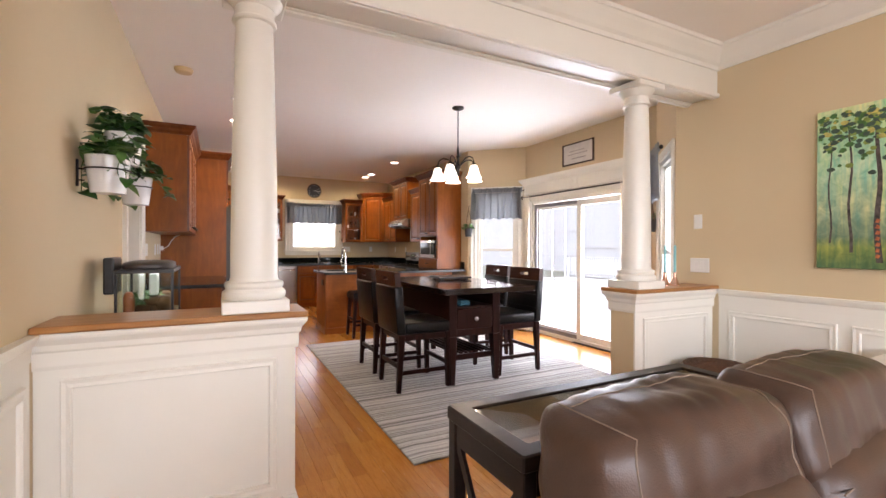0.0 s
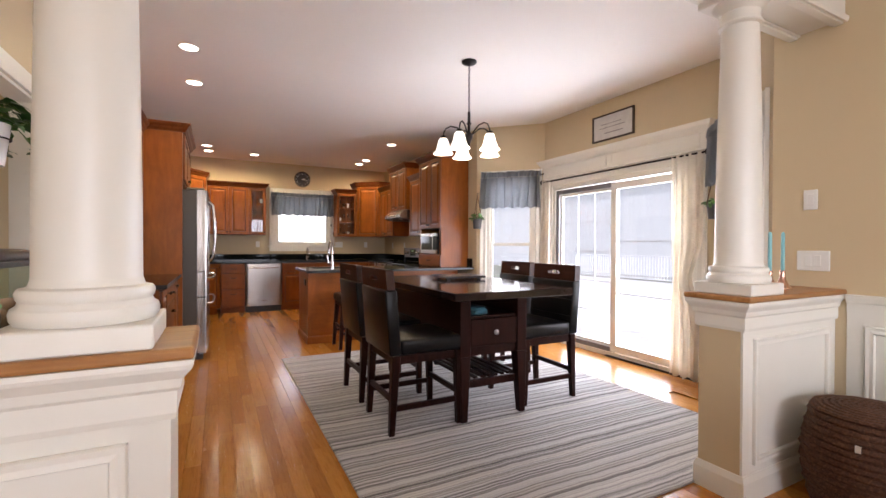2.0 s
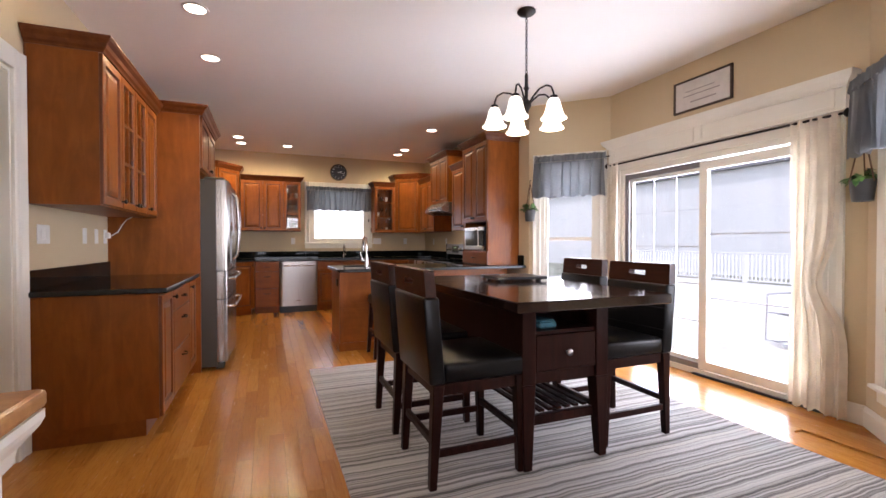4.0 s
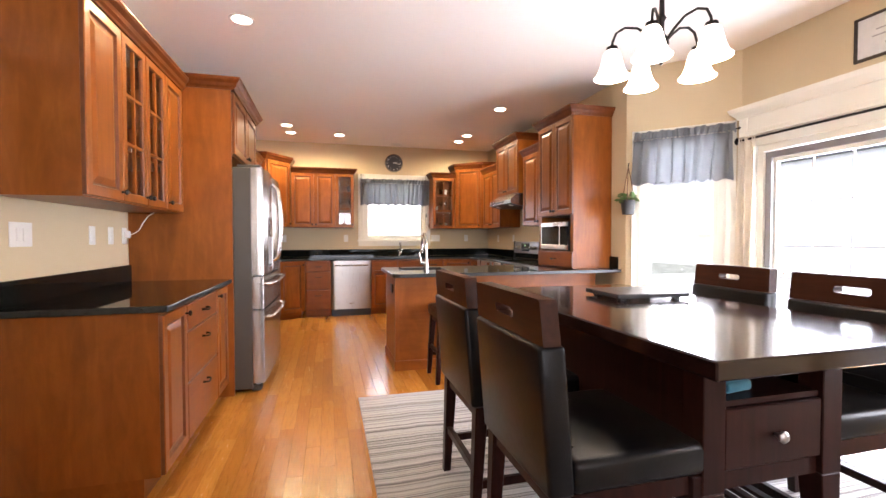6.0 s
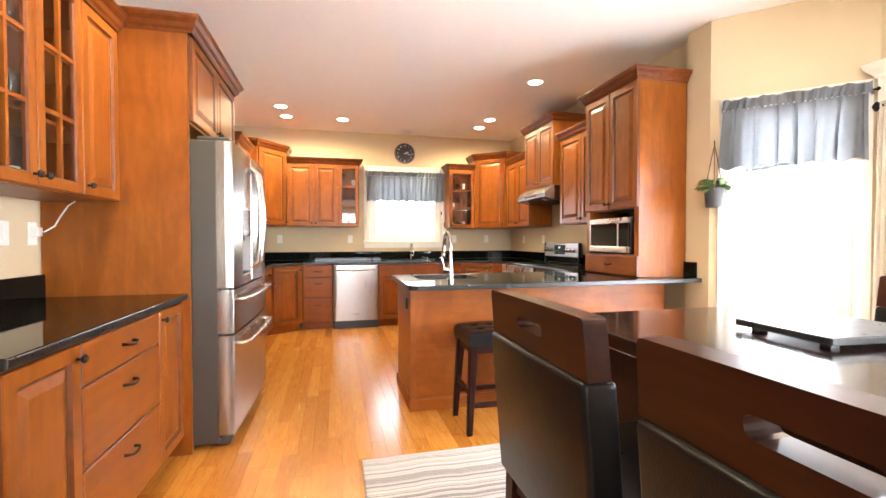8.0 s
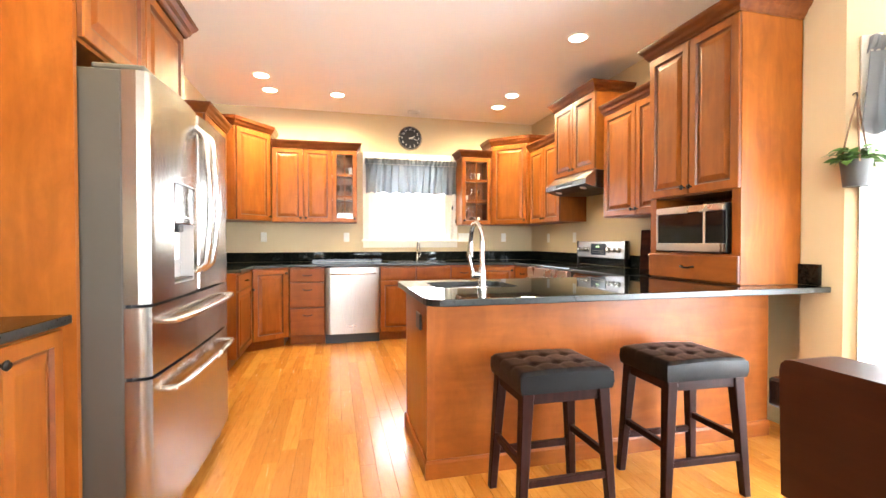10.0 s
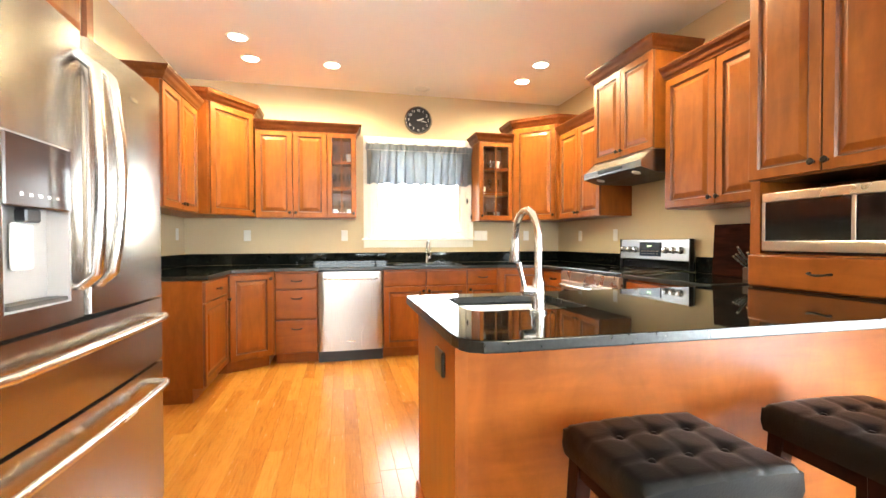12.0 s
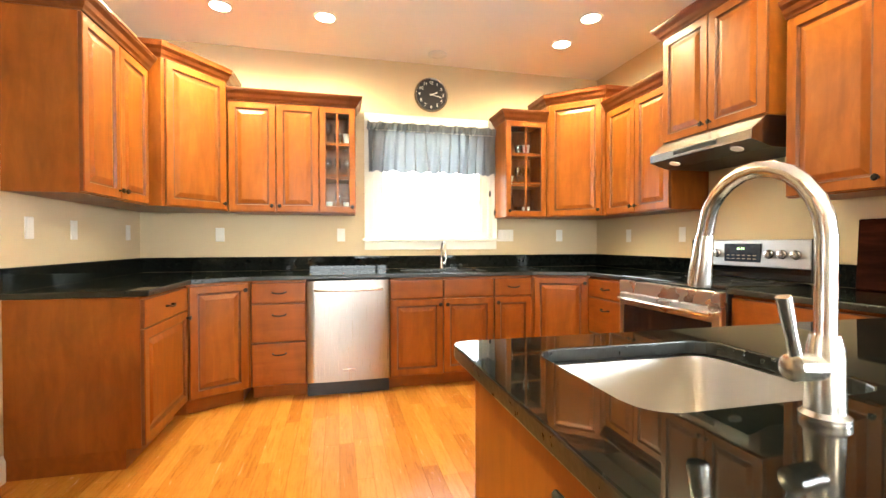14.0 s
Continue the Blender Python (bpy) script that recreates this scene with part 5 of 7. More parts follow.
def faucet(x, y, rz, s, label):
    t = thing("faucet", pose(x, y, 0.9105, 0, 0, rz), label, "faucet")
    bm = bmesh.new()
    lathe(bm, [(0.03 * s, 0), (0.03 * s, 0.008), (0.024 * s, 0.014), (0.022 * s, 0.10 * s), (0.018 * s, 0.12 * s)], 20)
    part("base", bm, CHROME, t, smooth=True)
    pts = [(0, 0, 0.10 * s), (0, 0, 0.18 * s), (0, 0, 0.255 * s)]
    pts += [(0, 0.105 * s - 0.105 * s * math.cos(a), 0.255 * s + 0.112 * s * math.sin(a)) for a in [math.pi * k / 12 for k in range(1, 11)]]
    end = pts[-1]
    pts += [(0, end[1] + 0.012 * s, end[2] - 0.05 * s)]
    bm = bmesh.new()
    tube(bm, pts, 0.0135 * s, 14)
    part("spout", bm, CHROME, t, smooth=True)
    bm = bmesh.new()
    e = Vector(pts[-1])
    tube(bm, [e, e + Vector((0, 0.004, -0.03)) * s, e + Vector((0, 0.012, -0.085)) * s, e + Vector((0, 0.013, -0.095)) * s], [0.015 * s, 0.017 * s, 0.021 * s, 0.019 * s], 14)
    part("spray_head", bm, CHROME, t, smooth=True)
    bm = bmesh.new()
    tube(bm, [(-0.015 * s, 0, 0.075 * s), (-0.06 * s, 0, 0.078 * s), (-0.063 * s, 0, 0.078 * s)], [0.019 * s, 0.019 * s, 0.012 * s], 14)
    tube(bm, [(-0.052 * s, 0, 0.088 * s), (-0.06 * s, 0.0, 0.12 * s), (-0.075 * s, 0, 0.175 * s)], [0.009 * s, 0.008 * s, 0.010 * s], 12)
    part("lever", bm, CHROME, t, smooth=True)
    return t


faucet(2.115, 6.905, 0, 0.955, "tall brushed nickel pull-down faucet on the peninsula")
faucet(2.42, 10.43, 180, 0.68, "brushed nickel faucet behind the sink")

# cutting board and knife block by the range
single("cutting_board", boxed(-0.014, 0.014, -0.235, 0.235, 0, 0.352, 0.006, 2), wood("walnut_board", ((0.014, 0.0036, 0.0018), (0.032, 0.0080, 0.0036), (0.060, 0.0150, 0.0060)), 0.8, grain=(9, 1.2, 9), coat=0.0, spec=0.05), "large dark red-brown cutting board leaning on the wall", "cutting board", at=pose(4.03, 7.885, 0.9112, 0, 3))
KNIFE_BLACK = plain("black_riveted_handle", (0.003, 0.003, 0.003), 0.28, var=0.2)
t = thing("knife_block", pose(3.87, 7.648, 0.9105, 0, 0, 180), "brown wooden knife block with black-handled knives", "knife block")
bm = bmesh.new()
prism(bm, [(-0.045, -0.055), (0.045, -0.055), (0.045, 0.06), (-0.045, 0.06)], 0, 0.08, 0.006)
part("block", bm, wood("brown_block", ((0.05, 0.022, 0.011), (0.08, 0.035, 0.017), (0.11, 0.05, 0.024)), 0.5), t)
for i in range(3):
    for j in range(3):
        bm = bmesh.new()
        ln = 0.105 + 0.020 * ((i * 2 + j) % 3)
        box(bm, -0.0045, 0.0045, -0.0065, 0.0065, 0, ln, 0.003)
        k = part("knife_handle", bm, KNIFE_BLACK, t, at=pose(-0.028 + 0.028 * i, -0.035 * (j - 1), 0.073, 14 + 19 * j, 9 * (i - 1)))
        part("cap", boxed(-0.0052, 0.0052, -0.0075, 0.0075, ln, ln + 0.012, 0.003), CHROME, k, "bright steel cap")

# clock over the window
t = thing("wall_clock", pose(2.34, BY - 0.001, 2.535), "round black wall clock with white numerals and a steel rim", "clock")
bm = bmesh.new()
lathe(bm, [(0.10, 0), (0.158, 0), (0.160, 0.02), (0.152, 0.034), (0.142, 0.030), (0.140, 0.02), (0.01, 0.019)], 48)
part("case", bm, STEEL, t, "thin steel rim", True, at=pose(0, 0, 0, 90))
bm = bmesh.new()
lathe(bm, [(0.139, 0.0195), (0.139, 0.0225), (0.001, 0.0225)], 48)
part("dial", bm, BLACKPLASTIC, t, "black dial", at=pose(0, 0, 0, 90))


def letters(text, size, mat, parent, at, name="lettering", depth=0.0006):
    cu = bpy.data.curves.new(name, "FONT")
    cu.body, cu.size, cu.align_x, cu.align_y, cu.extrude = text, size, "CENTER", "CENTER", depth
    tmp = bpy.data.objects.new(name, cu)
    scene.collection.objects.link(tmp)
    me = bpy.data.meshes.new_from_object(tmp.evaluated_get(bpy.context.evaluated_depsgraph_get()))
    bpy.data.objects.remove(tmp)
    me.materials.clear()
    me.materials.append(mat)
    ob = new(name, me)
    ob.parent, ob.matrix_basis = parent, at
    return ob


for k in range(1, 13):
    a = radians(90 - 30 * k)
    letters(str(k), 0.042, PLASTIC, t, pose(0.112 * math.cos(a), -0.0235, 0.112 * math.sin(a), 90), "numeral")
for name, hours, ln, w in (("hour_hand", 2 + 17 / 60, 0.065, 0.010), ("minute_hand", 17 / 5, 0.10, 0.007)):
    bm = bmesh.new()
    box(bm, -w / 2, w / 2, -0.026, -0.0245, -0.015, ln)
    part(name, bm, PLASTIC, t, at=pose(0, -0.001 if name == "hour_hand" else -0.003, 0, 0, 30 * hours))


# ---- outlets, switches, ceiling fittings ----
def plate(x, y, z, facing, kind, gangs=1):
    label = {"outlet": "white duplex outlet plate", "switch": "white rocker switch plate"}[kind]
    t = thing("outlet_plate" if kind == "outlet" else "switch_plate", placed(x, y, z, facing), label, kind, "wall plates")
    w = 0.035 + 0.045 * (gangs - 1) / 1.0
    part("plate", boxed(-w, w, -0.006, 0.0, -0.058, 0.058, 0.003), PLASTIC, t)
    for g in range(gangs):
        cx = (g - (gangs - 1) / 2) * 0.046
        if kind == "outlet":
            for z1 in (-0.022, 0.022):
                part("socket", boxed(cx - 0.016, cx + 0.016, -0.0085, -0.0062, z1 - 0.014, z1 + 0.014, 0.001), PLASTIC, t)
        else:
            part("rocker", boxed(cx - 0.016, cx + 0.016, -0.0105, -0.0062, -0.033, 0.033, 0.002), PLASTIC, t)
    return t


plate(LX + 0.001, 5.33, 1.24, "east", "switch", 2)
for y, k in ((5.98, "switch"), (6.22, "outlet"), (6.42, "outlet")):
    plate(LX + 0.001, y, 1.24, "east", k)
for y in (9.19, 9.59, 10.30):
    plate(-0.089, y, 1.23, "east", "outlet")
for x in (0.51, 1.51, 3.67):
    plate(x, BY - 0.001, 1.22, "south", "outlet")
plate(3.09, BY - 0.001, 1.22, "south", "switch", 2)
plate(KX - 0.001, 10.0, 1.21, "west", "outlet")
plate(KX - 0.001, 9.35, 1.21, "west", "outlet")
plate(RX - 0.001, 2.60, 1.485, "west", "switch")
plate(RX - 0.001, 2.585, 1.13, "west", "switch", 2)
plate(RX - 0.0085, 2.05, 0.355, "west", "outlet")
bm = bmesh.new()
tube(bm, [(-0.185, 6.42, 1.25), (-0.15, 6.43, 1.25), (-0.11, 6.44, 1.28), (-0.09, 6.45, 1.33), (-0.05, 6.44, 1.385), (0.0, 6.40, 1.405)], 0.004, 6)
single("power_cord", bm, PLASTIC, "white cord from the outlet to the wall cabinet", "cord", smooth=True)
single("plug", boxed(-0.197, -0.16, 6.40, 6.44, 1.225, 1.275, 0.006), PLASTIC, "white plug in the outlet", "plug")

for x, y, on in ((0.61, 5.46, 1), (0.61, 6.34, 1), (0.66, 9.43, 1), (0.68, 9.86, 1), (1.40, 9.85, 1), (3.33, 9.41, 1), (3.33, 9.85, 1), (3.30, 7.96, 1)):
    t = thing("recessed_light", pose(x, y, CEILING), "lit round recessed ceiling light with a white rim", "ceiling light", "recessed ceiling lights")
    bm = bmesh.new()
    lathe(bm, [(0.088, -0.0005), (0.088, -0.006), (0.080, -0.009), (0.068, -0.006), (0.066, -0.001)], 32, close=False)
    part("rim", bm, PLASTIC, t, smooth=True)
    bm = bmesh.new()
    lathe(bm, [(0.066, -0.0012), (0.066, -0.003), (0.002, -0.004)], 24)
    part("lens", bm, LAMP_GLOW, t, "glowing lens", True)
    lamp = new("recessed_bulb", bpy.data.lights.new("recessed_bulb", "SPOT"))
    lamp.data.energy, lamp.data.color, lamp.data.spot_size, lamp.data.spot_blend, lamp.data.shadow_soft_size = RECESSED, (1.0, 0.83, 0.48), radians(165), 0.6, 0.06
    lamp.matrix_world = look((x, y, CEILING - 0.012), (x, y, 0))

t = thing("smoke_detector", pose(0.14, 4.82, CEILING), "round cream smoke detector on the ceiling", "smoke detector")
bm = bmesh.new()
lathe(bm, [(0.075, -0.0005), (0.075, -0.012), (0.062, -0.034), (0.04, -0.040), (0.002, -0.040)], 28)
part("case", bm, plain("aged_plastic", (0.60, 0.45, 0.25), 0.5), t, smooth=True)
t = thing("ceiling_vent", pose(2.35, 10.28, CEILING), "small round white ceiling vent", "vent")
bm = bmesh.new()
lathe(bm, [(0.085, -0.0005), (0.085, -0.01), (0.06, -0.016), (0.055, -0.008), (0.03, -0.014), (0.002, -0.014)], 28)
part("cover", bm, PLASTIC, t, smooth=True)


# ---- dining area ----
rug = single("rug", boxed(1.42, 3.90, 2.70, 6.17, 0.0005, 0.013, 0.004), RUG, "striped grey and beige woven rug under the dining table", "rug")


def taper(bm, x, y, z0, z1, w0, w1, dx=0.0, dy=0.0):
    """A square leg, w1 wide at its top and w0 at its foot, the foot shifted by dx, dy."""
    lo = [bm.verts.new((x + dx + a * w0 / 2, y + dy + b * w0 / 2, z0)) for a, b in ((-1, -1), (1, -1), (1, 1), (-1, 1))]
    hi = [bm.verts.new((x + a * w1 / 2, y + b * w1 / 2, z1)) for a, b in ((-1, -1), (1, -1), (1, 1), (-1, 1))]
    fs = [bm.faces.new(lo[::-1]), bm.faces.new(hi)] + [bm.faces.new((lo[i], lo[(i + 1) % 4], hi[(i + 1) % 4], hi[i])) for i in range(4)]
    bmesh.ops.bevel(bm, geom=list({e for f in fs for e in f.edges}), offset=0.003, segments=1, affect="EDGES")


G = 0.0135
t = thing("dining_table", pose(2.54, 4.56, G), "dark espresso counter-height dining table with a drawer and slatted shelf", "table")
part("tabletop", boxed(-0.40, 0.57, -0.865, 0.80, 0.842, 0.895, 0.005), ESPRESSO_TOP, t, "polished dark top")
for sx in (-1, 1):
    for sy in (-1, 1):
        bm = bmesh.new()
        taper(bm, sx * 0.235, sy * 0.665, 0, 0.44, 0.048, 0.082, sx * 0.005, sy * 0.02)
        box(bm, sx * 0.235 - 0.041, sx * 0.235 + 0.041, sy * 0.665 - 0.041, sy * 0.665 + 0.041, 0.441, 0.841, 0.003)
        part("leg", bm, ESPRESSO, t)
    part("side_panel", boxed(sx * 0.262 - 0.011, sx * 0.262 + 0.011, -0.623, 0.623, 0.46, 0.84), ESPRESSO, t)
part("bottom_board", boxed(-0.25, 0.25, -0.66, 0.66, 0.455, 0.475), ESPRESSO, t)
part("cubby_shelf", boxed(-0.193, 0.193, -0.69, 0.62, 0.694, 0.712), ESPRESSO, t)
for sy in (-1, 1):
    part("lower_rail", boxed(-0.193, 0.193, sy * 0.675 - 0.012, sy * 0.675 + 0.012, 0.44, 0.50), ESPRESSO, t)
    part("shelf_rail", boxed(-0.21, 0.21, sy * 0.655 - 0.014, sy * 0.655 + 0.014, 0.215, 0.265), ESPRESSO, t)
    dr = part("drawer_front", boxed(-0.192, 0.192, -0.012, 0.012, 0.503, 0.69, 0.004), ESPRESSO, t, at=pose(0, sy * 0.69, 0))
    bm = bmesh.new()
    lathe(bm, [(0.006, 0), (0.007, 0.015), (0.017, 0.022), (0.019, 0.03), (0.012, 0.037), (0.002, 0.038)], 16)
    part("knob", bm, STEEL_DIM, dr, "round dull nickel knob", True, at=pose(0, sy * 0.012, 0.597, 90 if sy < 0 else -90))
for i in range(7):
    x = -0.17 + 0.34 * i / 6
    part("shelf_slat", boxed(x - 0.016, x + 0.016, -0.64, 0.64, 0.2655, 0.281, 0.002), ESPRESSO, t)

bm = bmesh.new()
box(bm, -0.06, 0.06, -0.08, 0.10, 0, 0.036, 0.014, 3)
box(bm, -0.05, 0.05, -0.07, 0.08, 0.033, 0.046, 0.008, 3)
single("folded_cloth", bm, TEAL, "folded teal cloth in the table's open cubby", "cloth", smooth=True, at=pose(2.455, 3.99, G + 0.7125, 0, 0, 8))
t = thing("serving_board", pose(2.77, 4.79, G + 0.8955, 0, 0, -4), "dark slate serving board on the dining table", "serving board")
part("board", boxed(-0.20, 0.20, -0.155, 0.155, 0.012, 0.034, 0.004), plain("slate", (0.02, 0.02, 0.021), 0.3, var=0.3, scale=25, relief=0.4), t)
for x in (-0.15, 0.15):
    for y in (-0.11, 0.11):
        part("foot", boxed(x - 0.015, x + 0.015, y - 0.015, y + 0.015, 0, 0.0122), BLACKPLASTIC, t)


def cushion(bm, x0, x1, y0, y1, z0, z1, r, n=3):
    box(bm, x0, x1, y0, y1, z0, z1, r, n)


def dining_chair(m):
    """Faces +x; its back legs at x = 0."""
    t = thing("dining_chair", m, "dark wood counter chair with black leather seat and back", "chair", "chairs round the table")
    for y in (-0.225, 0.225):
        bm = bmesh.new()
        taper(bm, 0.03, y, 0, 0.50, 0.036, 0.055, -0.025, 0)
        part("leg", bm, ESPRESSO, t)
        bm = bmesh.new()
        taper(bm, 0.475, y, 0, 0.50, 0.036, 0.052, 0.01, 0)
        part("leg", bm, ESPRESSO, t)
        part("stretcher", boxed(0.035, 0.46, y - 0.011, y + 0.011, 0.15, 0.185, 0.002), ESPRESSO, t)
        part("seat_rail", boxed(0.058, 0.448, y - 0.013, y + 0.013, 0.445, 0.50), ESPRESSO, t)
    part("stretcher", boxed(0.005, 0.03, -0.205, 0.205, 0.20, 0.235, 0.002), ESPRESSO, t)
    part("stretcher", boxed(0.465, 0.49, -0.205, 0.205, 0.20, 0.235, 0.002), ESPRESSO, t)
    part("seat_rail", boxed(0.015, 0.04, -0.197, 0.197, 0.445, 0.50), ESPRESSO, t)
    part("seat_rail", boxed(0.46, 0.485, -0.198, 0.198, 0.445, 0.50), ESPRESSO, t)
    bm = bmesh.new()
    cushion(bm, 0.06, 0.52, -0.255, 0.255, 0.502, 0.60, 0.022)
    part("seat", bm, BLACK_LEATHER, t, "padded black leather seat", True)
    # padded back, leaning outwards to its top
    bm = bmesh.new()
    cushion(bm, -0.015, 0.065, -0.255, 0.255, 0.0, 0.415, 0.014, 3)
    for v in bm.verts:
        v.co.x -= v.co.z * 0.08
    back = part("backrest", bm, BLACK_LEATHER, t, "padded black leather back", True, at=pose(0.0, 0, 0.502))
    for z in (0.14, 0.27):
        bm = bmesh.new()
        tube(bm, [(0.066 - z * 0.08, -0.25, z), (0.066 - z * 0.08, 0.25, z)], 0.0025, 6)
        part("seam", bm, BLACK_LEATHER, back)
    # top rail with a hand slot
    bm = bmesh.new()
    z0, z1, h = 0.0, 0.125, 0.047
    slot = rounded([(-0.07, h), (0.07, h), (0.07, h + 0.03), (-0.07, h + 0.03)], [0.014] * 4, 3)
    outer = rounded([(-0.255, z0), (0.255, z0), (0.25, z1), (-0.25, z1)], [0, 0, 0.012, 0.012], 3)
    es = []
    for loop in (outer, slot):
        vs = [bm.verts.new((0.0, y, z)) for y, z in loop]
        es += [bm.edges.new((vs[i], vs[(i + 1) % len(vs)])) for i in range(len(vs))]
    bmesh.ops.triangle_fill(bm, use_beauty=True, edges=es)
    g = bmesh.ops.extrude_face_region(bm, geom=list(bm.faces))
    for v in [e for e in g["geom"] if isinstance(e, bmesh.types.BMVert)]:
        v.co.x += 0.052
    for v in bm.verts:
        v.co.x -= v.co.z * 0.08
    part("top_rail", bm, RAIL, t, "red-brown wooden rail with a hand slot", at=pose(-0.036, 0, 0.9175))
    return t


chair = dining_chair(pose(1.783, 4.11, G))
copy_thing(chair, pose(1.788, 4.77, G))
copy_thing(chair, pose(3.345, 4.16, G, 0, 0, 180))
copy_thing(chair, pose(3.45, 4.84, G, 0, 0, 177))


def bar_stool(m):
    t = thing("bar_stool", m, "dark wood counter stool with a tufted black leather seat", "stool", "stools at the peninsula")
    for sx in (-1, 1):
        for sy in (-1, 1):
            bm = bmesh.new()
            taper(bm, sx * 0.172, sy * 0.138, 0, 0.545, 0.034, 0.05, sx * 0.035, sy * 0.025)
            part("leg", bm, ESPRESSO, t)
        part("apron", boxed(sx * 0.178 - 0.011, sx * 0.178 + 0.011, -0.12, 0.12, 0.50, 0.545), ESPRESSO, t)
        part("stretcher", boxed(sx * 0.192 - 0.011, sx * 0.192 + 0.011, -0.135, 0.135, 0.24, 0.27, 0.002), ESPRESSO, t)
    for sy in (-1, 1):
        part("apron", boxed(-0.148, 0.148, sy * 0.143 - 0.011, sy * 0.143 + 0.011, 0.50, 0.545), ESPRESSO, t)
        part("stretcher", boxed(-0.176, 0.176, sy * 0.155 - 0.011, sy * 0.155 + 0.011, 0.165, 0.195, 0.002), ESPRESSO, t)
    bm = bmesh.new()
    n, k = 36, 28
    top = {}
    tufts = [(a * 0.105, b * 0.062) for a in (-1, 0, 1) for b in (-1, 1)]
    for i in range(n + 1):
        for j in range(k + 1):
            x, y = -0.209 + 0.418 * i / n, -0.172 + 0.344 * j / k
            e = min(min(x + 0.209, 0.209 - x), min(y + 0.172, 0.172 - y))
            z = 0.630 - 0.014 * max(0, 1 - e / 0.018) ** 2 + 0.010 * (1 - (x / 0.225) ** 2)
            for a, b in tufts:
                d2 = ((x - a) ** 2 + (y - b) ** 2) ** 0.5
                z -= 0.012 * math.exp(-(d2 / 0.022) ** 2)
            # creases between the buttons
            for a in (-0.105, 0, 0.105):
                z -= 0.003 * math.exp(-((x - a) / 0.007) ** 2)
            for b in (-0.062, 0.062):
                z -= 0.003 * math.exp(-((y - b) / 0.007) ** 2)
            top[i, j] = bm.verts.new((x, y, z))
    for i in range(n):
        for j in range(k):
            bm.faces.new((top[i, j], top[i + 1, j], top[i + 1, j + 1], top[i, j + 1]))
    rim = [top[i, 0] for i in range(n)] + [top[n, j] for j in range(k)] + [top[i, k] for i in range(n, 0, -1)] + [top[0, j] for j in range(k, 0, -1)]
    low = [bm.verts.new((v.co.x * 1.012, v.co.y * 1.012, 0.575)) for v in rim]
    low2 = [bm.verts.new((v.co.x * 0.985, v.co.y * 0.985, 0.546)) for v in rim]
    for a, b in ((rim, low), (low, low2)):
        for i in range(len(a)):
            bm.faces.new((a[i], a[(i + 1) % len(a)], b[(i + 1) % len(a)], b[i]))
    bm.faces.new(low2)
    seat = part("seat", bm, BLACK_LEATHER, t, "tufted black leather seat", True)
    for a, b in tufts:
        bm = bmesh.new()
        lathe(bm, [(0.010, -0.004), (0.010, 0.0), (0.006, 0.004), (0.001, 0.005)], 10)
        part("button", bm, BLACK_LEATHER, seat, smooth=True, at=pose(a, b, 0.621 + 0.008 * (1 - (a / 0.225) ** 2)))
    return t


stool = bar_stool(pose(2.288, 6.495, 0.0005))
copy_thing(stool, pose(2.975, 6.485, 0.0005, 0, 0, -2))

# chandelier
CX, CY = 2.78, 4.63
t = thing("chandelier", pose(CX, CY, CEILING), "five-armed bronze chandelier with frosted bell shades, lit", "chandelier")
bm = bmesh.new()
lathe(bm, [(0.065, -0.0005), (0.066, -0.010), (0.055, -0.022), (0.02, -0.034), (0.008, -0.036)], 28)
part("canopy", bm, BLACKMETAL, t, smooth=True)
for k in range(16):
    bm = bmesh.new()
    z = -0.045 - 0.0255 * k
    ring = [(0.009 * math.cos(a) * (1 if k % 2 else 0.15), 0.009 * math.cos(a) * (0.15 if k % 2 else 1), z + 0.017 * math.sin(a)) for a in [2 * math.pi * j / 10 for j in range(11)]]
    tube(bm, ring, 0.0026, 5)
    part("chain_link", bm, BLACKMETAL, t)
bm = bmesh.new()
lathe(bm, [(0.006, -0.44), (0.012, -0.45), (0.013, -0.53), (0.022, -0.545), (0.012, -0.56), (0.012, -0.62), (0.03, -0.64), (0.034, -0.67), (0.018, -0.70), (0.012, -0.74), (0.018, -0.755), (0.003, -0.77)], 18)
part("stem", bm, BLACKMETAL, t, smooth=True)
for k in range(5):
    a = radians(72 * k + 3)
    c, s = math.cos(a), math.sin(a)
    bm = bmesh.new()
    curve = [(0.02, -0.66), (0.06, -0.615), (0.11, -0.575), (0.165, -0.565), (0.205, -0.585), (0.222, -0.625), (0.225, -0.65)]
    tube(bm, [(r * c, r * s, z) for r, z in curve], 0.0065, 8)
    arm = part("arm", bm, BLACKMETAL, t, smooth=True)
    bm = bmesh.new()
    lathe(bm, [(0.010, -0.645), (0.026, -0.652), (0.030, -0.675), (0.026, -0.69)], 16, 0.225 * c, 0.225 * s)
    part("socket", bm, BLACKMETAL, arm, smooth=True)
    bm = bmesh.new()
    lathe(bm, [(0.030, -0.672), (0.040, -0.685), (0.048, -0.715), (0.056, -0.75), (0.070, -0.785), (0.087, -0.802), (0.085, -0.806), (0.067, -0.788), (0.052, -0.75), (0.044, -0.715), (0.035, -0.69)], 24, 0.225 * c, 0.225 * s, close=False)
    sh = part("shade", bm, SHADE_GLOW, arm, "lit frosted glass bell shade", True)
    lamp = new("chandelier_bulb", bpy.data.lights.new("chandelier_bulb", "POINT"))
    lamp.data.energy, lamp.data.color, lamp.data.shadow_soft_size = 5.0, (1.0, 0.80, 0.55), 0.04
    lamp.location = (CX + 0.225 * c, CY + 0.225 * s, CEILING - 0.84)

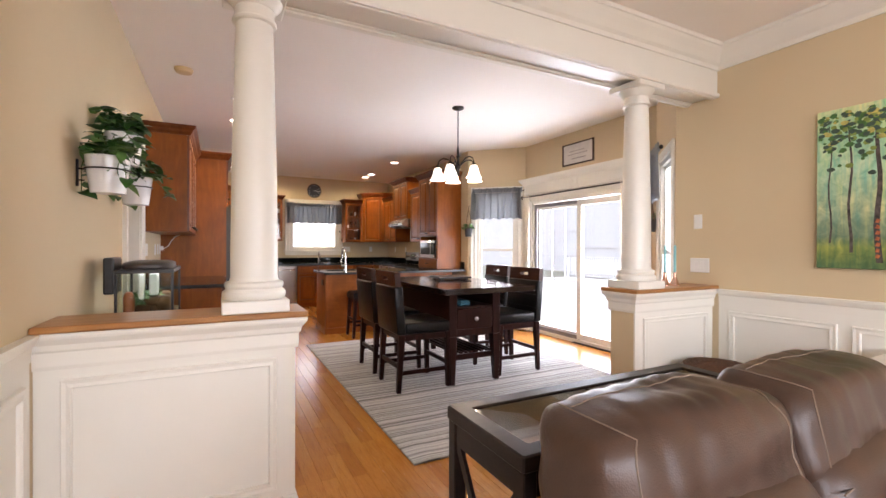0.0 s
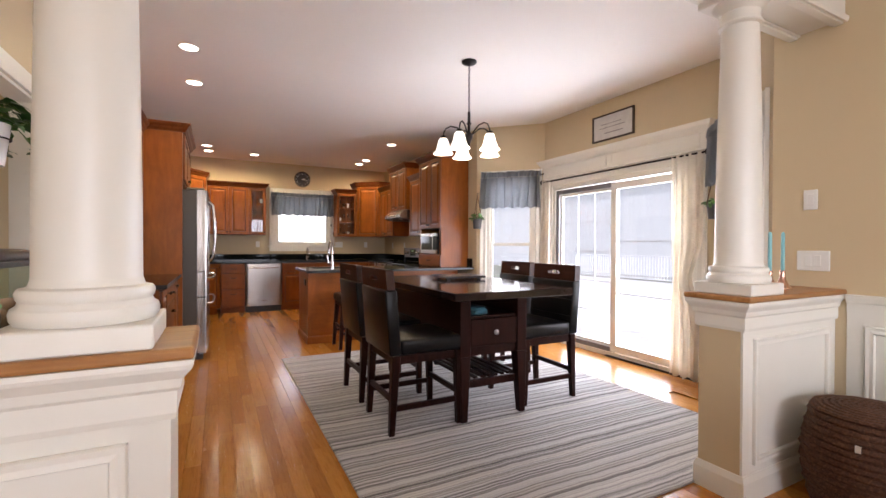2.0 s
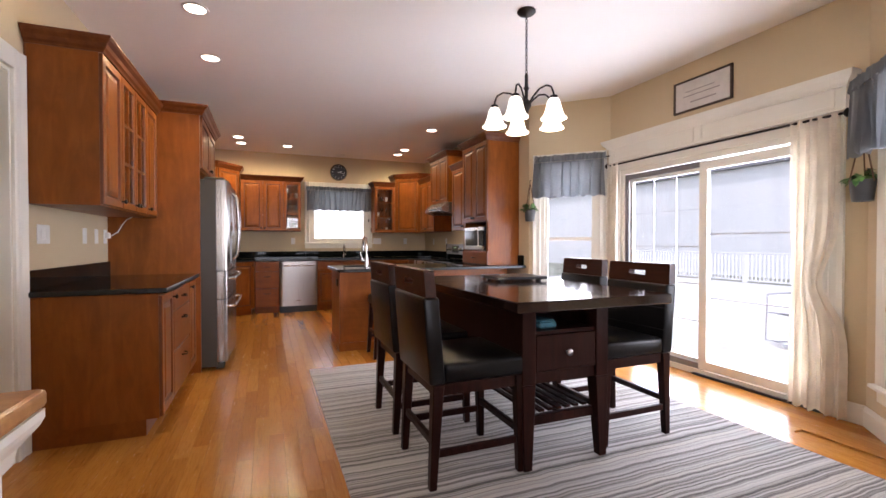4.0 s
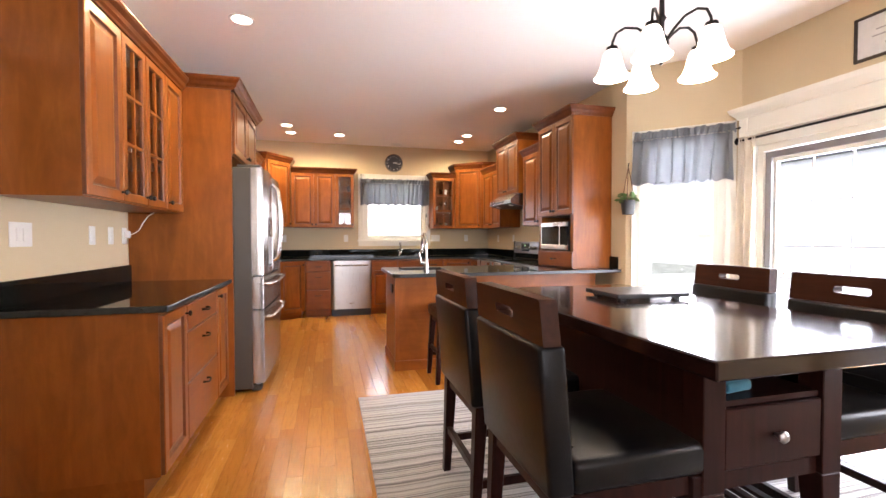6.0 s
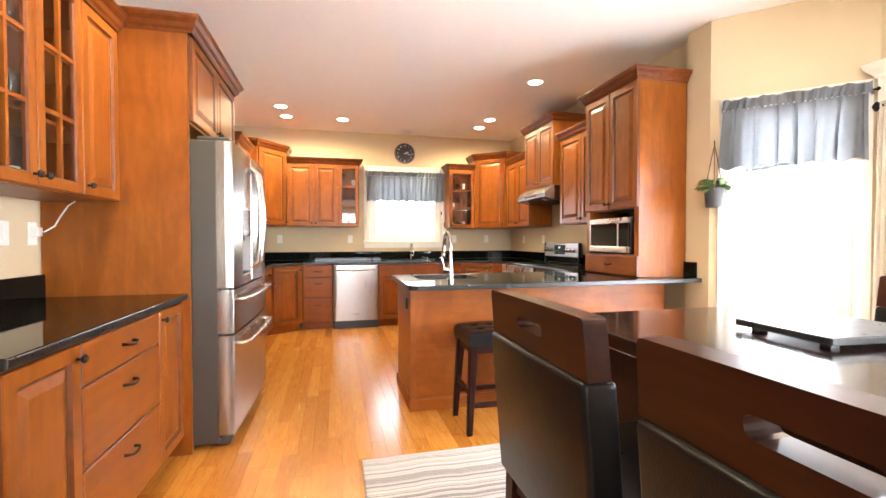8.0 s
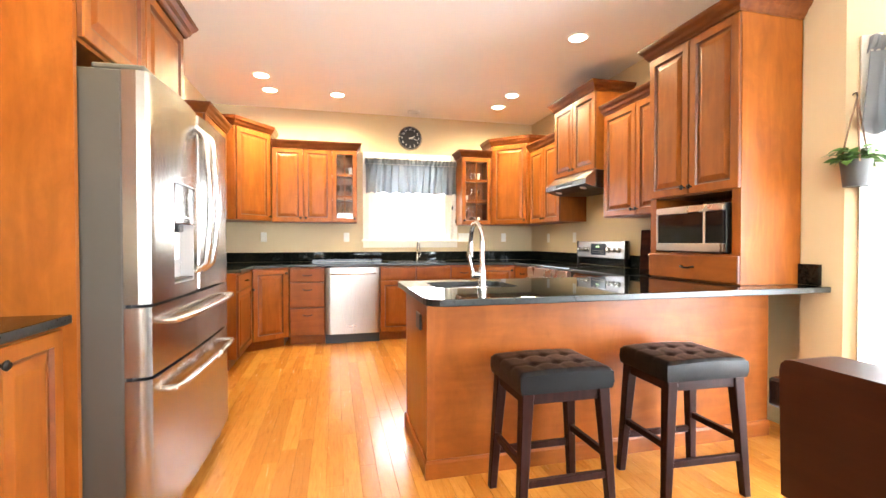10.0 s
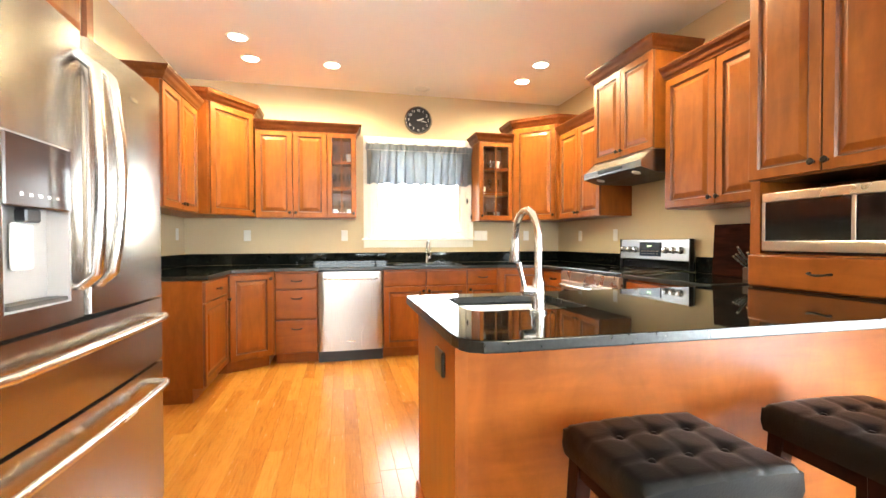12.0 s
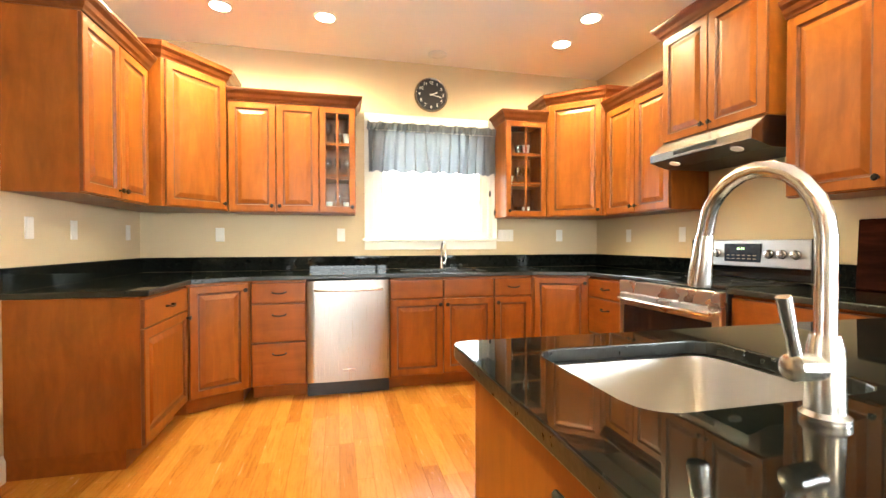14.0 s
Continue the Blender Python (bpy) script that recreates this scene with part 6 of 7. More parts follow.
# framed sign over the patio door
t = thing("framed_sign", along(C2, C3, 0.835) @ pose(0, -0.001, 2.525), "white framed sign in a rustic wooden frame", "sign")
GREYWOOD = wood("weathered_wood", ((0.05, 0.035, 0.028), (0.09, 0.065, 0.05), (0.14, 0.10, 0.08)), 0.6, grain=(1.1, 14, 14), coat=0.0)
part("board", boxed(0.02, 0.54, -0.012, 0.0, -0.13, 0.13), plain("white_board", (0.66, 0.63, 0.60), 0.7, var=0.08, scale=12), t)
frame_of("sign_frame", 0.56, 0.29, 0.018, 0.024, GREYWOOD, t, pose(0, 0, -0.145))
INK = plain("grey_ink", (0.36, 0.33, 0.32), 0.8)
for z, x0, x1, h in ((0.035, 0.12, 0.40, 0.008), (-0.005, 0.10, 0.45, 0.009), (-0.065, 0.17, 0.42, 0.012)):
    part("text_line", boxed(x0, x1, -0.0135, -0.0122, z - h / 2, z + h / 2), INK, t)


# curtains and valances
def gathered(w, z0, z1, amp, waves, seed, n=None, thickness=0.004, over=0.0, tie=None):
    """Hanging cloth in folds over a width; local x along it, front towards -y. over: how far the pleats fold back
    over themselves; tie: (z, share of the width left there) of a tie-back."""
    r = random.Random(seed)
    ph = [r.uniform(0, 6.28) for _ in range(4)]
    n = n or waves * 9
    rows = 24 if tie else 12
    bm = bmesh.new()
    grid = []
    for j in range(rows + 1):
        f = j / rows
        z = z1 + (z0 - z1) * f
        row = []
        for i in range(n + 1):
            u = i / n
            x = w * u + 0.008 * math.sin(9 * u + ph[0] + 2 * f)
            p = waves * 2 * math.pi * u
            a = amp * (0.45 + 0.55 * f)
            q = p + 1.6 * math.sin(4.1 * u + ph[1]) + 0.9 * math.sin(11 * u + ph[3]) + 0.5 * f
            swell = 0.65 + 0.5 * math.sin(7.3 * u + ph[2]) ** 2
            y = -a * swell * math.sin(q) - 0.35 * a * math.sin(2.3 * q + ph[2] + 1.4 * f)
            zz = z + (0.012 * math.sin(1.7 * p + ph[3]) if j == rows else (0.006 * math.sin(0.37 * q + ph[0]) + 0.004 * math.sin(0.83 * q + ph[1]) + r.uniform(-0.0015, 0.0015)) if j == 0 and z1 - z0 < 0.1 else 0.0)
            if over:
                x += over * (0.5 + 0.5 * f) * swell * w / (2 * math.pi * waves) * math.sin(q + 1.57)
            if tie:
                k = math.exp(-((zz - tie[0]) / 0.22) ** 2)
                x = w * 0.15 + (x - w * 0.15) * (1 - k * (1 - tie[1])) if zz > tie[0] else w * 0.15 + (x - w * 0.15) * (tie[1] + (1.25 - tie[1]) * (1 - k))
            row.append(bm.verts.new((x, y - 0.004, zz)))
        grid.append(row)
    behind = [[bm.verts.new((v.co.x, v.co.y + thickness, v.co.z)) for v in row] for row in grid]
    for g in (grid, behind):
        for a, b in zip(g, g[1:]):
            for i in range(n):
                bm.faces.new((a[i], a[i + 1], b[i + 1], b[i]))
    rim = grid[0] + [row[-1] for row in grid[1:]] + grid[-1][-2::-1] + [row[0] for row in grid[-2:0:-1]]
    rim2 = behind[0] + [row[-1] for row in behind[1:]] + behind[-1][-2::-1] + [row[0] for row in behind[-2:0:-1]]
    for i in range(len(rim)):
        bm.faces.new((rim[i], rim[(i + 1) % len(rim)], rim2[(i + 1) % len(rim)], rim2[i]))
    return bm


def valance(m, w, z0, z1, seed, label, finial=True):
    t = thing("valance", m, label, "valance", "slate blue valances")
    part("cloth", gathered(w, z0, z1 - 0.045, 0.030, max(6, int(w / 0.10)), seed, over=1.5, n=max(6, int(w / 0.10)) * 14), BLUE, t, smooth=True)
    part("ruffle", gathered(w + 0.01, z1 - 0.043, z1 + 0.03, 0.012, max(8, int(w / 0.05)), seed + 1), BLUE, t, smooth=True)
    bm = bmesh.new()
    tube(bm, [(0.01, 0.018, z1 - 0.02), (w + (0.03 if finial else -0.01), 0.018, z1 - 0.02)], 0.006, 10)
    rod_ob = part("rod", bm, BLACKMETAL, t, smooth=True)
    if finial:
        bm = bmesh.new()
        lathe(bm, [(0.004, -0.02), (0.014, -0.012), (0.02, 0), (0.014, 0.012), (0.004, 0.02)], 12)
        part("finial", bm, BLACKMETAL, rod_ob, smooth=True, at=pose(w + 0.04, 0.018, z1 - 0.02))
    return t


valance(along((-0.09, BY), (KX, BY), 1.828) @ pose(0, -0.055, 0), 1.235, 1.80, 2.215, 3, "gathered slate blue valance over the sink window", False)
valance(along(C1, C2, 0.07) @ pose(0, -0.06, 0), 0.80, 1.72, 2.17, 7, "gathered slate blue valance over the bay window")
valance(along(C3, C4, 0.10) @ pose(0, -0.13, 0), 0.90, 1.72, 2.17, 11, "gathered slate blue valance over the bay window")
t = thing("curtain_rod", along(C2, C3, 0.0), "thin black curtain rod across the patio door", "curtain rod")
bm = bmesh.new()
tube(bm, [(0.04, -0.085, 2.03), (2.20, -0.085, 2.03)], 0.009, 10)
part("rod", bm, BLACKMETAL, t, smooth=True)
for x in (0.035, 2.205):
    bm = bmesh.new()
    lathe(bm, [(0.004, -0.03), (0.016, -0.018), (0.022, 0), (0.016, 0.018), (0.004, 0.03)], 12)
    part("finial", bm, BLACKMETAL, t, smooth=True, at=pose(x, -0.085, 2.03))
for x, w, seed in ((0.03, 0.18, 21), (1.88, 0.28, 22)):
    tagged(single("curtain", gathered(w, 0.03, 2.045, 0.028, 4 if w < 0.2 else 5, seed, tie=None if w < 0.2 else (0.92, 0.6)), CREAM, "long cream curtain panel drawn aside", "curtain", "cream curtains", True, at=along(C2, C3, x) @ pose(0, -0.085, 0)))

# cord weights hanging beside the sink window
for x, z in ((2.915, 1.62), (2.965, 1.44)):
    t = thing("blind_cord", pose(x, BY - 0.0235, z), "black blind cord toggle beside the window", "cord", "cord toggles")
    bm = bmesh.new()
    tube(bm, [(0, -0.004, 0.03), (0, -0.004, 0.26)], 0.0012, 5)
    part("cord", bm, PLASTIC, t)
    bm = bmesh.new()
    tube(bm, [(0, -0.011, -0.03), (0, -0.012, -0.02), (0, -0.013, 0.0), (0, -0.012, 0.022), (0, -0.010, 0.034)], [0.003, 0.008, 0.011, 0.008, 0.003], 10)
    part("toggle", bm, BLACKPLASTIC, t, smooth=True)


# ---- living room ----
def soft_block(bm, nx, ny, nz, fn):
    """A closed grid box mapped through fn(u, v, w), each from -1 to 1."""
    pts = {}

    def vert(i, j, k):
        key = (i, j, k)
        if key not in pts:
            pts[key] = bm.verts.new(fn(2 * i / nx - 1, 2 * j / ny - 1, 2 * k / nz - 1))
        return pts[key]

    for i in range(nx):
        for j in range(ny):
            for k in (0, nz):
                bm.faces.new((vert(i, j, k), vert(i + 1, j, k), vert(i + 1, j + 1, k), vert(i, j + 1, k)))
        for k in range(nz):
            for j in (0, ny):
                bm.faces.new((vert(i, j, k), vert(i + 1, j, k), vert(i + 1, j, k + 1), vert(i, j, k + 1)))
    for j in range(ny):
        for k in range(nz):
            for i in (0, nx):
                bm.faces.new((vert(i, j, k), vert(i, j + 1, k), vert(i, j + 1, k + 1), vert(i, j, k + 1)))


def padded(cx, cy, cz, lx, ly, lz, power=4.0, wrinkle=0.006, seed=0, lean=0.0, pucker=0.0):
    """The surface of a puffy cushion, as a function of a point on a cube from -1 to 1."""
    off = Vector((seed * 3.1, seed * 1.7, 0))

    def fn(u, v, w):
        p = Vector((u, v, w))
        m = max(abs(u), abs(v), abs(w))
        ln = (abs(u) ** power + abs(v) ** power + abs(w) ** power) ** (1 / power)
        p *= m / ln if ln else 1
        q = Vector((p.x * lx / 2, p.y * ly / 2, p.z * lz / 2))
        q += q.normalized() * wrinkle * noise.noise(Vector((q.x * 5, q.y * 9, q.z * 11)) + off)
        if pucker:
            q += q.normalized() * pucker * noise.noise(Vector((q.x * 24, q.y * 5, q.z * 5)) + off)
        return (cx + q.x, cy + q.y + lean * q.z, cz + q.z)

    return fn


def pillow(cx, cy, cz, lx, ly, lz, power=4.0, wrinkle=0.006, seed=0, lean=0.0, n=(22, 14, 18), pucker=0.0):
    """A puffy cushion: a rounded block with soft wrinkles, leaning along y with its height."""
    bm = bmesh.new()
    soft_block(bm, *n, padded(cx, cy, cz, lx, ly, lz, power, wrinkle, seed, lean, pucker))
    return bm


PALE_THREAD = plain("pale_thread", (0.17, 0.125, 0.09), 0.8)
# reclining sofa, seen over its seats: it faces -y
t = thing("sofa", pose(0.925, 0, 0.0), "brown leather reclining sofa with contrast stitching", "sofa")
part("base", boxed(0.04, 1.54, 0.12, 1.12, 0.04, 0.34, 0.03, 2), BROWN_LEATHER, t, smooth=True)
for x in (0.10, 1.42):
    for y in (0.2, 1.06):
        part("foot", boxed(x, x + 0.06, y, y + 0.06, 0.0, 0.042), BLACKPLASTIC, t)
part("arm", pillow(0.02, 0.62, 0.36, 0.24, 1.0, 0.62, 5, 0.008, 1), BROWN_LEATHER, t, "padded leather arm", True)
part("arm", pillow(1.57, 0.62, 0.36, 0.24, 1.0, 0.62, 5, 0.008, 2), BROWN_LEATHER, t, "padded leather arm", True)
for k, (x, w) in enumerate(((0.408, 0.645), (1.052, 0.63))):
    part("seat", pillow(x, 0.48, 0.40, w, 0.74, 0.20, 5, 0.008, 3 + k), BROWN_LEATHER, t, "padded leather seat", True)
    lo = part("backrest", pillow(x, 0.925, 0.55, w, 0.28, 0.46, 4.5, 0.012, 6 + k, 0.22), BROWN_LEATHER, t, "padded leather back", True)
    hi = part("headrest", pillow(x, 1.005, 0.790, w + 0.012, 0.25, 0.29, 5.0, 0.016, 9 + k, 0.22, (50, 20, 20), 0.008), BROWN_LEATHER, t, "puffed leather headrest", True)
    skin = padded(x, 1.005, 0.790, w + 0.012, 0.25, 0.29, 5.0, 0.016, 9 + k, 0.22, 0.008)
    bm = bmesh.new()
    tube(bm, [skin(-0.8 + 1.6 * j / 24, 0.35, 1.0) for j in range(25)], 0.0022, 6)
    part("stitching", bm, PALE_THREAD, hi, "pale contrast stitching")
    for u in (-0.84, 0.84):
        bm = bmesh.new()
        tube(bm, [skin(u, 1 - j / 6, 1.0) for j in range(12)] + [skin(u, -1.0, 1 - j / 6) for j in range(10)], 0.0022, 6)
        part("stitching", bm, PALE_THREAD, hi, "pale contrast stitching")
    bm = bmesh.new()
    tube(bm, [(x - w / 2 + 0.03 + (w - 0.06) * j / 10, 0.838 + 0.003 * math.sin(j * 2.1), 0.70 + 0.004 * math.sin(j * 1.3)) for j in range(11)], 0.003, 6)
    part("stitching", bm, PALE_THREAD, lo, "pale contrast stitching")

# sofa table with a glass top behind the sofa
t = thing("sofa_table", pose(1.067, 1.222, 0.0), "black-brown sofa table with a glass inset top and crossed ends", "table")
X, Y, Z = 1.165, 0.40, 0.76
bm = bmesh.new()
vs = []
for z in (Z - 0.045, Z):
    for inset in (0.0, 0.06):
        vs.append([bm.verts.new(p) for p in ((inset, inset, z), (X - inset, inset, z), (X - inset, Y - inset, z), (inset, Y - inset, z))])
for a, b in ((0, 2), (2, 3), (3, 1), (1, 0)):
    for i in range(4):
        bm.faces.new((vs[a][i], vs[a][(i + 1) % 4], vs[b][(i + 1) % 4], vs[b][i]))
bmesh.ops.bevel(bm, geom=list(bm.edges), offset=0.004, segments=1, affect="EDGES")
part("top_frame", bm, BLACKWOOD, t)
part("glass_top", boxed(0.056, X - 0.056, 0.056, Y - 0.056, Z - 0.014, Z - 0.006), TABLE_GLASS, t, "smoked glass inset")
part("cross_bar", boxed(X / 2 - 0.025, X / 2 + 0.025, 0.061, Y - 0.061, Z - 0.045, Z - 0.0145), BLACKWOOD, t)
for x in (0.0, X - 0.05):
    for y in (0.0, Y - 0.05):
        part("leg", boxed(x + 0.004, x + 0.046, y + 0.004, y + 0.046, 0, Z - 0.046, 0.003), BLACKWOOD, t)
    part("end_apron", boxed(x + 0.010, x + 0.040, 0.047, Y - 0.047, Z - 0.115, Z - 0.046), BLACKWOOD, t)
    for s in (1, -1):
        bm = bmesh.new()
        ya, yb = (0.05, Y - 0.05) if s > 0 else (Y - 0.05, 0.05)
        d = Vector((0, yb - ya, Z - 0.115 - 0.16))
        nrm = Vector((0, -d.z, d.y)).normalized() * 0.014
        xs = (x + 0.012, x + 0.024) if s > 0 else (x + 0.026, x + 0.038)
        c = [Vector((0, ya, 0.16)), Vector((0, yb, Z - 0.115))]
        loops = [[bm.verts.new((xx, p.y + q.y, p.z + q.z)) for xx, q in ((xs[0], nrm), (xs[1], nrm), (xs[1], -nrm), (xs[0], -nrm))] for p in c]
        for i in range(4):
            bm.faces.new((loops[0][i], loops[0][(i + 1) % 4], loops[1][(i + 1) % 4], loops[1][i]))
        bm.faces.new(loops[0])
        bm.faces.new(loops[1])
        part("end_brace", bm, BLACKWOOD, t)
part("long_apron", boxed(0.05, X - 0.05, 0.010, 0.036, Z - 0.115, Z - 0.046), BLACKWOOD, t)
part("long_apron", boxed(0.05, X - 0.05, Y - 0.036, Y - 0.010, Z - 0.115, Z - 0.046), BLACKWOOD, t)
part("shelf", boxed(0.047, X - 0.047, 0.03, Y - 0.03, 0.13, 0.155, 0.003), BLACKWOOD, t)

# seagrass basket in rows of thick rope
t = thing("woven_basket", pose(3.49, 2.19, 0.0), "round dark seagrass basket with a lid", "basket")
for k in range(15):
    r = 0.195 + 0.045 * math.sin(math.pi * (k + 1.5) / 17)
    bm = bmesh.new()
    n = 56
    loops = []
    for i in range(n):
        a = 2 * math.pi * i / n
        rr = r + 0.004 * math.sin(14 * a + k * math.pi) + 0.002 * math.sin(23 * a + k)
        loops.append([bm.verts.new((( rr + 0.0155 * math.cos(q)) * math.cos(a), (rr + 0.0155 * math.cos(q)) * math.sin(a), 0.018 + 0.029 * k + 0.0165 * math.sin(q))) for q in [2 * math.pi * j / 7 for j in range(7)]])
    for i in range(n):
        p, q = loops[i], loops[(i + 1) % n]
        for j in range(7):
            bm.faces.new((p[j], p[(j + 1) % 7], q[(j + 1) % 7], q[j]))
    part("rope_row", bm, WICKER, t, smooth=True)
for k in range(9):
    r = 0.205 - 0.024 * k
    bm = bmesh.new()
    n = 48
    loops = []
    for i in range(n):
        a = 2 * math.pi * i / n
        rr = r + 0.003 * math.sin(13 * a + k * 2)
        loops.append([bm.verts.new(((rr + 0.013 * math.cos(q)) * math.cos(a), (rr + 0.013 * math.cos(q)) * math.sin(a), 0.452 + 0.004 * min(k, 4) + 0.011 * math.sin(q))) for q in [2 * math.pi * j / 6 for j in range(6)]])
    for i in range(n):
        p, q = loops[i], loops[(i + 1) % n]
        for j in range(6):
            bm.faces.new((p[j], p[(j + 1) % 6], q[(j + 1) % 6], q[j]))
    part("lid_coil", bm, WICKER, t, smooth=True)
part("tag", boxed(-0.243, -0.238, -0.05, -0.03, 0.33, 0.36), PLASTIC, t)

# white side cabinet beside the sofa
t = thing("side_cabinet", pose(3.44, 0.93, 0.0), "small white painted side cabinet", "cabinet")
part("body", boxed(0.0, 0.42, 0.0, 0.46, 0.06, 0.655), WHITE, t)
part("top", boxed(-0.02, 0.43, -0.02, 0.48, 0.656, 0.685, 0.006, 2), WHITE, t)
for x in (0.0, 0.37):
    for y in (0.0, 0.41):
        part("foot", boxed(x, x + 0.05, y, y + 0.05, 0, 0.0598), WHITE, t)
frame_of("side_panel", 0.36, 0.47, 0.05, 0.012, WHITE, t, Matrix.Translation((0.39, 0.46, 0.12)) @ Matrix.Rotation(radians(180), 4, "Z"))


# painting of a birch wood on canvas
def canvas_paint():
    m, nt, b = material("painted_canvas", 0.55)
    v = coords(nt)
    sep = nt.nodes.new("ShaderNodeSeparateXYZ")
    nt.links.new(v, sep.inputs[0])
    base = ramp(nt, sep.outputs["Z"], [(0.03, (0.09, 0.15, 0.08)), (0.13, (0.24, 0.27, 0.09)), (0.2, (0.16, 0.22, 0.19)), (0.36, (0.38, 0.42, 0.34)), (0.6, (0.44, 0.60, 0.52)), (0.8, (0.34, 0.54, 0.45)), (1.0, (0.50, 0.60, 0.42))])
    streak = noise_of(nt, coords(nt, (9, 1, 1.2)), 3.0, 4, 0.6, 0.5)
    dabs = noise_of(nt, v, 16, 4, 0.6, 1.0)
    c = mix(nt, "OVERLAY", 0.8, base, ramp(nt, streak, [(0.3, (0.22, 0.42, 0.45)), (0.5, (0.5, 0.52, 0.45)), (0.7, (0.85, 0.72, 0.48))]))
    c = mix(nt, "OVERLAY", 0.5, c, ramp(nt, dabs, [(0.35, (0.2, 0.35, 0.2)), (0.65, (0.75, 0.75, 0.5))]))
    nt.links.new(c, b.inputs["Base Color"])
    bump(nt, b, dabs, 0.5, 0.004)
    return m


t = thing("canvas_painting", placed(RX - 0.001, 1.79, 1.145, "west"), "unframed canvas painting of a green birch wood", "painting")
part("canvas", boxed(0, 0.76, -0.035, 0, 0, 1.0, 0.003), canvas_paint(), t)
BARK = plain("painted_bark", (0.085, 0.07, 0.062), 0.6, var=0.8, scale=45)
EMBER = plain("painted_orange", (0.50, 0.14, 0.05), 0.6, var=0.5, scale=60)
r = random.Random(4)
for i, x in enumerate((0.07, 0.17, 0.30, 0.42, 0.53, 0.66)):
    w = (0.011, 0.017, 0.032, 0.014, 0.022, 0.014)[i]
    z0 = (0.16, 0.10, 0.04, 0.14, 0.07, 0.12)[i]
    bm = bmesh.new()
    prev = None
    for k in range(9):
        z = z0 + (0.90 - z0) * k / 8
        cx = x + 0.008 * math.sin(k * 1.3 + i)
        cur = [bm.verts.new((cx - w / 2 * (1 - 0.5 * k / 8), -0.0358, z)), bm.verts.new((cx + w / 2 * (1 - 0.5 * k / 8), -0.0358, z))]
        if prev:
            bm.faces.new((prev[0], prev[1], cur[1], cur[0]))
        prev = cur
    trunk = part("painted_trunk", bm, BARK, t)
    for k in range(7 if i == 2 else 0):
        bm = bmesh.new()
        zz = 0.07 + 0.035 * k
        bm.faces.new([bm.verts.new((x + dx, -0.0364, zz + dz)) for dx, dz in ((-0.014, 0.0), (0.002 + 0.002 * (k % 3), -0.004), (0.012 - 0.004 * (k % 2), 0.014), (-0.006, 0.022))])
        part("orange_dab", bm, EMBER, trunk)
PAINTLEAF = [plain("painted_leaf_" + n, c, 0.6, var=0.4, scale=20) for n, c in (("green", (0.06, 0.16, 0.04)), ("lime", (0.22, 0.30, 0.06)), ("dark", (0.05, 0.09, 0.06)), ("yellow", (0.50, 0.44, 0.12)))]
for i in range(4):
    bm = bmesh.new()
    for k in range(130 if i < 3 else 26):
        x, z = r.uniform(0.02, 0.74), 0.97 - abs(r.gauss(0, 0.13))
        s = r.uniform(0.008, 0.026)
        a0 = r.uniform(0, 6)
        vs = [bm.verts.new((min(0.755, max(0.005, x + s * r.uniform(0.6, 1.2) * math.cos(a0 + 6.283 * q / 6))), -0.0362 - 0.0002 * i - 0.000004 * k, min(0.995, z + s * 0.7 * math.sin(a0 + 6.283 * q / 6)))) for q in range(6)]
        bm.faces.new(vs)
    tagged(part("painted_leaves", bm, PAINTLEAF[i], t), kind="stuff")

# candlesticks on the low wall
for x, y in ((3.53, 2.63), (3.62, 2.61)):
    t = thing("candlestick", pose(x, y, 0.9785), "flared copper candlestick with an aqua taper candle", "candlestick", "candlesticks on the low wall")
    bm = bmesh.new()
    lathe(bm, [(0.046, 0), (0.046, 0.003), (0.03, 0.02), (0.017, 0.05), (0.012, 0.075), (0.015, 0.095), (0.012, 0.10)], 24)
    part("holder", bm, COPPER, t, smooth=True)
    bm = bmesh.new()
    lathe(bm, [(0.0095, 0.095), (0.0095, 0.30), (0.006, 0.312), (0.001, 0.315)], 14)
    part("candle", bm, AQUA, t, "aqua taper candle", True)


# ---- plants ----
def leaf(bm, p, way, size, roll, mi=0, fold=0.18):
    """A heart-shaped leaf from its stalk end, drooping along way."""
    d = Vector(way).normalized()
    side = d.cross(Vector((0, 0, 1)))
    side = side.normalized() if side.length > 1e-4 else Vector((1, 0, 0))
    up = side.cross(d)
    side, up = side * math.cos(roll) + up * math.sin(roll), up * math.cos(roll) - side * math.sin(roll)
    outline = ((0.0, 0.0), (0.10, 0.30), (0.32, 0.40), (0.62, 0.30), (0.85, 0.14))
    mid = [bm.verts.new(Vector(p) + d * size * a + up * size * 0.10 * math.sin(a * 3.0)) for a in (0.0, 0.10, 0.32, 0.62, 0.85, 1.05)]
    for s in (-1, 1):
        edge = [bm.verts.new(Vector(p) + d * size * (a - (0.08 if k == 1 else 0)) + side * s * size * b + up * size * (fold * b + 0.08 * math.sin(a * 3.0))) for k, (a, b) in enumerate(outline) if k]
        rim = [mid[0], *edge, mid[5]]
        for k in range(5):
            a, b = (mid[k], mid[k + 1])
            c, e = rim[k], rim[k + 1]
            vs = [v for v in (a, c, e, b)]
            uniq = []
            for v in vs:
                if v not in uniq:
                    uniq.append(v)
            if len(uniq) > 2:
                bm.faces.new(uniq).material_index = mi


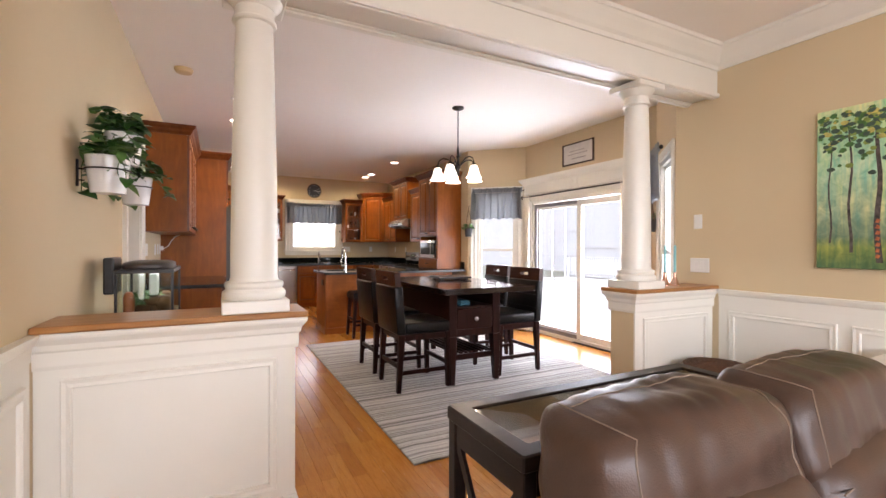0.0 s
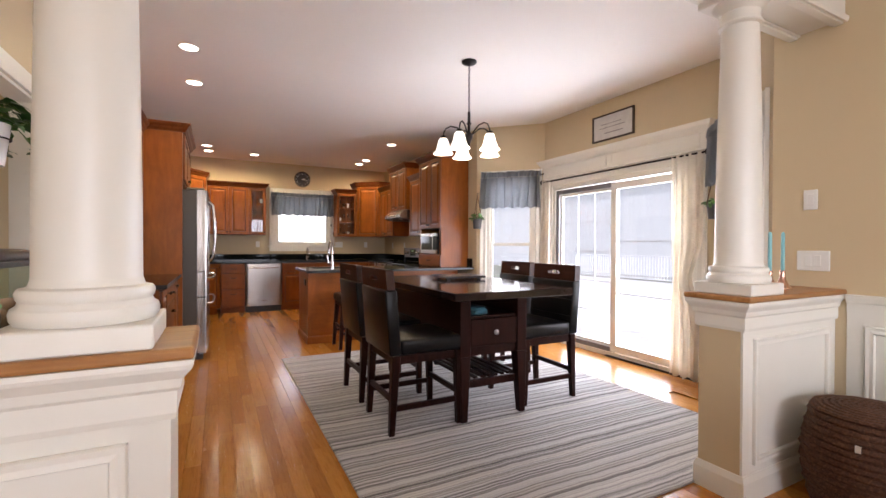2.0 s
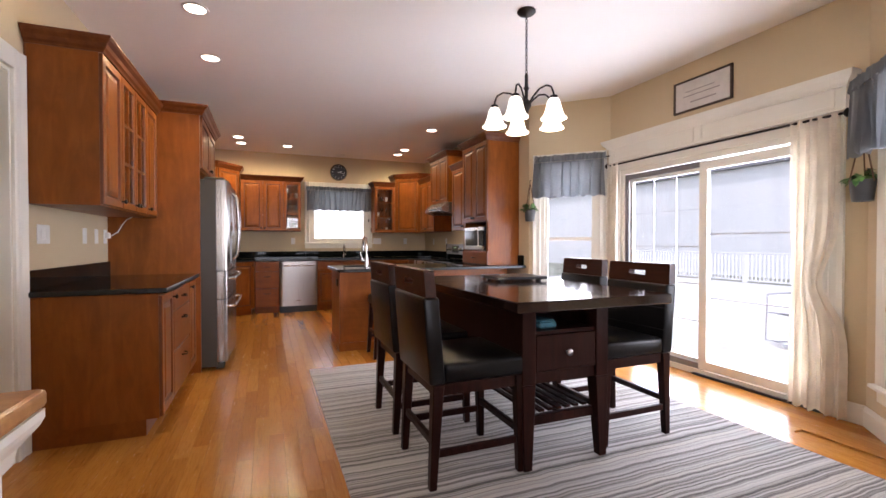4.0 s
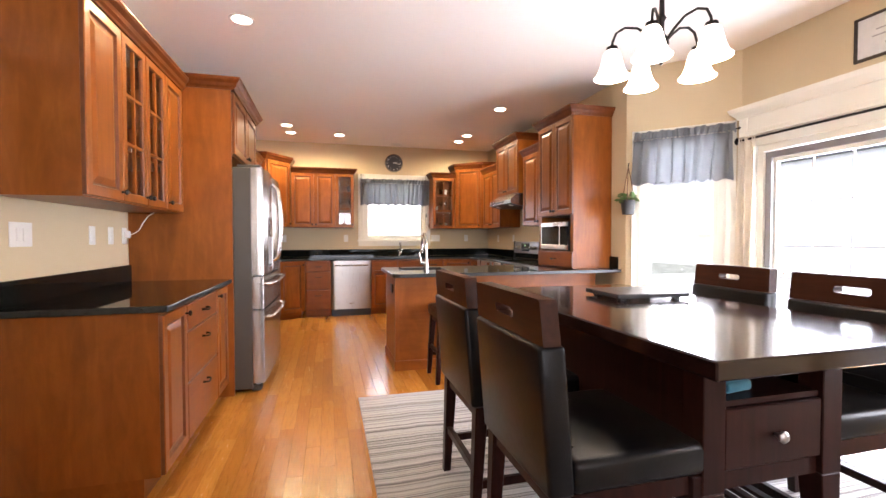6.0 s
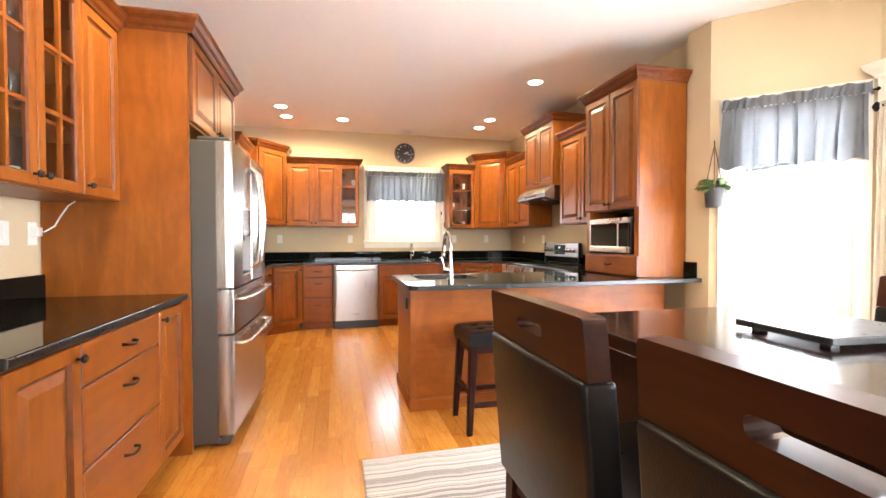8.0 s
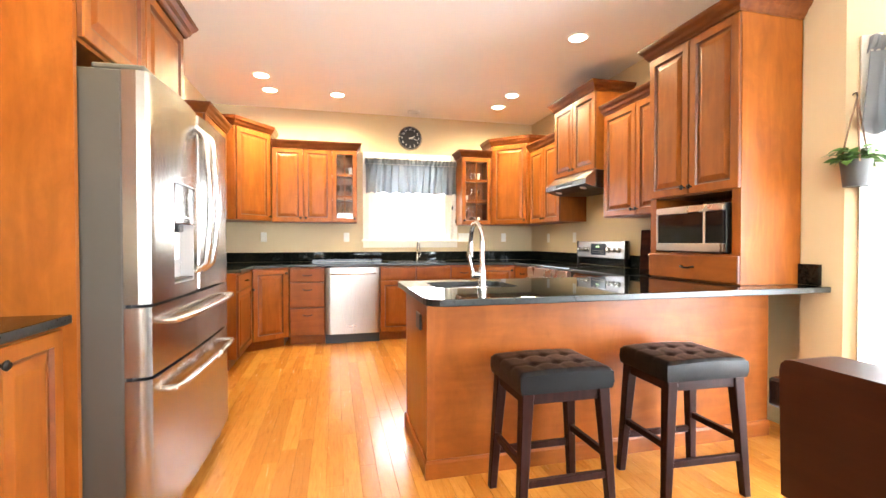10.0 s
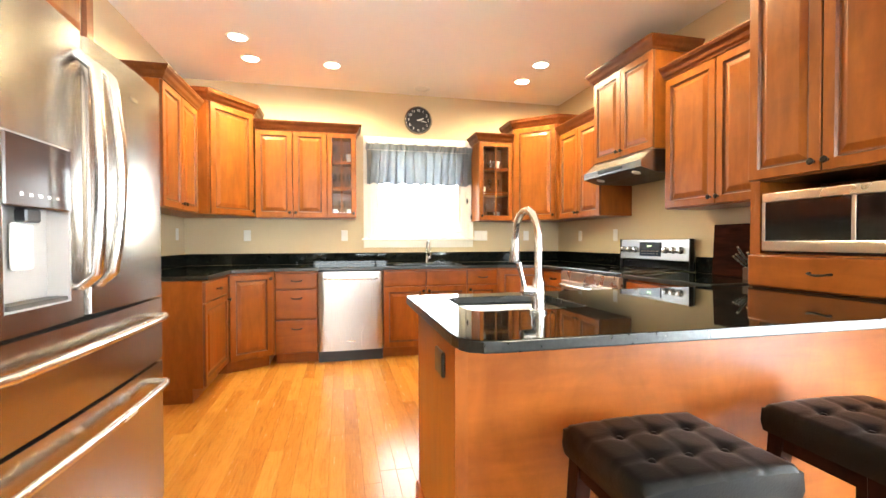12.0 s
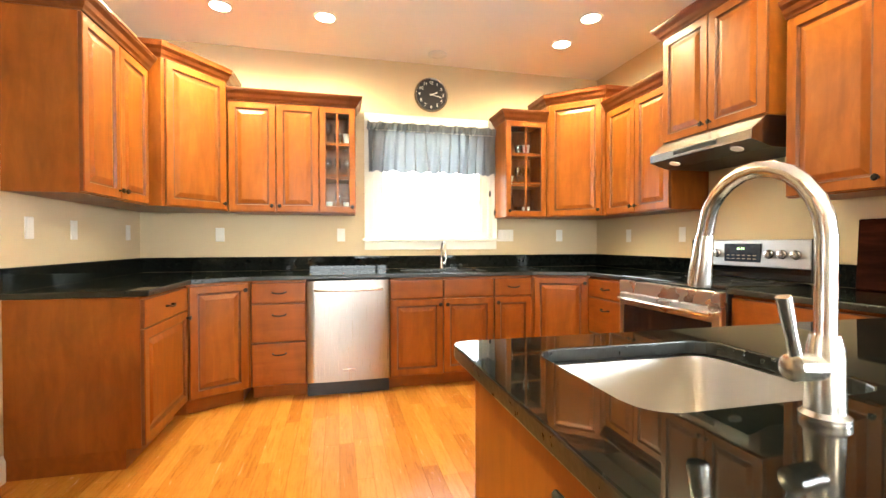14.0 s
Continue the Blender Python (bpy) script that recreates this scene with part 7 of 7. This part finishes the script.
def foliage(centre, n, spread, size, seed, droop=0.5, trail=0, trail_len=0.3, wall_x=None):
    """Leaves on arching stems round a pot's mouth; returns (leaves, stems)."""
    r = random.Random(seed)
    bl, bs = bmesh.new(), bmesh.new()
    c = Vector(centre)

    def keep(p):
        if wall_x is not None:
            p.x = max(p.x, wall_x)
        return p

    for i in range(n + trail):
        a = r.uniform(0, 6.283)
        h = Vector((math.cos(a), math.sin(a), 0))
        if i < n:
            out, rise = spread * r.uniform(0.2, 1.0), spread * r.uniform(0.15, 1.0)
            pts = [c, c + h * out * 0.4 + Vector((0, 0, rise * 0.7)), c + h * out * 0.8 + Vector((0, 0, rise)), c + h * out * 1.1 + Vector((0, 0, rise * (1 - droop * 0.5)))]
        else:
            out, ln = spread * r.uniform(0.5, 0.9), trail_len * r.uniform(0.5, 1.0)
            pts = [c, c + h * out * 0.6 + Vector((0, 0, 0.05)), c + h * out + Vector((0, 0, -0.02)), c + h * out * 1.12 + Vector((0, 0, -ln * 0.5)), c + h * out * 1.15 + Vector((0, 0, -ln))]
        pts = [keep(p) for p in pts]
        tube(bs, pts, 0.0022, 4)
        for k in range(1, len(pts)):
            for m in range(2):
                p = pts[k - 1].lerp(pts[k], 0.5 + 0.5 * m)
                w = Vector((h.x + r.uniform(-0.8, 0.8), h.y + r.uniform(-0.8, 0.8), r.uniform(-0.9, 0.25)))
                if wall_x is not None and p.x + w.x * size < wall_x:
                    w.x = abs(w.x)
                leaf(bl, p, w, size * r.uniform(0.65, 1.2), r.uniform(-0.5, 0.5), 0 if r.random() < 0.8 else 1)
    return bl, bs


def pot(bm, r0, r1, h, t=0.006):
    lathe(bm, [(r0, 0), (r1, h), (r1, h + 0.004), (r1 - t, h + 0.004), (r1 - t - 0.004, h * 0.75)], 28, close=False)
    bm.faces.new([v for v in bm.verts if abs(v.co.z) < 1e-6][::-1])


POTX = -0.075
for k, (y, z, seed, n) in enumerate(((3.04, 1.53, 31, 20), (3.86, 1.545, 32, 20), (3.45, 1.735, 33, 16))):
    t = thing("wall_planter", pose(POTX, y, z), "white ceramic pot with trailing green pothos in a black wall ring", "potted plant", "wall planters")
    bm = bmesh.new()
    pot(bm, 0.072, 0.094, 0.175)
    part("pot", bm, PORCELAIN, t, "white ceramic pot", True)
    bm = bmesh.new()
    lathe(bm, [(0.082, 0.145), (0.082, 0.150), (0.001, 0.155)], 20)
    part("soil", bm, SOIL, t)
    bl, bs = foliage((0.0, 0, 0.15), n, 0.165, 0.078, seed, 0.6, 4, 0.15, LX - POTX + 0.02)
    part("stems", bs, STEM, t)
    lv = part("leaves", bl, [LEAF, LEAF_LIGHT], t, "glossy heart-shaped leaves", True)
    lv["kind"] = "stuff"
    bm = bmesh.new()
    ring = [(0.0925 * math.cos(a), 0.0925 * math.sin(a), 0.115) for a in [2 * math.pi * j / 28 for j in range(29)]]
    tube(bm, ring, 0.004, 6)
    tube(bm, [(-0.0925, 0, 0.115), (LX - POTX + 0.008, 0, 0.115)], 0.005, 6)
    tube(bm, [(-0.0925, 0, 0.06), (LX - POTX + 0.008, 0, 0.06)], 0.003, 6)
    box(bm, LX - POTX + 0.001, LX - POTX + 0.009, -0.012, 0.012, 0.03, 0.16, 0.002)
    part("wall_ring", bm, BLACKMETAL, t, "black metal ring and bracket")


def hanging_plant(m, seed, label, drop=0.34):
    """Hangs from a hook at local zero on a wall behind it (towards +y)."""
    t = thing("hanging_plant", m, label, "hanging plant", "hanging plants beside the bay windows")
    bm = bmesh.new()
    tube(bm, [(0, -0.001, 0.03), (0, -0.03, 0.03), (0, -0.075, 0.02), (0, -0.085, 0.0), (0, -0.075, -0.015)], 0.004, 6)
    part("hook", bm, BLACKMETAL, t)
    for k in range(3):
        a = radians(120 * k + 30)
        bm = bmesh.new()
        tube(bm, [(0, -0.078, -0.012), (0.02 * math.cos(a), -0.078 + 0.02 * math.sin(a), -0.10), (0.066 * math.cos(a), -0.078 + 0.066 * math.sin(a), -drop)], 0.0045, 6)
        part("rope", bm, ROPE, t, "brown jute hanger")
    bm = bmesh.new()
    pot(bm, 0.052, 0.066, 0.13)
    part("pot", bm, GREYPOT, t, "charcoal pot", True, at=pose(0, -0.078, -drop - 0.12))
    bm = bmesh.new()
    lathe(bm, [(0.057, 0), (0.057, 0.005), (0.001, 0.008)], 16)
    part("soil", bm, SOIL, t, at=pose(0, -0.078, -drop - 0.02))
    bl, bs = foliage((0, -0.078, -drop), 13, 0.09, 0.055, seed, 0.8)
    part("stems", bs, STEM, t)
    part("leaves", bl, [LEAF_LIGHT, LEAF], t, "light green leaves", True)["kind"] = "stuff"
    return t


hanging_plant(along(C1, C2, 0.028) @ pose(0, -0.0005, 1.90), 41, "small green plant in a charcoal pot on a jute hanger")
hanging_plant(along(C3, C4, 0.13) @ pose(0, -0.0005, 1.90), 42, "small green plant in a charcoal pot on a jute hanger")

# aquarium on its stand behind the low wall
t = thing("aquarium_stand", pose(-0.10, 3.16, 0.0), "plain black wooden aquarium stand behind the low wall", "stand")
part("top", boxed(-0.03, 0.33, -0.02, 0.56, 0.80, 0.83, 0.003), BLACKWOOD, t)
for x in (-0.02, 0.27):
    for y in (-0.01, 0.50):
        part("leg", boxed(x, x + 0.05, y, y + 0.05, 0, 0.799), BLACKWOOD, t)
t = thing("aquarium", pose(-0.08, 3.19, 0.8305), "small lit glass aquarium with a black hood, rocks and plants", "aquarium")
TANK_GLASS = glass("tank_glass", (0.9, 0.95, 0.92), 0.015, 0.0, 0.15)
AX, AY, AZ = 0.27, 0.50, 0.295
part("bottom_frame", boxed(0, AX, 0, AY, 0, 0.02, 0.003), BLACKPLASTIC, t)
for name, b in (("pane", (0.003, AX - 0.003, 0.003, 0.008)), ("pane", (0.003, AX - 0.003, AY - 0.008, AY - 0.003)), ("pane", (0.003, 0.008, 0.0085, AY - 0.0085)), ("pane", (AX - 0.008, AX - 0.003, 0.0085, AY - 0.0085))):
    g = part(name, boxed(*b, 0.0205, AZ), TANK_GLASS, t)
    g.visible_shadow = False
bm = bmesh.new()
box(bm, 0.0, AX, 0.0, AY, AZ + 0.0005, AZ + 0.022, 0.003)
part("top_frame", bm, BLACKPLASTIC, t)
part("hood", pillow(AX / 2, AY / 2, AZ + 0.035, AX * 0.9, AY * 0.92, 0.06, 4, 0.0, 0, 0, (12, 12, 6)), plain("dark_brown_plastic", (0.035, 0.026, 0.022), 0.4), t, "domed dark brown hood", True)
part("filter_box", boxed(-0.05, -0.002, 0.02, 0.24, AZ - 0.11, AZ + 0.085, 0.01, 2), BLACKPLASTIC, t, "black filter box")
part("filter", boxed(0.15, 0.19, 0.05, 0.12, 0.17, 0.292, 0.008, 2), PLASTIC, t, "white filter")
part("bubble_tube", boxed(0.10, 0.125, 0.06, 0.085, 0.15, 0.29, 0.008, 2), PLASTIC, t, "white bubble tube")
for x in (0.0015, AX - 0.0135):
    for y in (0.0015, AY - 0.0135):
        part("corner_trim", boxed(x, x + 0.012, y, y + 0.012, 0.0205, AZ), BLACKPLASTIC, t, "black corner strip")
part("gravel", boxed(0.009, AX - 0.009, 0.009, AY - 0.009, 0.0205, 0.06), plain("gravel", (0.30, 0.20, 0.10), 0.9, var=0.6, scale=90, relief=1.0, fine=140), t)
ROCK = plain("orange_brown_rock", (0.16, 0.075, 0.03), 0.7, var=0.5, scale=18, relief=0.8, fine=50)
for k, (x, y, z, sx, sy, sz) in enumerate(((0.18, 0.18, 0.10, 0.13, 0.16, 0.12), (0.10, 0.15, 0.10, 0.10, 0.10, 0.10), (0.19, 0.33, 0.11, 0.11, 0.14, 0.14), (0.22, 0.09, 0.11, 0.07, 0.10, 0.11), (0.17, 0.09, 0.14, 0.12, 0.08, 0.05))):
    part("rock", pillow(x, y, z, sx, sy, sz, 2.4, 0.02, 50 + k, 0, (12, 10, 10)), ROCK, t, "orange-brown rock", True)
bl, bs = foliage((0.11, 0.10, 0.12), 22, 0.05, 0.028, 61, 0.3)
more, bs2 = foliage((0.12, 0.27, 0.13), 22, 0.06, 0.03, 67, 0.3)
part("water_plant", more, [LEAF_LIGHT, LEAF], t, "bright green water plant")["kind"] = "stuff"
part("water_plant", bl, [LEAF_LIGHT, LEAF], t, "bright green water plant")["kind"] = "stuff"
part("tall_ornament", pillow(0.055, 0.075, 0.12, 0.055, 0.055, 0.14, 2.6, 0.01, 71, 0, (8, 8, 10)), plain("orange_ornament", (0.36, 0.10, 0.03), 0.5), t, "orange ornament", True)
lamp = new("aquarium_lamp", bpy.data.lights.new("aquarium_lamp", "AREA"))
lamp.data.shape, lamp.data.size, lamp.data.size_y, lamp.data.energy = "RECTANGLE", 0.20, 0.40, 0.8
lamp.matrix_world = look((0.055, 3.44, 0.8305 + AZ - 0.004), (0.055, 3.44, 0.0))


# ---- outside ----
single("ground", boxed(-60, 90, -60, 80, -0.75, -0.55), GRASS, "lawn around the house", "ground", kind="structure")
t = thing("deck", pose(0, 0, 0), "white-washed timber deck outside the patio door", "deck")
t["kind"] = "structure"
deck_mesh = None
for i in range(130):
    y = -3.0 + 0.145 * i
    if deck_mesh is None:
        o = part("plank", boxed(5.4, 15.0, -0.069, 0.069, -0.10, -0.07, 0.003), DECK, t, at=pose(0, y, 0))
        deck_mesh = o.data
    else:
        o = new("plank", deck_mesh)
        o.parent, o.matrix_basis = t, pose(0, y, 0)
part("joist", boxed(5.4, 15.0, -3.1, 15.9, -0.54, -0.105), DECK, t)
part("landing", boxed(4.80, 5.39, 3.3, 6.2, -0.54, -0.07), DECK, t)
t = thing("deck_railing", pose(0, 0, 0), "white deck railing with square balusters", "railing")
part("top_rail", boxed(14.8, 14.9, -3.0, 15.8, 0.83, 0.88, 0.004), SIDING, t)
part("bottom_rail", boxed(14.82, 14.88, -3.0, 15.8, 0.0, 0.04, 0.004), SIDING, t)
bal = None
for i in range(155):
    y = -2.9 + 0.12 * i
    if bal is None:
        o = part("baluster", boxed(14.835, 14.865, -0.015, 0.015, 0.0405, 0.8295), SIDING, t, at=pose(0, y, 0))
        bal = o.data
    else:
        o = new("baluster", bal)
        o.parent, o.matrix_basis = t, pose(0, y, 0)
for y in (-3.0, 1.7, 6.4, 11.1, 15.8):
    part("post", boxed(14.8, 14.9, y - 0.05, y + 0.05, -0.07, 0.8295), SIDING, t)


def patio_chair(m):
    t = thing("patio_chair", m, "pale metal patio chair with a sling seat on the deck", "chair", "patio chairs")
    PALE = bpy.data.materials.get("pale_metal") or plain("pale_metal", (0.38, 0.39, 0.42), 0.4, 0.4)
    for s in (-0.27, 0.27):
        bm = bmesh.new()
        tube(bm, [(0.28, s, 0.62), (0.05, s, 0.64), (-0.22, s, 0.62), (-0.26, s, 0.5), (-0.1, s, 0.06), (0.15, s, 0.03), (0.3, s, 0.06), (0.28, s, 0.62)], 0.012, 8)
        part("arm_frame", bm, PALE, t, smooth=True)
        bm = bmesh.new()
        tube(bm, [(0.28, s * 0.9, 0.40), (-0.20, s * 0.9, 0.36), (-0.36, s * 0.9, 1.0)], 0.011, 8)
        part("seat_frame", bm, PALE, t, smooth=True)
    SLING = bpy.data.materials.get("sling_cloth") or cloth("sling_cloth", (0.42, 0.43, 0.46))
    bm = bmesh.new()
    vs = [[bm.verts.new((x, y, z)) for y in (-0.24, 0.24)] for x, z in ((0.28, 0.40), (0.05, 0.37), (-0.18, 0.365), (-0.24, 0.5), (-0.30, 0.75), (-0.355, 0.98))]
    for a, b in zip(vs, vs[1:]):
        bm.faces.new((a[0], a[1], b[1], b[0]))
    bmesh.ops.solidify(bm, geom=list(bm.faces), thickness=0.006)
    part("sling", bm, SLING, t, smooth=True)
    bm = bmesh.new()
    ring = [(0.22 * math.cos(a), 0.22 * math.sin(a), 0.018) for a in [2 * math.pi * j / 24 for j in range(25)]]
    tube(bm, ring, 0.014, 8)
    part("swivel_base", bm, PALE, t, smooth=True)
    return t


pc = patio_chair(pose(6.15, 4.15, -0.0695, 0, 0, 200))
copy_thing(pc, pose(6.9, 5.1, -0.0695, 0, 0, 150))
copy_thing(pc, pose(7.3, 3.3, -0.0695, 0, 0, 60))

# neighbouring house with lap siding
t = thing("neighbour_house", pose(0, 0, -0.55), "far white house with horizontal lap siding", "house")
sid = None
for i in range(26):
    bm = bmesh.new()
    z = 0.3 + 0.2 * i
    if sid is None:
        box(bm, -0.03, 0.0, 0, 44, 0, 0.195)
        o = part("siding_board", bm, SIDING, t, at=pose(24, -4, z, 0, -4))
        sid = o.data
    else:
        bm.free()
        o = new("siding_board", sid)
        o.parent, o.matrix_basis = t, pose(24, -4, z, 0, -4)
part("wall", boxed(24.02, 30, -4, 40, 0, 5.6), SIDING, t)
bm = bmesh.new()
vs = [bm.verts.new(p) for p in ((23.6, -4.4, 5.6), (30.4, -4.4, 5.6), (30.4, 40.4, 5.6), (23.6, 40.4, 5.6), (27, -4.4, 8.2), (27, 40.4, 8.2))]
for q in ((0, 1, 4), (2, 3, 5), (0, 4, 5, 3), (1, 2, 5, 4), (0, 3, 2, 1)):
    bm.faces.new([vs[i] for i in q])
part("roof", bm, plain("grey_shingle", (0.16, 0.16, 0.17), 0.9, var=0.3, scale=8, relief=0.6), t)
# Glowing sheets added outside: blown-out windows and extra daylight, the north one dimmer.
GLOW_SHEET = glowing("glow_backdrop", (0.93, 0.96, 1.0), BACKDROP)
DIM_GLOW_SHEET = glowing("dim_glow_backdrop", (0.88, 0.93, 1.0), 1.3)
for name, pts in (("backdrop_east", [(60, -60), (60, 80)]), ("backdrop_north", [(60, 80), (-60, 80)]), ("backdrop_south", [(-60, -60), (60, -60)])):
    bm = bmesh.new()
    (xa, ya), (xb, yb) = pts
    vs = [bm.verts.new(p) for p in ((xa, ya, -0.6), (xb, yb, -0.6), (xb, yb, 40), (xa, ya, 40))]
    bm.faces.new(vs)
    single(name, bm, DIM_GLOW_SHEET if name == "backdrop_north" else GLOW_SHEET, "glowing sheet added outside as blown-out distance", "backdrop", kind="structure")


# ---- floor strips ----
WIDTH, GAP = 0.0826, 0.0006
r = random.Random(8)
LENGTHS = (0.45, 0.62, 0.80, 0.98, 1.20)


def strip_mesh(ln):
    bm = bmesh.new()
    b = 0.0009
    x, y = WIDTH / 2 - GAP / 2, ln / 2 - GAP / 2
    loops = [[bm.verts.new((sx * (x - i), sy * (y - i), z)) for sx, sy in ((-1, -1), (1, -1), (1, 1), (-1, 1))] for i, z in ((0, -0.0118), (0, -b), (b, 0.0))]
    for a, c in zip(loops, loops[1:]):
        for i in range(4):
            bm.faces.new((a[i], a[(i + 1) % 4], c[(i + 1) % 4], c[i]))
    bm.faces.new(loops[-1])
    return put("floor_strip", bm, PLANK)


meshes = {ln: strip_mesh(ln) for ln in LENGTHS}
rest_v, rest_f, near = [], [], 0
for i in range(60):
    x = -0.25 + WIDTH * (i + 0.5)
    if x > 4.72:
        break
    y = -3.6 - r.uniform(0, 0.8)
    while y < 10.55:
        ln = r.choice(LENGTHS)
        cy = y + ln / 2
        y += ln
        inside = x < 4.15 or 3.3 < cy < 6.0
        if not inside:
            continue
        if 0.40 < x < 1.90 and 2.2 < cy < 9.95 and near < 300:
            o = new("floor_strip", meshes[ln])
            o.parent, o.matrix_basis = floor, Matrix.Translation((x, cy, 0))
            near += 1
        else:
            k = len(rest_v)
            hx, hy, b = WIDTH / 2 - GAP / 2, ln / 2 - GAP / 2, 0.0009
            for d, z in ((0, -0.0118), (0, -b), (b, 0.0)):
                rest_v += [(x + sx * (hx - d), cy + sy * (hy - d), z) for sx, sy in ((-1, -1), (1, -1), (1, 1), (-1, 1))]
            for q in (0, 4):
                rest_f += [(k + q + j, k + q + (j + 1) % 4, k + q + 4 + (j + 1) % 4, k + q + 4 + j) for j in range(4)]
            rest_f.append((k + 8, k + 9, k + 10, k + 11))
me = bpy.data.meshes.new("floor_strips")
me.from_pydata(rest_v, [], rest_f)
me.materials.append(PLANK_STUFF)
o = new("floor_strips", me)
o.parent = floor
tagged(o, kind="stuff")
